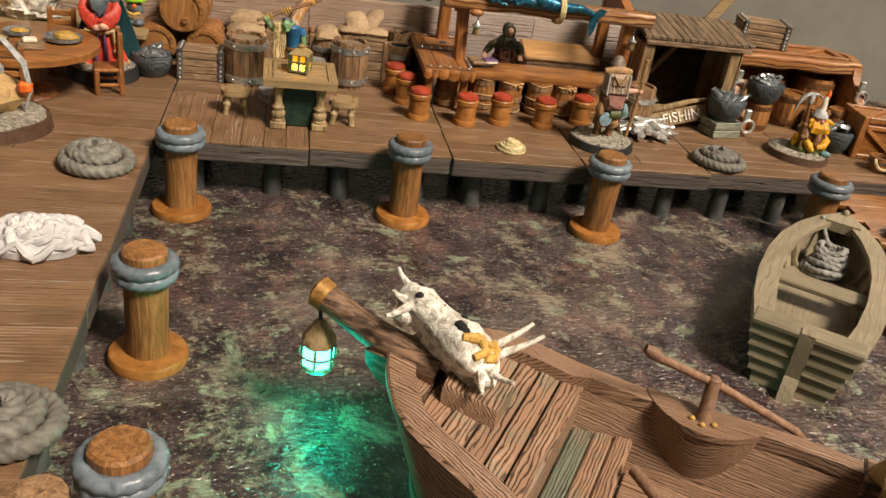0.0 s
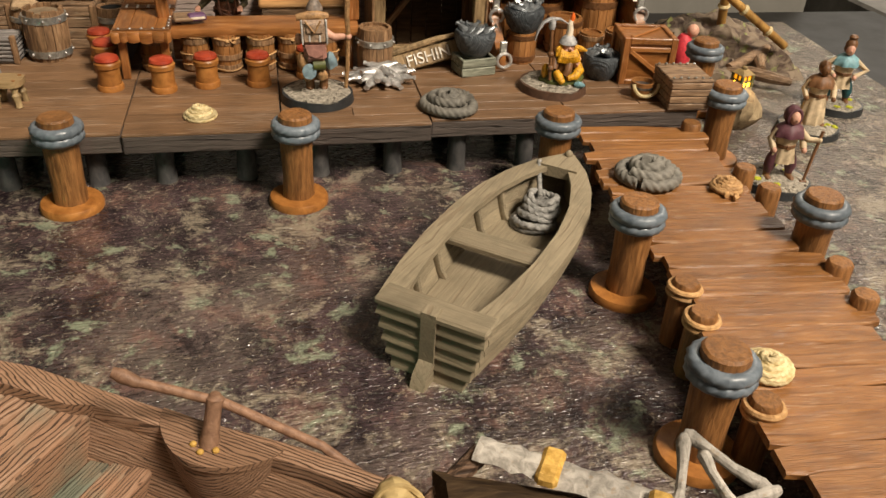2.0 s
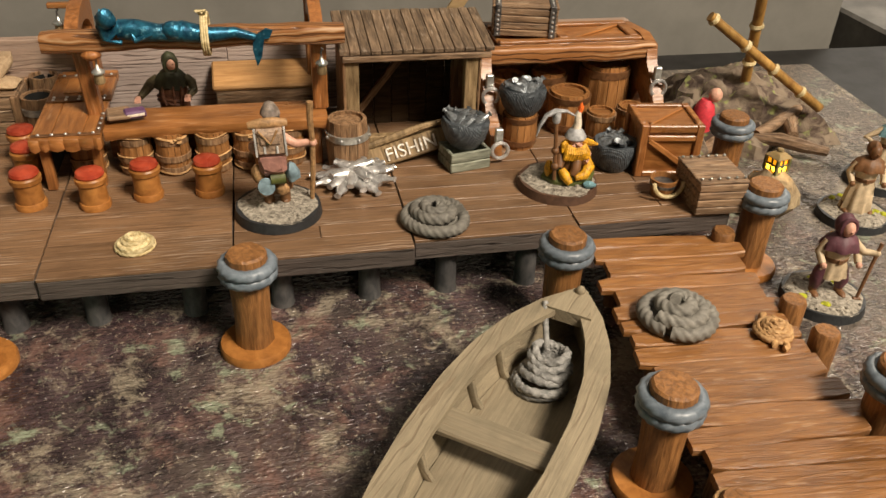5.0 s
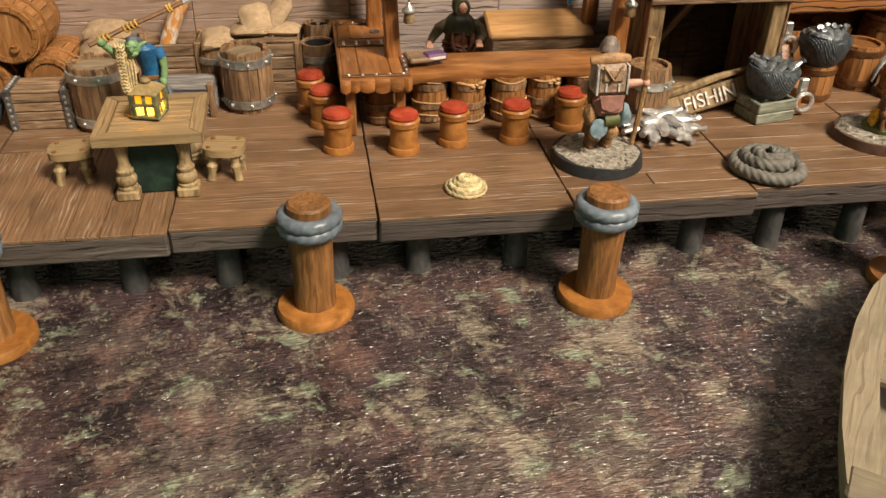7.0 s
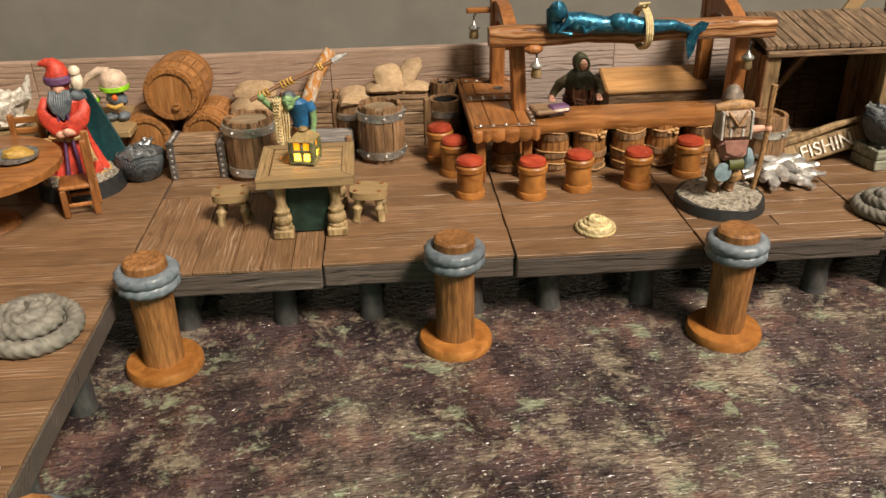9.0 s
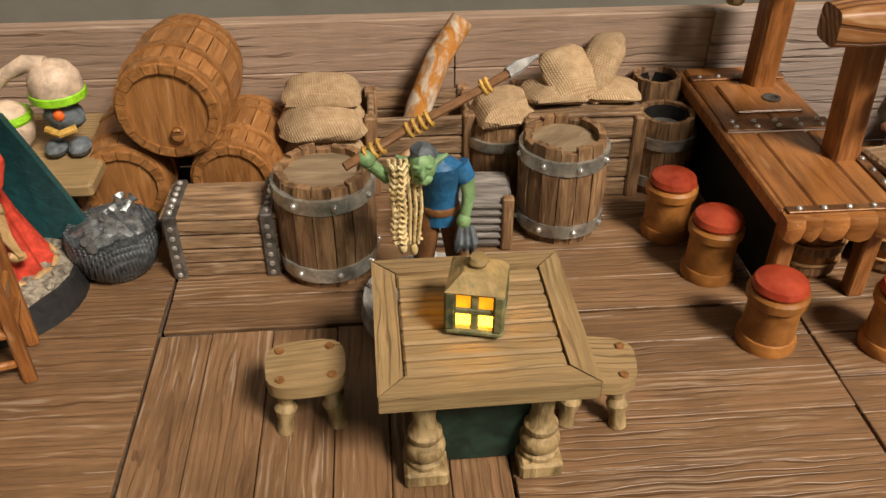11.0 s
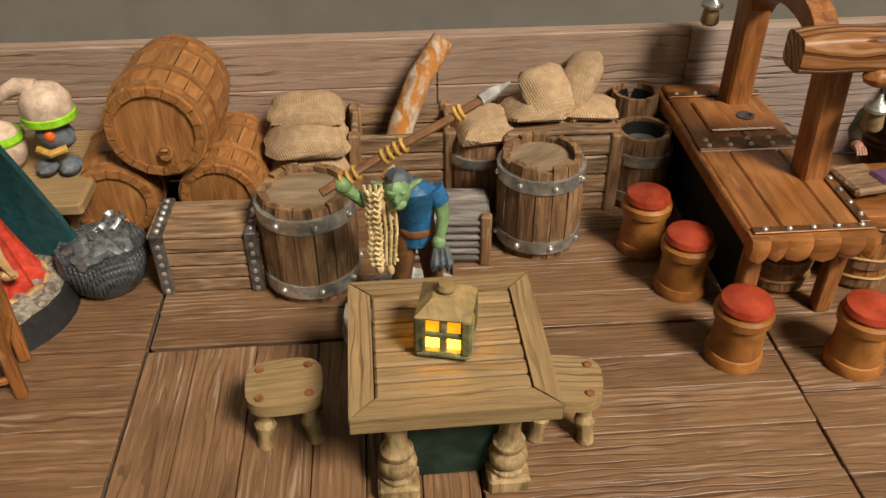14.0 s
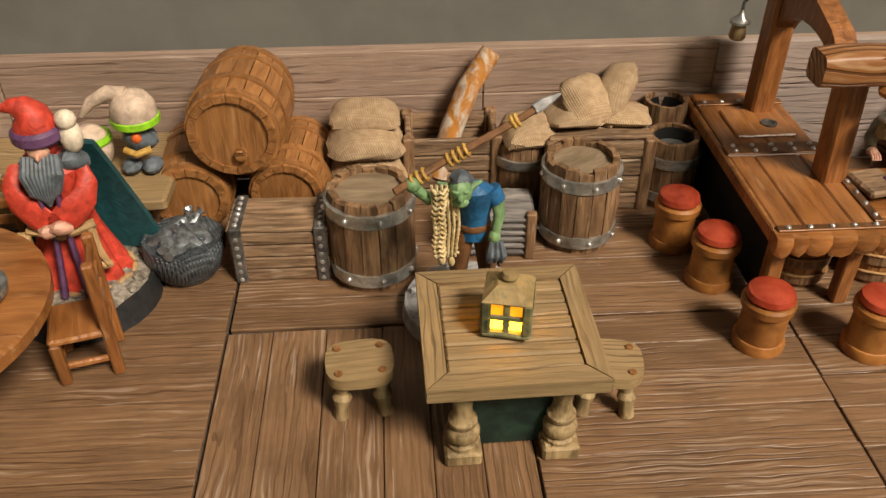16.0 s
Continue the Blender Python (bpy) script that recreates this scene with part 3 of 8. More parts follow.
# ---- setting ----
M_TABLE = mat("black_tabletop", (0.010, 0.0095, 0.009), (0.018, 0.017, 0.016), (1, 1, 1), 0.55, 0.05, spec=0.3)
M_GREYWALL = mat("grey_room_wall", (0.165, 0.158, 0.138), (0.19, 0.182, 0.16), (0.5, 0.5, 0.5), 0.8, 0.05, coarse=0.08)
solo("tabletop", Build().box(-60, 47.6, -60, 20.5, -2.4, -0.25, e=0.2), M_TABLE, label="black tabletop under the gaming mat", category="table", kind="structure")
solo("side_table", Build().box(48.3, 118, -50, 70, -3.2, -0.45, e=0.2), mat("grey_side_tabletop", (0.085, 0.080, 0.072), (0.14, 0.132, 0.118), (0.5, 0.5, 0.5), 0.42, 0.1), label="dull grey tabletop standing beside the black one", category="table", kind="structure")
solo("floor", Build().box(-150, 150, -150, 150, -78, -75), mat("room_floor", (0.10, 0.09, 0.08), (0.16, 0.15, 0.13), (0.1, 1, 1)), label="dull grey room floor", category="floor", kind="structure")
solo("wall_north", Build().box(-150, 43, 21, 24, -75, 170), M_GREYWALL, label="plain grey painted room wall", category="wall", kind="structure")
solo("wall_north_2", Build().box(40, 150, 150, 153, -75, 170), M_GREYWALL, label="plain grey painted room wall", category="wall", kind="structure")
solo("wall_north_3", Build().box(40, 43, 24, 150, -75, 170), M_GREYWALL, label="plain grey painted room wall", category="wall", kind="structure")
solo("wall_south", Build().box(-150, 150, -153, -150, -75, 170), M_GREYWALL, label="plain grey painted room wall", category="wall", kind="structure")
solo("wall_west", Build().box(-153, -150, -150, 24, -75, 170), M_GREYWALL, label="plain grey painted room wall", category="wall", kind="structure")
solo("wall_east", Build().box(150, 153, -150, 150, -75, 170), M_GREYWALL, label="plain grey painted room wall", category="wall", kind="structure")
solo("gaming_mat", Build().prism([(-40, -45), (38.2, -45), (38.5, 0), (39.4, 17.6), (-40, 17.6)], -0.22, 0.0), M_MAT, label="printed murky-water gaming mat with pale blotches", category="mat", kind="structure")

# wooden wall behind the deck, in panels a tile wide
wall = thing("deck_wall", 0, 10.16, DECK, label="weathered brown plank wall along the deck", category="wall", kind="structure")
part("core", Build().box(-20.5, 25.4, 0.16, 0.45, 0.0, 2.98), M_WALL, wall)
DECKS = thing("deck", 0, 0, 0, label="brown plank deck tiles on grey pegs", category="deck", kind="structure")


def pegs(xs, y):
    for x in xs:
        part("peg", PEG, None, DECKS, m=cm(x, y, 0))


PEG = Build().lathe([(0.36, 0.0), (0.34, 0.1), (0.31, 1.45)], 14).mesh("peg", M_PEG)
pegs((-3.9, -1.2, 1.2, 4.0, 6.2, 8.9, 11.4, 14.0, 16.35, 18.9), 1.0)
pegs((-3.9, -1.2, 1.2, 4.0, 6.2, 8.9, 11.4, 14.0, 16.35, 18.9, 21.5, 24.2), 4.0)
for y in (-2.5, -6, -9.5, -13, -16):
    pegs((-5.75,), y)

# ---- bollards ----
def bollard(x, y, rz, first=None):
    if first is not None:
        return copy_thing(first, cm(x, y, 0, 0, 0, rz))
    ob = thing("bollard", x, y, 0, rz, "orange-brown wooden bollard with a blue-grey rope ring", "bollard", "bollards round the dock")
    part("base", Build().lathe([(0.97, 0.0), (0.98, 0.16), (0.93, 0.25), (0.55, 0.27)], 28), M_BASE, ob)
    part("shaft", Build().lathe([(0.52, 0.2), (0.50, 1.0), (0.52, 2.0), (0.53, 2.7), (0.52, 3.08), (0.46, 3.14)], 22, rough=0.08), M_ORANGE, ob)
    for z, r in ((2.50, 0.60), (2.76, 0.61)):
        b = Build()
        rings = []
        for i in range(48):
            a = 2 * math.pi * i / 48
            rings.append([((r + (0.17 + 0.022 * math.cos(3 * (k * 2 * math.pi / 12) - 16 * a)) * math.cos(k * 2 * math.pi / 12)) * math.cos(a), (r + (0.17 + 0.022 * math.cos(3 * (k * 2 * math.pi / 12) - 16 * a)) * math.cos(k * 2 * math.pi / 12)) * math.sin(a), z + 0.17 * math.sin(k * 2 * math.pi / 12)) for k in range(12)])
        b.loft(rings + [rings[0]], caps=False)
        part("rope_ring", b, M_ROPEB, ob, "blue-grey painted rope coil")
    return ob


B0 = bollard(-4.14, -0.9, 0)
for x, y, rz in ((3.40, -0.6, 50), (10.57, -0.95, 120), (19.2, -1.35, 200), (26.3, 0.55, 20), (19.5, -7.5, 80), (24.95, -7.75, 160), (18.8, -13.8, 250), (25.1, -14.0, 300), (-4.0, -9.2, 30), (-3.4, -15.85, 140), (27.9, 5.5, 0)):
    bollard(x, y, rz, B0)

# ---- table with its stools ----
tb = thing("square_table", -0.39, 2.81, DECK, 1, "square tan wooden table with framed planked top and turned legs", "table")
for a in range(4):
    part("frame_board", Build().prism([(-1.29, -1.3), (1.29, -1.3), (0.97, -0.99), (-0.97, -0.99)], -0.26, 0.0), M_TAN, tb, m=cm(0, 0, 1.86, 0, 0, 90 * a))
for i in range(7):
    w = 1.96 / 7
    part("board", Build().box(-0.97, 0.97, -w / 2 + 0.014, w / 2 - 0.014, -0.1, 0.02, e=0.03), M_TAN, tb, m=cm(0, -0.98 + (i + 0.5) * w, 1.82))
LEG = Build().box(-0.28, 0.28, -0.28, 0.28, 0.0, 0.26, e=0.04).lathe([(0.20, 0.24), (0.25, 0.28), (0.25, 0.33), (0.20, 0.37), (0.25, 0.43), (0.265, 0.52), (0.25, 0.60), (0.19, 0.66), (0.22, 0.72), (0.22, 0.78), (0.17, 0.83), (0.14, 1.0), (0.17, 1.35), (0.22, 1.6), (0.22, 1.66)], 18).mesh("leg", M_TANZ)
for x in (-0.74, 0.74):
    for y in (-0.86, 0.86):
        part("leg", LEG, None, tb, m=cm(x, y, 0))
part("panel", Build().box(-0.72, 0.72, -0.75, 0.75, 0.02, 1.6), M_DARKGREEN, tb, "dark green panel between the legs")


def stool(x, y, rz, first=None):
    if first is not None:
        return copy_thing(first, cm(x, y, DECK, 0, 0, rz))
    ob = thing("stool", x, y, DECK, rz, "small tan wooden stool with rounded seat and four legs", "stool", "stools at the square table")
    pts = [(0.54 * math.copysign(abs(math.cos(a)) ** 0.6, math.cos(a)), 0.46 * math.copysign(abs(math.sin(a)) ** 0.6, math.sin(a))) for a in [2 * math.pi * i / 20 for i in range(20)]]
    part("seat", Build().prism(pts, 0.72, 0.92), M_TAN, ob)
    for sx in (-1, 1):
        for sy in (-1, 1):
            part("leg", Build().lathe([(0.13, 0.0), (0.11, 0.2), (0.16, 0.4), (0.1, 0.5), (0.14, 0.74)], 10), M_TANZ, ob, m=cm(0.36 * sx, 0.30 * sy, 0, -6 * sy * -1, 6 * sx * -1, 0))
            part("peg", Build().lathe([(0.07, 0.9), (0.06, 0.95)], 8), M_ORANGE, ob, m=cm(0.34 * sx, 0.28 * sy, 0))
    return ob


S0 = stool(-2.65, 3.12, 5)
stool(1.27, 2.88, -8, S0)

# ---- barrels ----
def barrel_parts(ob, r, h, wood, band, studs=False, rugged=False, open_top=False, bands=(0.16, 0.84), head=None):
    """A standing barrel of staves with hoops under ob: body, head and hoops."""
    n = 16
    kinds = []
    for v in range(3 if rugged else 1):
        a0, a1 = -0.94 * math.pi / n, 0.94 * math.pi / n
        top = h * (1 + (RNG.uniform(-0.035, 0.05) if rugged else 0))
        rings = []
        for t_ in (0, 0.25, 0.5, 0.75, 1):
            z = t_ * top
            bulge = r * (0.86 + 0.14 * math.sin(math.pi * (0.08 + 0.84 * t_)))
            bulge *= 1 + (RNG.uniform(-0.02, 0.02) if rugged else 0)
            q = bulge - max(0.08, 0.16 * r)
            rings.append([(bulge * math.cos(a0), bulge * math.sin(a0), z), (bulge * math.cos(a1), bulge * math.sin(a1), z), (q * math.cos(a1), q * math.sin(a1), z), (q * math.cos(a0), q * math.sin(a0), z)])
        kinds.append(Build().loft(rings).mesh("stave", wood))
    for i in range(n):
        part("stave", kinds[i * 7 % len(kinds)], None, ob, m=pose(0, 0, 0, 0, 0, i * 360 / n))
    if open_top:
        part("inside", Build().lathe([(r * 0.78, 0.02), (r * 0.8, h * 0.9), (r * 0.7, h * 0.96), (r * 0.64, h * 0.5), (0, h * 0.45)], 24), M_BLACK, ob, "dark hollow inside")
    else:
        part("head", Build().lathe([(r * 0.76, 0.02), (r * 0.84, h * 0.5), (r * 0.78, h * 0.93), (0.0, h * 0.935)], 16), head or wood, ob)
    for f_ in bands:
        z = f_ * h
        bulge = r * (0.86 + 0.14 * math.sin(math.pi * (0.08 + 0.84 * f_)))
        w = 0.068 * h
        hoop = part("hoop", Build().lathe([(bulge - 0.02, z - w), (bulge + 0.035, z - w), (bulge + 0.045, z + w), (bulge - 0.02, z + w)], 24), band, ob)
        if studs:
            s = Build()
            for i in range(8):
                a = 2 * math.pi * (i + 0.3) / 8
                s.ball(((bulge + 0.05) * math.cos(a), (bulge + 0.05) * math.sin(a), z), (0.06, 0.06, 0.06), n=8)
            part("stud", s, M_SILVER, hoop)
    return ob


def barrel(x, y, r, h, wood, band, label, z=DECK, rz=0, **more):
    return barrel_parts(thing("barrel", x, y, z, rz, label, "barrel"), r, h, wood, band, **more)


barrel(-2.47, 6.62, 0.86, 1.95, M_BROWN, M_STEEL, "rugged brown barrel with two studded steel hoops", studs=True, rugged=True, head=M_DUST)
barrel(1.70, 7.52, 0.80, 1.88, M_BROWN, M_STEEL, "rugged brown barrel with two studded steel hoops", studs=True, rugged=True, rz=40, head=M_DUST)
barrel(13.9, 5.35, 0.70, 1.72, M_BROWN, M_STEEL, "dark brown barrel with a studded steel hoop", studs=True, bands=(0.7,), rz=10)
barrel(0.74, 9.0, 0.62, 1.5, M_BROWN, M_STEEL, "small brown barrel under a flour sack", bands=(0.75,))
barrel(3.93, 8.78, 0.60, 1.58, M_BROWN, M_STEEL, "slim open brown tub with steel hoops", open_top=True, bands=(0.2, 0.72))
barrel(4.0, 9.78, 0.52, 1.85, M_BROWN, M_STEEL, "open tub with broken jagged staves", open_top=True, rugged=True, bands=(0.7,))
for x in (5.75, 7.2, 8.35, 9.6, 10.75, 12.0):
    roped = x in (8.35, 10.75)
    y = 5.85 + 0.1 * math.sin(9 * x)
    ob = barrel(x, y, 0.52, 1.42, M_OAK, M_BROWN, "small oak barrel tied round with pale rope under the bar counter" if roped else "small oak barrel with pale rope hoops under the bar counter", bands=(0.14, 0.42, 0.82))
    for f_ in (0.08, 0.90) if roped else (0.21, 0.49, 0.93):
        q = 0.52 * (0.86 + 0.14 * math.sin(math.pi * (0.08 + 0.84 * f_))) + 0.04
        part("rope_hoop", Build().tube([(q * math.cos(a), q * math.sin(a), 1.42 * f_ + 0.025 * math.sin(3 * a + x)) for a in [2 * math.pi * i / 24 for i in range(24)]], 0.042 if roped else 0.026, 6, closed=True), M_TANROPE, ob, "pale rope turn")
    if roped:
        for k, (dx, dz) in enumerate(((0.0, 0.0), (0.11, 0.05), (0.12, -0.08), (-0.1, -0.05))):
            part("rope_knot", Build().ball((0.16 + dx, -0.52, 1.27 + dz), (0.085, 0.07, 0.055), n=9, rough=0.3, seed=k * 2.0), M_TANROPE, ob, "pale rope knot")
for x, y, r, h, z in ((20.15, 8.3, 0.75, 1.75, DECK), (21.75, 8.6, 0.72, 1.78, DECK), (23.95, 8.5, 0.98, 2.05, DECK), (22.15, 7.2, 0.78, 1.5, DECK), (22.95, 6.0, 0.52, 1.2, DECK), (24.25, 6.4, 0.52, 1.15, DECK), (20.0, 6.15, 0.62, 1.25, DECK)):
    barrel(x, y, r, h, M_OAK, M_BROWN if r < 0.6 else M_STRAP, "orange-brown oak barrel with brown hoops", z, rz=x * 31, bands=(0.2, 0.86), head=M_OAKX)


def cask(x, y, z, r, length, rz, label):
    """A lying cask with its head towards -y."""
    ob = thing("wine_cask", x, y, z, rz, label, "cask", "stacked wine casks")
    n = 18
    M = Matrix.Rotation(math.pi / 2, 4, "X")
    a0, a1 = -0.94 * math.pi / n, 0.94 * math.pi / n
    rings = []
    for t_ in (0, 0.2, 0.4, 0.6, 0.8, 1):
        q = r * (0.84 + 0.16 * math.sin(math.pi * (0.06 + 0.88 * t_)))
        p = q - 0.15
        rings.append([(k * math.cos(a), k * math.sin(a), -t_ * length) for k, a in ((q, a0), (q, a1), (p, a1), (p, a0))])
    stave = Build().loft(rings[::-1]).mesh("stave", M_OAK)
    for i in range(n):
        part("stave", stave, None, ob, m=cm(0, 0, r) @ pose(0, 0, 0, 90, 0, 0) @ pose(0, 0, 0, 0, 0, i * 360 / n))
    for i in range(6):
        w = 1.62 * r / 6
        v = -0.81 * r + (i + 0.5) * w
        half = math.sqrt(max(0.04, (0.80 * r) ** 2 - (abs(v) + w * 0.3) ** 2))
        part("head_board", Build().box(-half, half, 0.1, 0.24, -w / 2 + 0.02, w / 2 - 0.02, e=0.04), M_OAKX, ob, m=cm(0, 0, r) @ pose(0, 0, 0, 0, 14, 0) @ cm(0, 0, v))
    part("head_back", Build().lathe([(0.8 * r, -0.2), (0.8 * r, -0.26)], 18, M), M_BLACK, ob, m=cm(0, 0, r))
    part("bung", Build().lathe([(0.13, 0.0), (0.13, 0.14), (0.1, 0.17)], 12, M), M_OAKX, ob, "round wooden bung", m=cm(0.12, 0.1, r - 0.42))
    for f_ in (0.07, 0.30, 0.70, 0.93):
        q = r * (0.84 + 0.16 * math.sin(math.pi * (0.06 + 0.88 * f_)))
        part("hoop", Build().lathe([(q - 0.03, -0.09), (q + 0.03, -0.08), (q + 0.03, 0.08), (q - 0.03, 0.09)], 28, M), M_OAK, ob, m=cm(0, f_ * length, r))
    return ob


cask(-6.12, 7.95, DECK + 0.02, 0.84, 2.15, 3, "oak wine cask lying under another cask")
cask(-4.2, 8.0, DECK + 0.02, 0.84, 2.1, -4, "oak wine cask lying under another cask")
cask(-5.07, 7.85, 3.55, 0.98, 2.25, -3, "large oak wine cask lying on two others")


# ---- bar ----
def cushion_stool(x, y, first=None):
    if first is not None:
        return copy_thing(first, cm(x, y, DECK, 0, 0, x * 77))
    ob = thing("bar_stool", x, y, DECK, 0, "round wooden bar stool with a red leather cushion", "stool", "bar stools")
    part("foot", Build().lathe([(0.45, 0.0), (0.46, 0.12), (0.43, 0.2), (0.36, 0.24)], 20), M_BASE, ob)
    part("column", Build().lathe([(0.405, 0.2), (0.395, 0.55), (0.395, 0.82)], 20), M_BASE, ob)
    part("seat_ring", Build().lathe([(0.38, 0.78), (0.45, 0.84), (0.46, 0.98), (0.42, 1.03), (0.3, 1.03)], 20), M_BASE, ob)
    part("cushion", Build().lathe([(0.38, 1.02), (0.42, 1.09), (0.385, 1.18), (0.24, 1.245), (0.0, 1.26)], 20), M_RED, ob, "glossy red leather cushion")
    return ob


CS = cushion_stool(3.62, 7.1)
for x, y in ((3.98, 5.82), (4.3, 4.06), (6.15, 3.78), (7.64, 4.15), (9.47, 4.15), (11.3, 4.85)):
    cushion_stool(x, y, CS)

bar = thing("bar_counter", 0, 0, DECK, 0, "L-shaped red-brown plank bar counter with riveted iron straps", "counter")
for x0, x1 in ((4.55, 5.04), (5.05, 5.93), (5.94, 6.42)):
    part("top_board", Build().box(-1.25, 1.25, -(x1 - x0) / 2, (x1 - x0) / 2, -0.12, 0.12, e=0.03), M_REDWOOD, bar, m=cm((x0 + x1) / 2, 6.1, 1.74, 0, 0, 90))
for x0, x1 in ((4.58, 5.50), (5.51, 6.42)):
    part("top_board", Build().box(-0.92, 0.92, -(x1 - x0) / 2, (x1 - x0) / 2, -0.12, 0.12, e=0.03), M_REDWOOD, bar, m=cm((x0 + x1) / 2, 8.66, 1.76, 0, 0, 90))
part("flap", Build().box(-0.58, 0.58, -0.62, 0.62, 0, 0.06, e=0.03), M_REDWOOD, bar, "raised hatch panel in the counter", m=cm(5.55, 8.55, 1.88, 0, 0, 90))
part("hatch_hole", Build().lathe([(0.17, 0.0), (0.17, 0.03), (0.11, 0.03), (0.10, 0.005), (0.0, 0.005)], 16), M_IRON, bar, "dark iron finger hole", m=cm(5.75, 8.45, 1.938))
part("back_board", Build().box(4.58, 6.42, 9.6, 10.0, 1.58, 1.90, e=0.04), M_REDWOOD, bar)


def riveted(x0, x1, y0, y1, z, rows):
    """A flat strap with rows of rivets along its longer side."""
    strap = part("strap", Build().box(x0, x1, y0, y1, z, z + 0.035, e=0.012), M_STRAP, bar, "riveted rusty strap")
    long_x = x1 - x0 > y1 - y0
    n = max(3, round(max(x1 - x0, y1 - y0) / 0.4))
    for r in range(rows):
        s = Build()
        for i in range(n):
            f, g = (i + 0.5) / n, (r + 0.5) / rows
            s.ball((x0 + f * (x1 - x0), y0 + g * (y1 - y0), z + 0.035) if long_x else (x0 + g * (x1 - x0), y0 + f * (y1 - y0), z + 0.035), (0.055, 0.055, 0.05), n=8)
        part("rivet", s, M_SILVER, strap)


riveted(4.52, 6.46, 4.76, 4.93, 1.862, 1)
riveted(4.52, 6.46, 7.34, 7.74, 1.872, 2)
riveted(4.55, 6.44, 9.40, 9.62, 1.884, 1)
riveted(6.30, 6.47, 4.95, 6.4, 1.864, 1)
x = 4.46
while x < 6.4:
    w = min(RNG.uniform(0.26, 0.46), 6.5 - x)
    low = RNG.uniform(1.40, 1.52)
    part("carved_lip", Build().loft([[(x + u, 4.86, 1.86), (x + u, 4.60 - d, 1.83), (x + u, 4.55 - d, 1.70), (x + u, 4.60 - d, low + c), (x + u, 4.86, low + c)] for u, d, c in ((0.0, -0.03, 0.04), (0.05, 0.0, 0.01), (w * 0.5, 0.03, -0.02), (w - 0.05, 0.0, 0.01), (w, -0.03, 0.04))][::-1]), M_REDWOOD, bar)
    x += w
part("fascia", Build().box(4.46, 4.57, 4.88, 10.0, 1.56, 1.85, e=0.03), M_REDWOOD, bar)
rings = []
for i in range(33):
    x = 6.44 + 6.86 * i / 32
    f = 5.42 + 0.07 * noise.noise((x * 1.4, 2.0, 0)) + 0.05 * math.sin(x * 0.8)
    low = 1.36 + 0.07 * noise.noise((x * 1.9, 7.0, 0))
    rings.append([(x - 9.8, y, z) for y, z in ((6.95, low + 0.05), (6.95, 1.70), (f + 0.12, 1.70), (f, 1.65), (f - 0.03, 1.52), (f + 0.03, low))])
part("counter_board", Build().loft(rings), M_REDWOOD, bar, "long worn counter board with a rough edge", m=cm(9.8, 0, 0))
for x, y in ((4.75, 5.05), (6.2, 5.1), (12.95, 5.75), (4.75, 9.6)):
    part("leg", Build().box(-0.14, 0.14, -0.14, 0.14, 0, 1.62), M_REDWOODZ, bar, m=cm(x, y, 0))
# near-black sheet added for the shade below the counter's left side
part("side_panel", Build().box(4.66, 4.74, 5.2, 9.7, 0.05, 1.6), M_BLACK, bar, "black sheet standing in for shade under the counter's side")
part("back_panel", Build().box(6.3, 12.9, 6.80, 6.90, 0.05, 1.36), M_REDWOOD, bar)

sign = thing("sign_frame", 0, 0, 4.0, 0, "red-brown timber frame over the bar with a carved beam", "frame")


def curvy(x0, x1, y, z, ry, rz_, seed):
    rings = []
    for i in range(25):
        t_ = i / 24
        x = x0 + t_ * (x1 - x0)
        w = 1 + 0.22 * noise.noise((x * 1.3, seed, 0)) - (0.06 if i in (0, 24) else 0)
        zz = z + 0.06 * noise.noise((x * 0.7, seed, 4))
        rings.append([(x, y + ry * w * math.copysign(abs(math.cos(a)) ** 0.45, math.cos(a)), zz + rz_ * w * math.copysign(abs(math.sin(a)) ** 0.45, math.sin(a))) for a in [2 * math.pi * (k + 0.5) / 16 for k in range(16)]])
    return Build().loft(rings)


part("beam", curvy(5.1, 13.95, 6.1, 2.45, 0.33, 0.30, 3), M_BEAM, sign, "wavy-grained carved beam")
part("post", Build().box(-0.22, 0.22, -0.26, 0.26, 0, 2.3, e=0.05), M_REDWOODZ, sign, m=cm(6.15, 6.5, -0.15, 0, -3, 0))
part("post", Build().box(-0.24, 0.24, -0.26, 0.26, 0, 2.6, e=0.05), M_REDWOODZ, sign, m=cm(13.15, 6.45, -0.15))
part("post", Build().box(-0.24, 0.24, -0.26, 0.26, 0, 3.1, e=0.05), M_REDWOODZ, sign, m=cm(5.8, 9.2, -0.15))
for x in (5.85, 13.15):
    under = [(9.0 - 2.6 * (1 - math.cos(a)) / 2, 1.75 + 0.75 * math.sin(a)) for a in [math.pi * i / 14 for i in range(15)]]
    over = [(6.3, 2.30), (6.9, 2.72), (7.7, 2.98), (8.5, 3.02), (9.2, 2.9)]
    part("arch", Build().prism([(y, z) for y, z in under if z > 1.8] + over, -0.2, 0.2, Matrix.Translation((x, 0, 0)) @ Matrix(((0, 0, 1, 0), (1, 0, 0, 0), (0, 1, 0, 0), (0, 0, 0, 1)))), M_REDWOODZ, sign, "arched brace between the posts")
part("arm", Build().box(4.75, 5.8, 9.1, 9.3, 2.5, 2.68), M_REDWOOD, sign)
part("post", Build().box(-0.24, 0.24, -0.2, 0.2, 0, 2.9, e=0.05), M_REDWOODZ, sign, m=cm(13.15, 9.3, -0.15))
part("knob", Build().ball((6.45, 5.85, 2.08), (0.3, 0.2, 0.16)), M_REDWOODZ, sign)


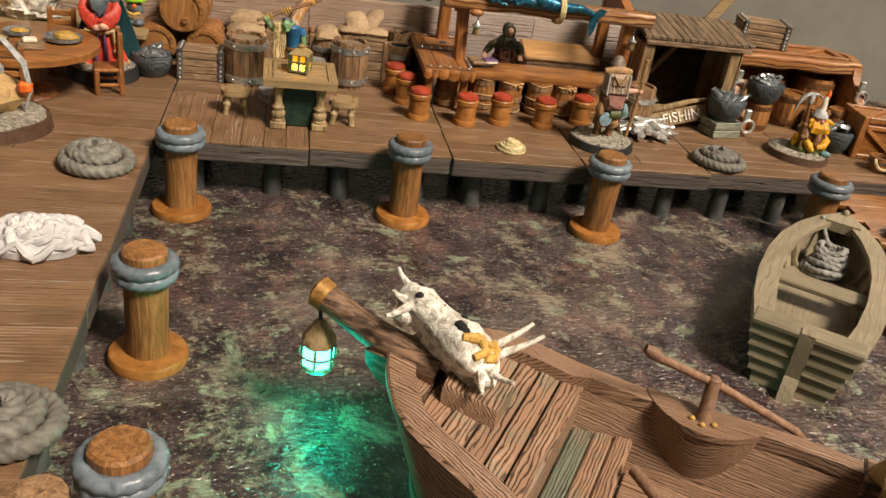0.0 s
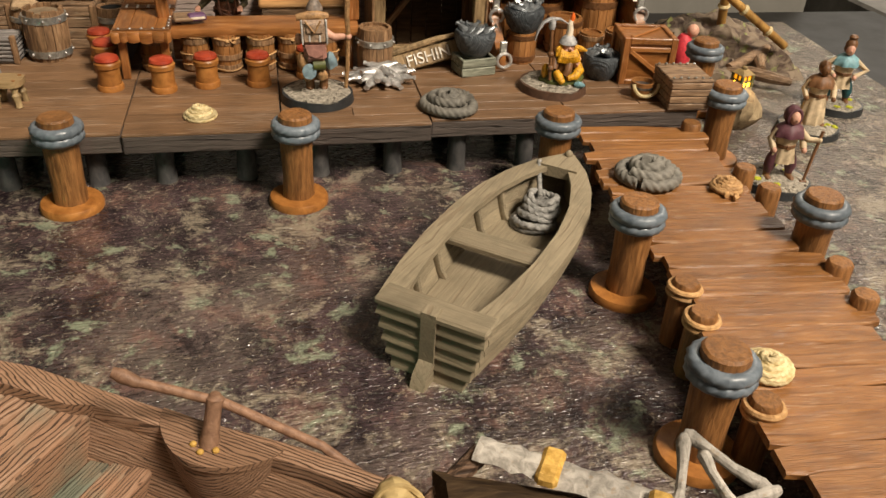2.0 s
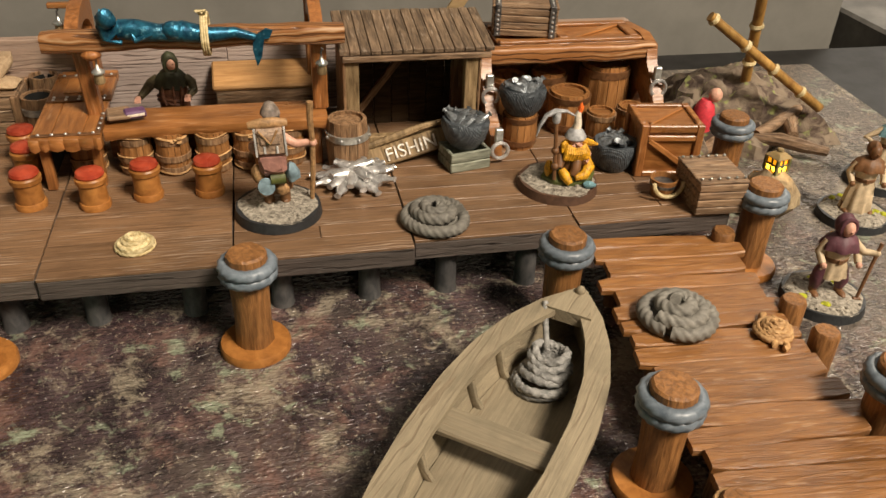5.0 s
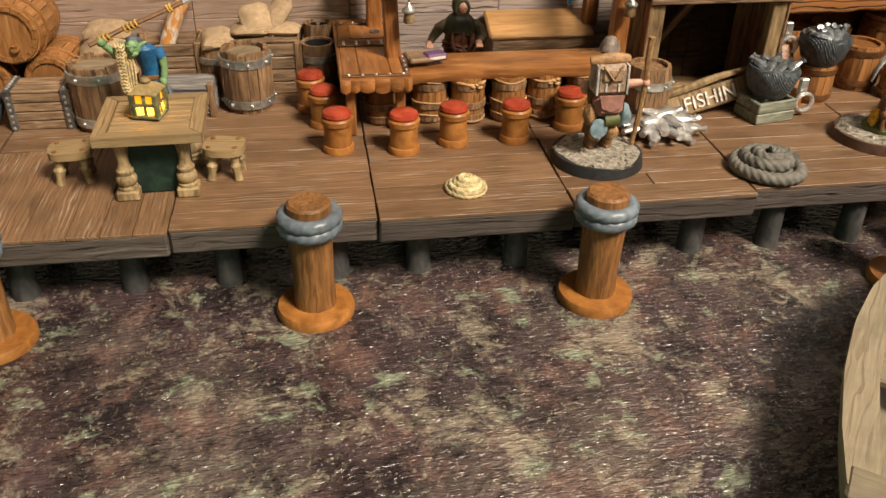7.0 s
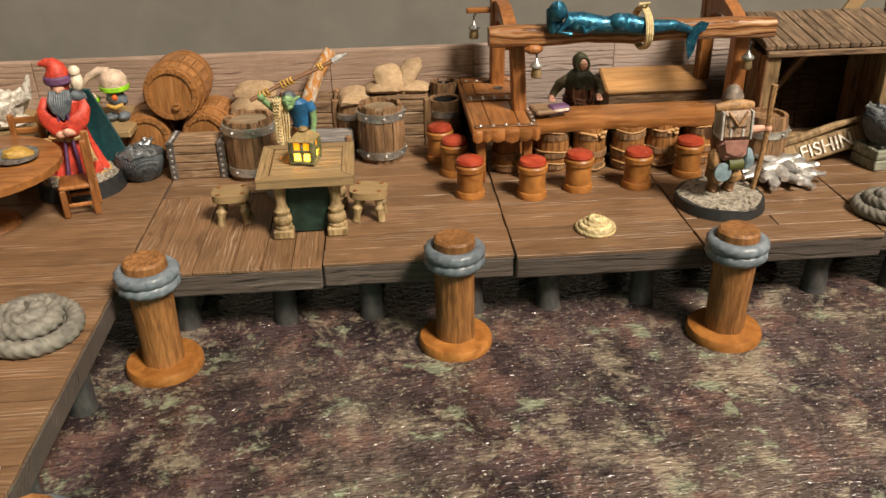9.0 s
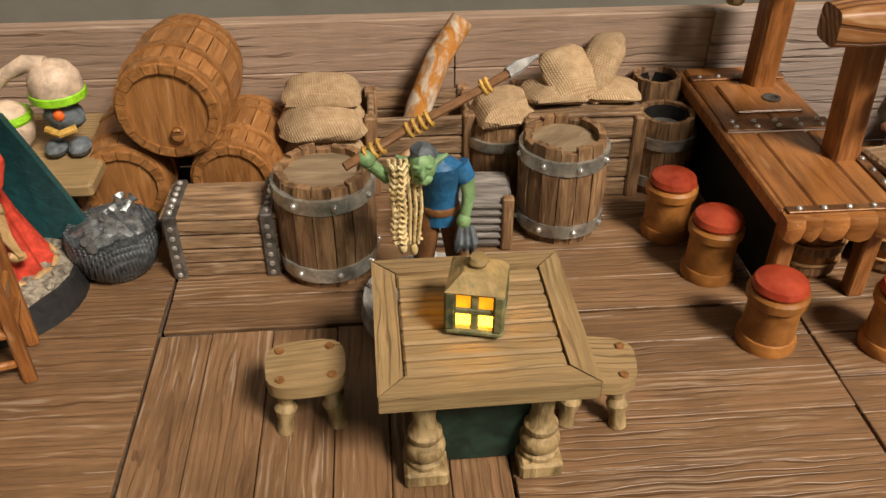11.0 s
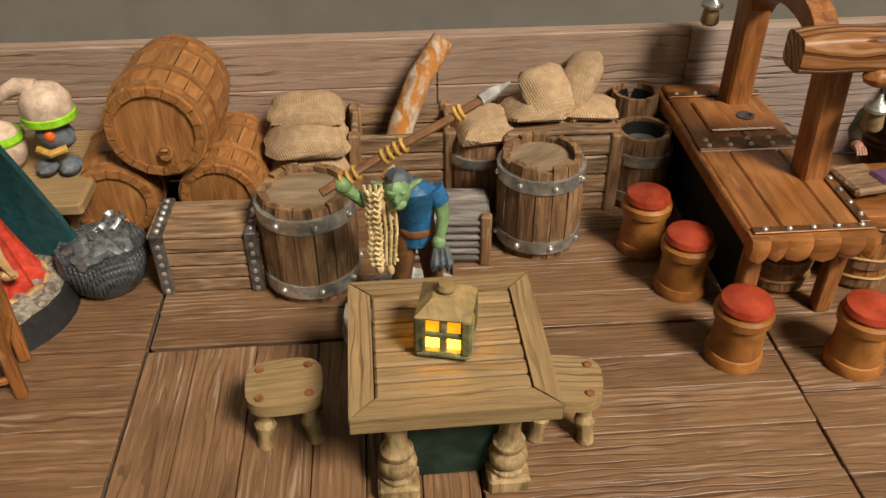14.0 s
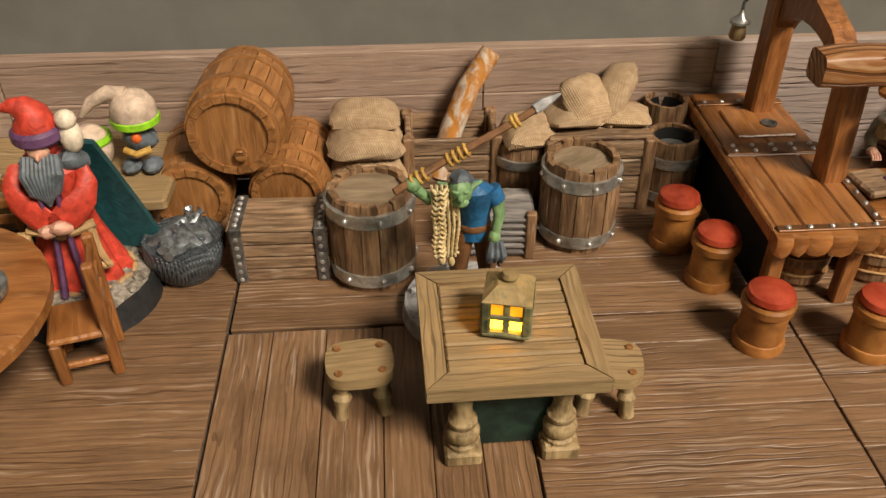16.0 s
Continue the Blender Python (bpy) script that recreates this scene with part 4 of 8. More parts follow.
def hanging_lantern(x, y, z):
    ob = thing("hanging_lantern", x, y, z, 0, "small brass-coloured hanging lantern with pointed cap", "lantern", "lanterns on the bar frame")
    part("cap", Build().lathe([(0.02, 0.62), (0.06, 0.5), (0.2, 0.38), (0.2, 0.33)], 12), M_STEEL, ob)
    part("body", Build().lathe([(0.14, 0.0), (0.17, 0.05), (0.13, 0.33)], 12), M_TANZ, ob)
    part("hook", Build().tube([(0, 0, 0.6), (0, 0, 0.75), (0.06, 0, 0.8), (0.0, 0, 0.86)], 0.03, 6), M_IRON, ob)
    return ob


hanging_lantern(5.0, 9.2, 5.65)
hanging_lantern(6.55, 5.85, 5.2)
hanging_lantern(13.2, 5.85, 5.2)

# light blue streaks paint metallic highlights onto the bronze
M_TEAL = mat("teal_bronze", (0.006, 0.040, 0.080), (0.026, 0.155, 0.245), (4, 4, 4), 0.32, 0.5, metal=0.6, streak=(0.20, 0.46, 0.58), amount=0.5)
me = Build()
me.tube([(7.3, 5.62, 6.72), (7.75, 5.6, 6.68), (8.4, 5.58, 6.6), (9.0, 5.58, 6.62), (9.7, 5.6, 6.5), (10.4, 5.66, 6.52), (10.95, 5.74, 6.35)], [0.24, 0.28, 0.22, 0.27, 0.2, 0.14, 0.1], 10)
me.ball((7.05, 5.58, 7.0), (0.25, 0.24, 0.27), rough=0.2)
me.ball((6.95, 5.7, 6.8), (0.24, 0.22, 0.42), rough=0.4)
me.ball((8.75, 5.5, 6.68), (0.32, 0.24, 0.24))
me.tube([(7.35, 5.5, 6.8), (7.05, 5.35, 6.5), (7.4, 5.35, 6.45)], [0.1, 0.08, 0.07], 7)
me.tube([(7.6, 5.5, 6.8), (7.75, 5.3, 6.5), (8.2, 5.4, 6.62)], [0.09, 0.07, 0.06], 7)
me.prism([(0, 0.05), (0.35, 0.25), (0.55, 0.2), (0.45, 0.0), (0.3, -0.02), (0.2, -0.5), (0.05, -0.75), (-0.05, -0.3)], -0.05, 0.05, Matrix.Translation((10.9, 5.75, 6.32)) @ Matrix.Rotation(math.pi / 2, 4, "X"))
grow = Matrix.Translation((7.1, 5.6, 6.7)) @ Matrix.Diagonal((1.06, 1.1, 1.16, 1.0)) @ Matrix.Translation((-7.05, -5.62, -6.52))
me.v = [tuple(grow @ Vector(p)) for p in me.v]
solo("mermaid_figurehead", me, M_TEAL, label="reclining teal metallic mermaid carving on the beam", category="carving")
tie = Build()
for k in range(3):
    tie.tube([(9.72 + 0.07 * k, 5.98 + 0.78 * math.cos(a), 6.58 + 0.60 * math.sin(a)) for a in [2 * math.pi * i / 20 for i in range(20)]], 0.05, 6, closed=True)
tie.tube([(9.75, 5.9, 7.16), (9.6, 5.75, 7.34), (9.86, 5.7, 7.36), (9.8, 5.85, 7.18)], 0.05, 6)
solo("rope_tie", tie, M_ROPEY, label="tan rope binding the mermaid to the beam", category="rope")

bench = thing("chest_bench", 11.4, 9.35, DECK, 0, "dark wooden bin with a slanted orange-brown lid", "bin")
part("body", Build().box(-1.7, 1.7, -0.6, 0.6, 0, 1.5), M_BROWNX, bench)
part("lid", Build().box(-1.8, 1.8, -0.7, 0.7, -0.1, 0.1, e=0.06), M_LID, bench, m=cm(0, 0, 1.75, 22, 0, 0))

# ---- shack ----
shack = thing("market_stall", 0, 0, DECK, 0, "grey-brown timber stall with planked sloping roof and dark inside", "stall")
for i in range(15):
    w = 5.1 / 15
    part("roof_board", Build().box(-w / 2 + 0.012, w / 2 - 0.012, -1.42, 1.42, -0.07, 0.07 + RNG.uniform(0, 0.03), e=0.02), M_ROOF, shack, m=cm(13.75 + (i + 0.5) * w, 7.28, 3.86, 9, 0, 0))
part("eave", Build().box(13.85, 18.75, 5.85, 6.03, 3.34, 3.54), M_BROWNX, shack)
for x in (14.15, 18.15):
    part("post", Build().box(-0.24, 0.24, -0.2, 0.2, 0, 3.3), M_TANDARK, shack, m=cm(x, 6.2, 0))
    part("post", Build().box(-0.2, 0.2, -0.2, 0.2, 0, 3.7), M_BROWN, shack, m=cm(x, 8.2, 0))
part("brace", Build().box(-0.12, 0.12, -0.1, 0.1, -1.5, 1.5), M_BROWN, shack, m=cm(15.3, 8.0, 1.7, 0, 38, 0))
part("sill", Build().box(14.3, 18.0, 5.85, 6.15, 0.35, 0.75), M_TANDARK, shack)
part("sill", Build().box(14.3, 18.0, 6.2, 6.5, 0.0, 0.3), M_BROWNX, shack)
for i in range(6):
    part("side_board", Build().box(13.86, 13.96, 5.95 + i * 0.42, 6.34 + i * 0.42, 0, 3.35), M_BROWN, shack)
    part("side_board", Build().box(18.35, 18.45, 5.95 + i * 0.42, 6.34 + i * 0.42, 0, 3.35), M_BROWN, shack)
for i in range(7):
    part("back_board", Build().box(13.9 + i * 0.645, 14.53 + i * 0.645, 8.5, 8.62, 0, 3.75), M_WRECK, shack)
solo("leaning_plank", Build().box(-0.25, 0.25, -0.07, 0.07, 0, 6.3, M=Matrix.Rotation(radians(34), 4, "Y")), M_TAN, 15.7, 9.6, DECK, 0, "tan plank leaning up behind the stall", "plank")

# ---- fishing sign ----
fs = thing("fishing_sign", 16.1, 5.35, 2.7, 6, "weathered plank sign with raised pale letters", "sign")
TILT_SIGN = pose(0, 0, 0, -28, -13, 0)
part("board", Build().box(-1.75, 1.75, -0.06, 0.06, -0.32, 0.36, e=0.05), M_TANDARK, fs, m=TILT_SIGN)
part("driftwood", Build().tube([(-1.7, 0, 0.45), (-0.6, -0.05, 0.5), (0.4, 0.0, 0.55), (1.8, 0, 0.5)], [0.1, 0.14, 0.12, 0.06], 8), M_TANDARK, fs, m=TILT_SIGN)
cur = bpy.data.curves.new("letters", "FONT")
cur.body, cur.size, cur.extrude, cur.align_x = "FISHIN", 0.0062, 0.0004, "CENTER"
tmp = bpy.data.objects.new("letters", cur)
scene.collection.objects.link(tmp)
letters = bpy.data.meshes.new_from_object(tmp.evaluated_get(bpy.context.evaluated_depsgraph_get()))
bpy.data.objects.remove(tmp)
letters.materials.clear()
letters.materials.append(M_BONE)
part("letters", letters, None, fs, "raised bone-white letters", TILT_SIGN @ cm(-0.1, -0.08, -0.2) @ pose(0, 0, 0, 90, 0, 0))

# ---- rack of barrels ----
rack = thing("barrel_rack", 0, 0, DECK, 0, "large orange-brown rack with curved sides, thick top beam and iron rings", "rack")
for x in (18.95, 25.15):
    prof = [(10.05, 0), (10.05, 3.0), (8.2, 3.2), (7.4, 3.0), (7.2, 2.4), (6.6, 1.9), (6.1, 1.2), (5.3, 0.7), (5.2, 0.0), (6.0, 0.0), (6.6, 0.6), (7.6, 1.2), (8.2, 0.0)]
    part("side", Build().prism([(y, z) for y, z in prof], -0.2, 0.2, Matrix.Translation((x, 0, 0)) @ Matrix(((0, 0, 1, 0), (1, 0, 0, 0), (0, 1, 0, 0), (0, 0, 0, 1)))), M_REDWOOD, rack)
    for y, z in ((6.75, 2.0), (5.15, 0.72)):
        ring = Build().tube([(0.28 * math.cos(a), -0.05, 0.28 * math.sin(a)) for a in [2 * math.pi * i / 18 for i in range(18)]], 0.07, 8, closed=True)
        part("ring", ring, M_SILVER, rack, "iron ring", m=cm(x, y - 0.3, z - 0.25))
        part("ring_plate", Build().box(-0.13, 0.13, -0.2, 0.0, -0.1, 0.45), M_STEEL, rack, m=cm(x, y, z))
part("top_beam", curvy(18.9, 25.3, 7.6, 2.75, 0.25, 0.3, 11), M_BEAM, rack)
part("back", Build().box(19.1, 25.0, 9.8, 10.0, 0, 3.0), M_REDWOODZ, rack)
part("lid", Build().box(19.6, 25.0, 7.9, 9.9, 2.85, 3.0), M_REDWOOD, rack)
for x0, x1, y0, y1 in ((19.6, 25.0, 7.9, 8.2), (19.6, 25.0, 9.6, 9.9), (21.9, 22.25, 8.2, 9.6), (24.6, 25.0, 8.2, 9.6)):
    part("batten", Build().box(x0, x1, y0, y1, 3.004, 3.12), M_REDWOOD, rack)
part("batten", Build().box(-1.4, 1.4, -0.14, 0.14, 3.004, 3.1), M_REDWOOD, rack, m=cm(23.4, 8.9, 0, 0, 0, 30))


def strapped_box(name, x, y, z, rz, sx, sy, sz, label, wood, category="chest", lid=True, straps=True, tilt=0):
    ob = thing(name, x, y, z, rz, label, category)
    n = max(3, round(sz / 0.26))
    for i in range(n):
        part("board", Build().box(-sx, sx, -sy, sy, i * sz / n + 0.01, (i + 1) * sz / n - 0.01, e=0.03), wood, ob)
    if lid:
        m_ = max(3, round(sy * 2 / 0.35))
        for i in range(m_):
            w = 2 * sy / m_
            part("lid_board", Build().box(-sx - 0.03, sx + 0.03, -w / 2 + 0.01, w / 2 - 0.01, 0, 0.1, e=0.03), wood, ob, m=cm(0, -sy + (i + 0.5) * w, sz))
    if straps:
        for s in (-1, 1):
            strap = part("strap", Build().box(s * sx * 0.84 - 0.11, s * sx * 0.84 + 0.11, -sy - 0.06, sy + 0.045, 0.0, sz + 0.14, e=0.02), M_IRON, ob, "riveted iron strap")
            r_ = Build()
            for i in range(6):
                r_.ball((s * sx * 0.84, -sy - 0.05, (i + 0.5) * sz / 6), (0.055, 0.04, 0.055), n=8)
                r_.ball((s * sx * 0.84, -sy + (i + 0.5) * sy / 3, sz + 0.15), (0.055, 0.055, 0.04), n=8)
            part("rivet", r_, M_SILVER, strap)
    return ob


strapped_box("iron_bound_chest", -4.2, 6.90, DECK, -1, 0.93, 0.55, 1.12, "brown wooden chest with two riveted iron straps", M_BROWNX)
strapped_box("iron_bound_box", 20.75, 9.0, DECK + 3.13, -14, 1.15, 0.7, 1.0, "grey-brown box with pale riveted straps on the rack", M_BROWNX, "box")
strapped_box("hinged_box", 24.9, 1.4, DECK, -3, 0.78, 0.92, 1.05, "tan wooden box with a riveted lid at the deck corner", M_BROWNX, "box", straps=False)
b = Build()
for i in range(6):
    b.ball((24.05 + i * 0.28, 1.0, 3.36), (0.05, 0.05, 0.04), n=8)
    b.ball((24.05 + i * 0.28, 2.5, 3.36), (0.05, 0.05, 0.04), n=8)
part("rivets", b, M_STEEL, bpy.data.objects["hinged_box"], m=cm(-24.75, -1.75, -DECK))
cr = thing("slatted_crate", 24.35, 4.0, DECK, -8, "orange-brown crate with diagonal braces", "crate")
part("body", Build().box(-0.95, 0.95, -0.85, 0.85, 0.0, 1.75), M_REDWOOD, cr)
for s in (-1, 1):
    for q in (-1, 1):
        part("corner_post", Build().box(s * 0.92 - 0.13, s * 0.92 + 0.13, q * 0.82 - 0.13, q * 0.82 + 0.13, 0, 1.86), M_REDWOODZ, cr)
    part("rail", Build().box(-0.8, 0.8, s * 0.85 - 0.1, s * 0.85 + 0.1, 1.6, 1.85), M_REDWOOD, cr)
    part("rail", Build().box(s * 0.95 - 0.1, s * 0.95 + 0.1, -0.7, 0.7, 1.6, 1.85), M_REDWOOD, cr)
    part("rail", Build().box(-0.8, 0.8, -0.95, -0.8, 0.0 if s < 0 else 1.3, 0.2 if s < 0 else 1.5), M_REDWOOD, cr)
part("brace", Build().box(-0.95, 0.95, -0.09, 0.09, 1.76, 1.85), M_REDWOOD, cr, m=cm(0, 0, 0, 0, 0, 42))
part("brace", Build().box(-0.9, 0.9, -0.08, 0.08, -0.09, 0.09), M_REDWOOD, cr, m=cm(0, -0.9, 0.8, 0, 35, 0))
gc = thing("green_crate", 17.75, 4.95, DECK, 12, "small grey-green wooden crate under a fish basket", "crate")
for s in (-1, 1):
    for k in range(2):
        part("slat", Build().box(-0.72, 0.72, s * 0.5 - 0.06, s * 0.5 + 0.06, k * 0.36, k * 0.36 + 0.33), M_GREENISH, gc)
        part("slat", Build().box(s * 0.66 - 0.06, s * 0.66 + 0.06, -0.44, 0.44, k * 0.36, k * 0.36 + 0.33), M_GREENISH, gc)
part("bottom", Build().box(-0.6, 0.6, -0.44, 0.44, 0.02, 0.1), M_GREENISH, gc)


def fish_basket(x, y, z, r, h, rz):
    ob = thing("fish_basket", x, y, z, rz, "dark blue-grey basket heaped with metallic fish", "basket", "baskets of fish")
    part("basket", Build().lathe([(r * 0.62, 0.0), (r * 0.85, h * 0.25), (r, h * 0.65), (r * 1.02, h * 0.9), (r * 0.95, h), (r * 0.8, h * 0.96), (0, h * 0.9)], 22, rough=0.06), M_NET, ob)
    for k in range(9):
        a = k * 2.4 + x
        q = 0.62 * r * math.sqrt(k / 9)
        d = Vector((math.cos(a * 1.7), math.sin(a * 1.7), 0.22 + 0.22 * (k % 3)))
        c0 = Vector((q * math.cos(a), q * math.sin(a), h * (1.06 - 0.12 * q / r)))
        pts = [c0 + d * s for s in (-0.45 * r, -0.15 * r, 0.2 * r, 0.42 * r, 0.52 * r)]
        part("fish", Build().tube([tuple(p) for p in pts], [0.06, 0.22 * r, 0.19 * r, 0.06, 0.15 * r], 8, flat=0.8), M_FISH, ob)
    return ob


fish_basket(17.75, 4.95, DECK + 0.73, 0.78, 0.95, 0)
fish_basket(20.0, 6.1, DECK + 1.26, 0.78, 0.95, 50)
fish_basket(22.7, 4.0, DECK, 0.75, 1.0, 100)
fish_basket(-6.08, 6.75, DECK, 0.78, 0.86, 160)

# ---- jetty ----
jet = thing("jetty", 0.04, 1.05, 0.13, -3.3, "low orange-brown plank jetty with ragged plank ends", "jetty", kind="structure")
for x in (21.2, 24.3):
    part("joist", Build().box(x - 0.2, x + 0.2, -22, 0.7, 1.0, 1.36), M_ORANGE, jet)
for y in (-0.5, -4, -8, -12, -16, -20):
    for x in (21.2, 24.3):
        part("pile", Build().lathe([(0.24, -0.13), (0.22, 1.1)], 12), M_BROWN, jet, m=cm(x, y, 0))
y = 0.72
while y > -22:
    w = RNG.uniform(0.5, 0.86)
    x0, x1 = 20.45 + RNG.uniform(-0.22, 0.22), 25.0 + RNG.uniform(-0.25, 0.25)
    if y > -1.2:
        x0 += 0.05
    n, rings = 12, []
    seed = RNG.uniform(0, 50)
    for i in range(n + 1):
        x = x0 + (x1 - x0) * i / n
        a = 0.09 * noise.noise((x * 0.7, seed, 0))
        zz = 0.045 * noise.noise((x * 0.5, seed, 7))
        e = 0.06 if i in (0, n) else 0.0
        rings.append([(x, y - w + 0.02 + a + e, 1.36), (x, y - w + 0.02 + a + e, 1.52 + zz), (x, y - w + 0.07 + a + e, 1.57 + zz), (x, y - 0.07 + a - e, 1.57 + zz), (x, y - 0.02 + a - e, 1.52 + zz), (x, y - 0.02 + a - e, 1.36)])
    ob = part("plank", Build().loft([[(p[0] - 22.7, p[1] - y, p[2]) for p in r] for r in rings[::-1]]), M_ORANGEX, jet, m=cm(22.7, y, RNG.uniform(-0.01, 0.01), RNG.uniform(3.0, 6.0), RNG.uniform(-0.4, 0.4), RNG.uniform(-1.4, 1.4)))
    y -= w
for x, y, rope in ((20.05, -9.75, 1), (19.9, -11.05, 1), (24.75, -9.4, 0), (24.5, -10.9, 0), (25.1, -5.1, 0), (25.0, -3.7, 0), (24.2, -14.6, 0), (24.8, -0.1, 0), (19.8, -14.2, 1)):
    st = thing("mooring_stake", x, y, 0, x * 40 + y * 70, "short orange wooden stake beside the jetty", "stake", "stakes along the jetty")
    part("stake", Build().lathe([(0.36, 0), (0.35, 1.0), (0.36, 1.88), (0.30, 1.97)], 12, rough=0.1), M_ORANGE, st)
    if rope:
        for z in (1.58, 1.75):
            part("rope", Build().tube([(0.40 * math.cos(a), 0.40 * math.sin(a), z + 0.03 * math.sin(a)) for a in [2 * math.pi * i / 20 for i in range(20)]], 0.08, 7, closed=True), M_TANROPE, st, "tan rope turns")


def strand(path, thick, lobes=5, lay=9.0, n=20, depth=0.17):
    """A laid rope along a path: lobes of yarn winding round it."""
    pts = [Vector(p) for p in path]
    rings, run = [], 0.0
    for i, p in enumerate(pts):
        d = (pts[min(i + 1, len(pts) - 1)] - pts[max(i - 1, 0)]).normalized()
        side = d.cross(Vector((0, 0, 1))).normalized()
        up = side.cross(d)
        if i:
            run += (p - pts[i - 1]).length
        ring = []
        for j in range(n):
            b_ = 2 * math.pi * j / n
            q = thick * (1 - depth + 2 * depth * abs(math.cos(0.5 * (lobes * b_ + 2 * math.pi * run * lobes / (lay * thick)))))
            ring.append(tuple(p + side * (q * math.cos(b_)) + up * (q * math.sin(b_))))
        rings.append(ring)
    return Build().loft(rings[::-1])


def rope_coil(x, y, z, r, thick, material, label, rz=0):
    """A rope wound flat from the outside in, with a loose turn thrown over it."""
    ob = thing("rope_coil", x, y, z, rz, label, "rope", "rope coils")

    def turn(r0, r1, a0, a1, z0, z1, name):
        n = int(abs(a1 - a0) * 18)
        path = []
        for i in range(n + 1):
            t_ = i / n
            a = a0 + (a1 - a0) * t_
            q = (r0 + (r1 - r0) * t_) * (1 + 0.035 * math.sin(2 * a + x) + 0.03 * noise.noise((math.cos(a) * 1.3, math.sin(a) * 1.3, y + r0)))
            path.append((q * math.cos(a), q * math.sin(a), thick * (z0 + (z1 - z0) * t_ + 0.12 * math.sin(1.5 * a + y))))
        part(name, strand(path, thick, 4, 4.6, 20, 0.12), material, ob)

    rounds = 2 * math.pi * (r - 1.7 * thick) / (1.8 * thick)
    turn(r - thick, r - 1.1 * thick, 0.6, 6.7, 1.0, 1.0, "lower_turn")
    turn(r - 1.8 * thick, 0.6 * thick, 0, rounds * 0.88, 1.9, 3.1, "upper_turn")
    part("bed", Build().lathe([(r - 1.4 * thick, 0.0), (r - 1.8 * thick, thick), (0, 1.6 * thick)], 24), material, ob)
    return ob


def stacked_coil(x, y, z, r, thick, material, label, rz=0, curls=False):
    """Small coil of rings stacked into a cone, its two ends curling out on the boards."""
    ob = thing("rope_coil", x, y, z, rz, label, "rope", "rope coils")
    for k, q in enumerate((1.0, 0.92, 0.80, 0.66, 0.5, 0.36)):
        c = (0.05 * math.sin(k * 2.1) * r, 0.05 * math.cos(k * 1.7) * r)
        ring = [(c[0] + (r * q - thick) * math.cos(a), c[1] + (r * q - thick) * math.sin(a), thick * (0.9 + 0.8 * k) + 0.15 * thick * math.sin(a + k)) for a in [2 * math.pi * i / 60 for i in range(62)]]
        part("turn", strand(ring, thick, 3, 6.0, 12), material, ob)
    if curls:
        for s in (-1, 1):
            part("rope_end", strand([(s * (r * 1.05 + 0.16 * math.cos(a)), s * (-0.25 * r + 0.16 * math.sin(a)), thick) for a in [0.3 * i for i in range(17)]], thick, 3, 6.0, 12), material, ob)
    return ob


GREYC = "thick grey twisted rope lying in a coil"
rope_coil(16.05, 1.35, DECK, 1.05, 0.17, M_ROPEG, GREYC)
rope_coil(-6.4, -2.4, DECK, 1.15, 0.19, M_ROPEG, GREYC, 70)
rope_coil(-5.7, -14.4, DECK, 1.08, 0.19, M_ROPEG, GREYC, 150)
rope_coil(21.55, -3.75, 1.71, 1.05, 0.19, M_ROPEG, GREYC, 200)
stacked_coil(7.5, 1.25, DECK, 0.56, 0.075, M_ROPEY, "small pale straw rope coil on the deck")
stacked_coil(20.5, -13.05, 1.71, 0.62, 0.08, M_ROPEY, "small pale straw rope coil on the jetty")
stacked_coil(23.85, -4.7, 1.71, 0.52, 0.075, M_TANROPE, "small tan rope coil on the jetty", 90, True)

# ---- rowing boat ----
AX = 52.0
rb = thing("rowing_boat", 13.35, -10.17, 0, AX, "grey-tan clinker rowing boat with a thwart and stern rudder", "boat")


def half(u, top=1.0):
    """Half width of the hull along its length, at the rim (top=1) and lower down."""
    w = np.interp(u, (0, 1.5, 3.2, 5.0, 6.5, 7.8, 8.8, 9.5), (1.42, 1.68, 1.84, 1.84, 1.66, 1.27, 0.75, 0.18))
    return float(w) * (0.62 + 0.38 * top ** 0.7)


def sheer(u):
    return 1.84 + 0.0035 * (u - 3.5) ** 2 * (1.6 if u > 3.5 else 1.0) + (0.0)


US = [i * 9.5 / 26 for i in range(27)]
for s in (-1, 1):
    for k in range(5):
        t0, t1 = k / 5, (k + 1) / 5
        rings = []
        for u in US:
            zz = sheer(u) - 0.08
            w0, w1 = half(u, t0) + (0.13 if k else 0.05), half(u, t1) - 0.03
            rings.append([(u, s * w0, zz * t0), (u, s * (w0 + 0.01), zz * (t0 + 0.07)), (u, s * w1, zz * t1), (u, s * (w1 - 0.14), zz * t1), (u, s * (w0 - 0.3), zz * t0)])
        part("strake", Build().loft(rings if s < 0 else rings[::-1]), M_BOATX, rb)
    rings = []
    for u in US:
        w, zz = half(u), sheer(u)
        i_ = max(0.02, w - 0.56)
        rings.append([(u, s * (w + 0.09), zz - 0.12), (u, s * (w + 0.09), zz + 0.07), (u, s * i_, zz + 0.07), (u, s * i_, zz - 0.1)])
    part("gunwale", Build().loft(rings if s < 0 else rings[::-1]), M_BOATX, rb)
    for u in (1.6, 3.0, 5.6, 6.9):
        part("rib", Build().tube([(u, s * (half(u) - 0.26), 1.85), (u, s * (half(u, 0.5) - 0.22), 0.95), (u, s * (half(u, 0.3) - 0.32), 0.6)], 0.13, 8, flat=0.7), M_BOATX, rb)
part("floor", Build().prism([(u, half(u, 0.3) - 0.15) for u in US] + [(u, -half(u, 0.3) + 0.15) for u in US[::-1]], 0.5, 0.72), M_BOATX, rb)
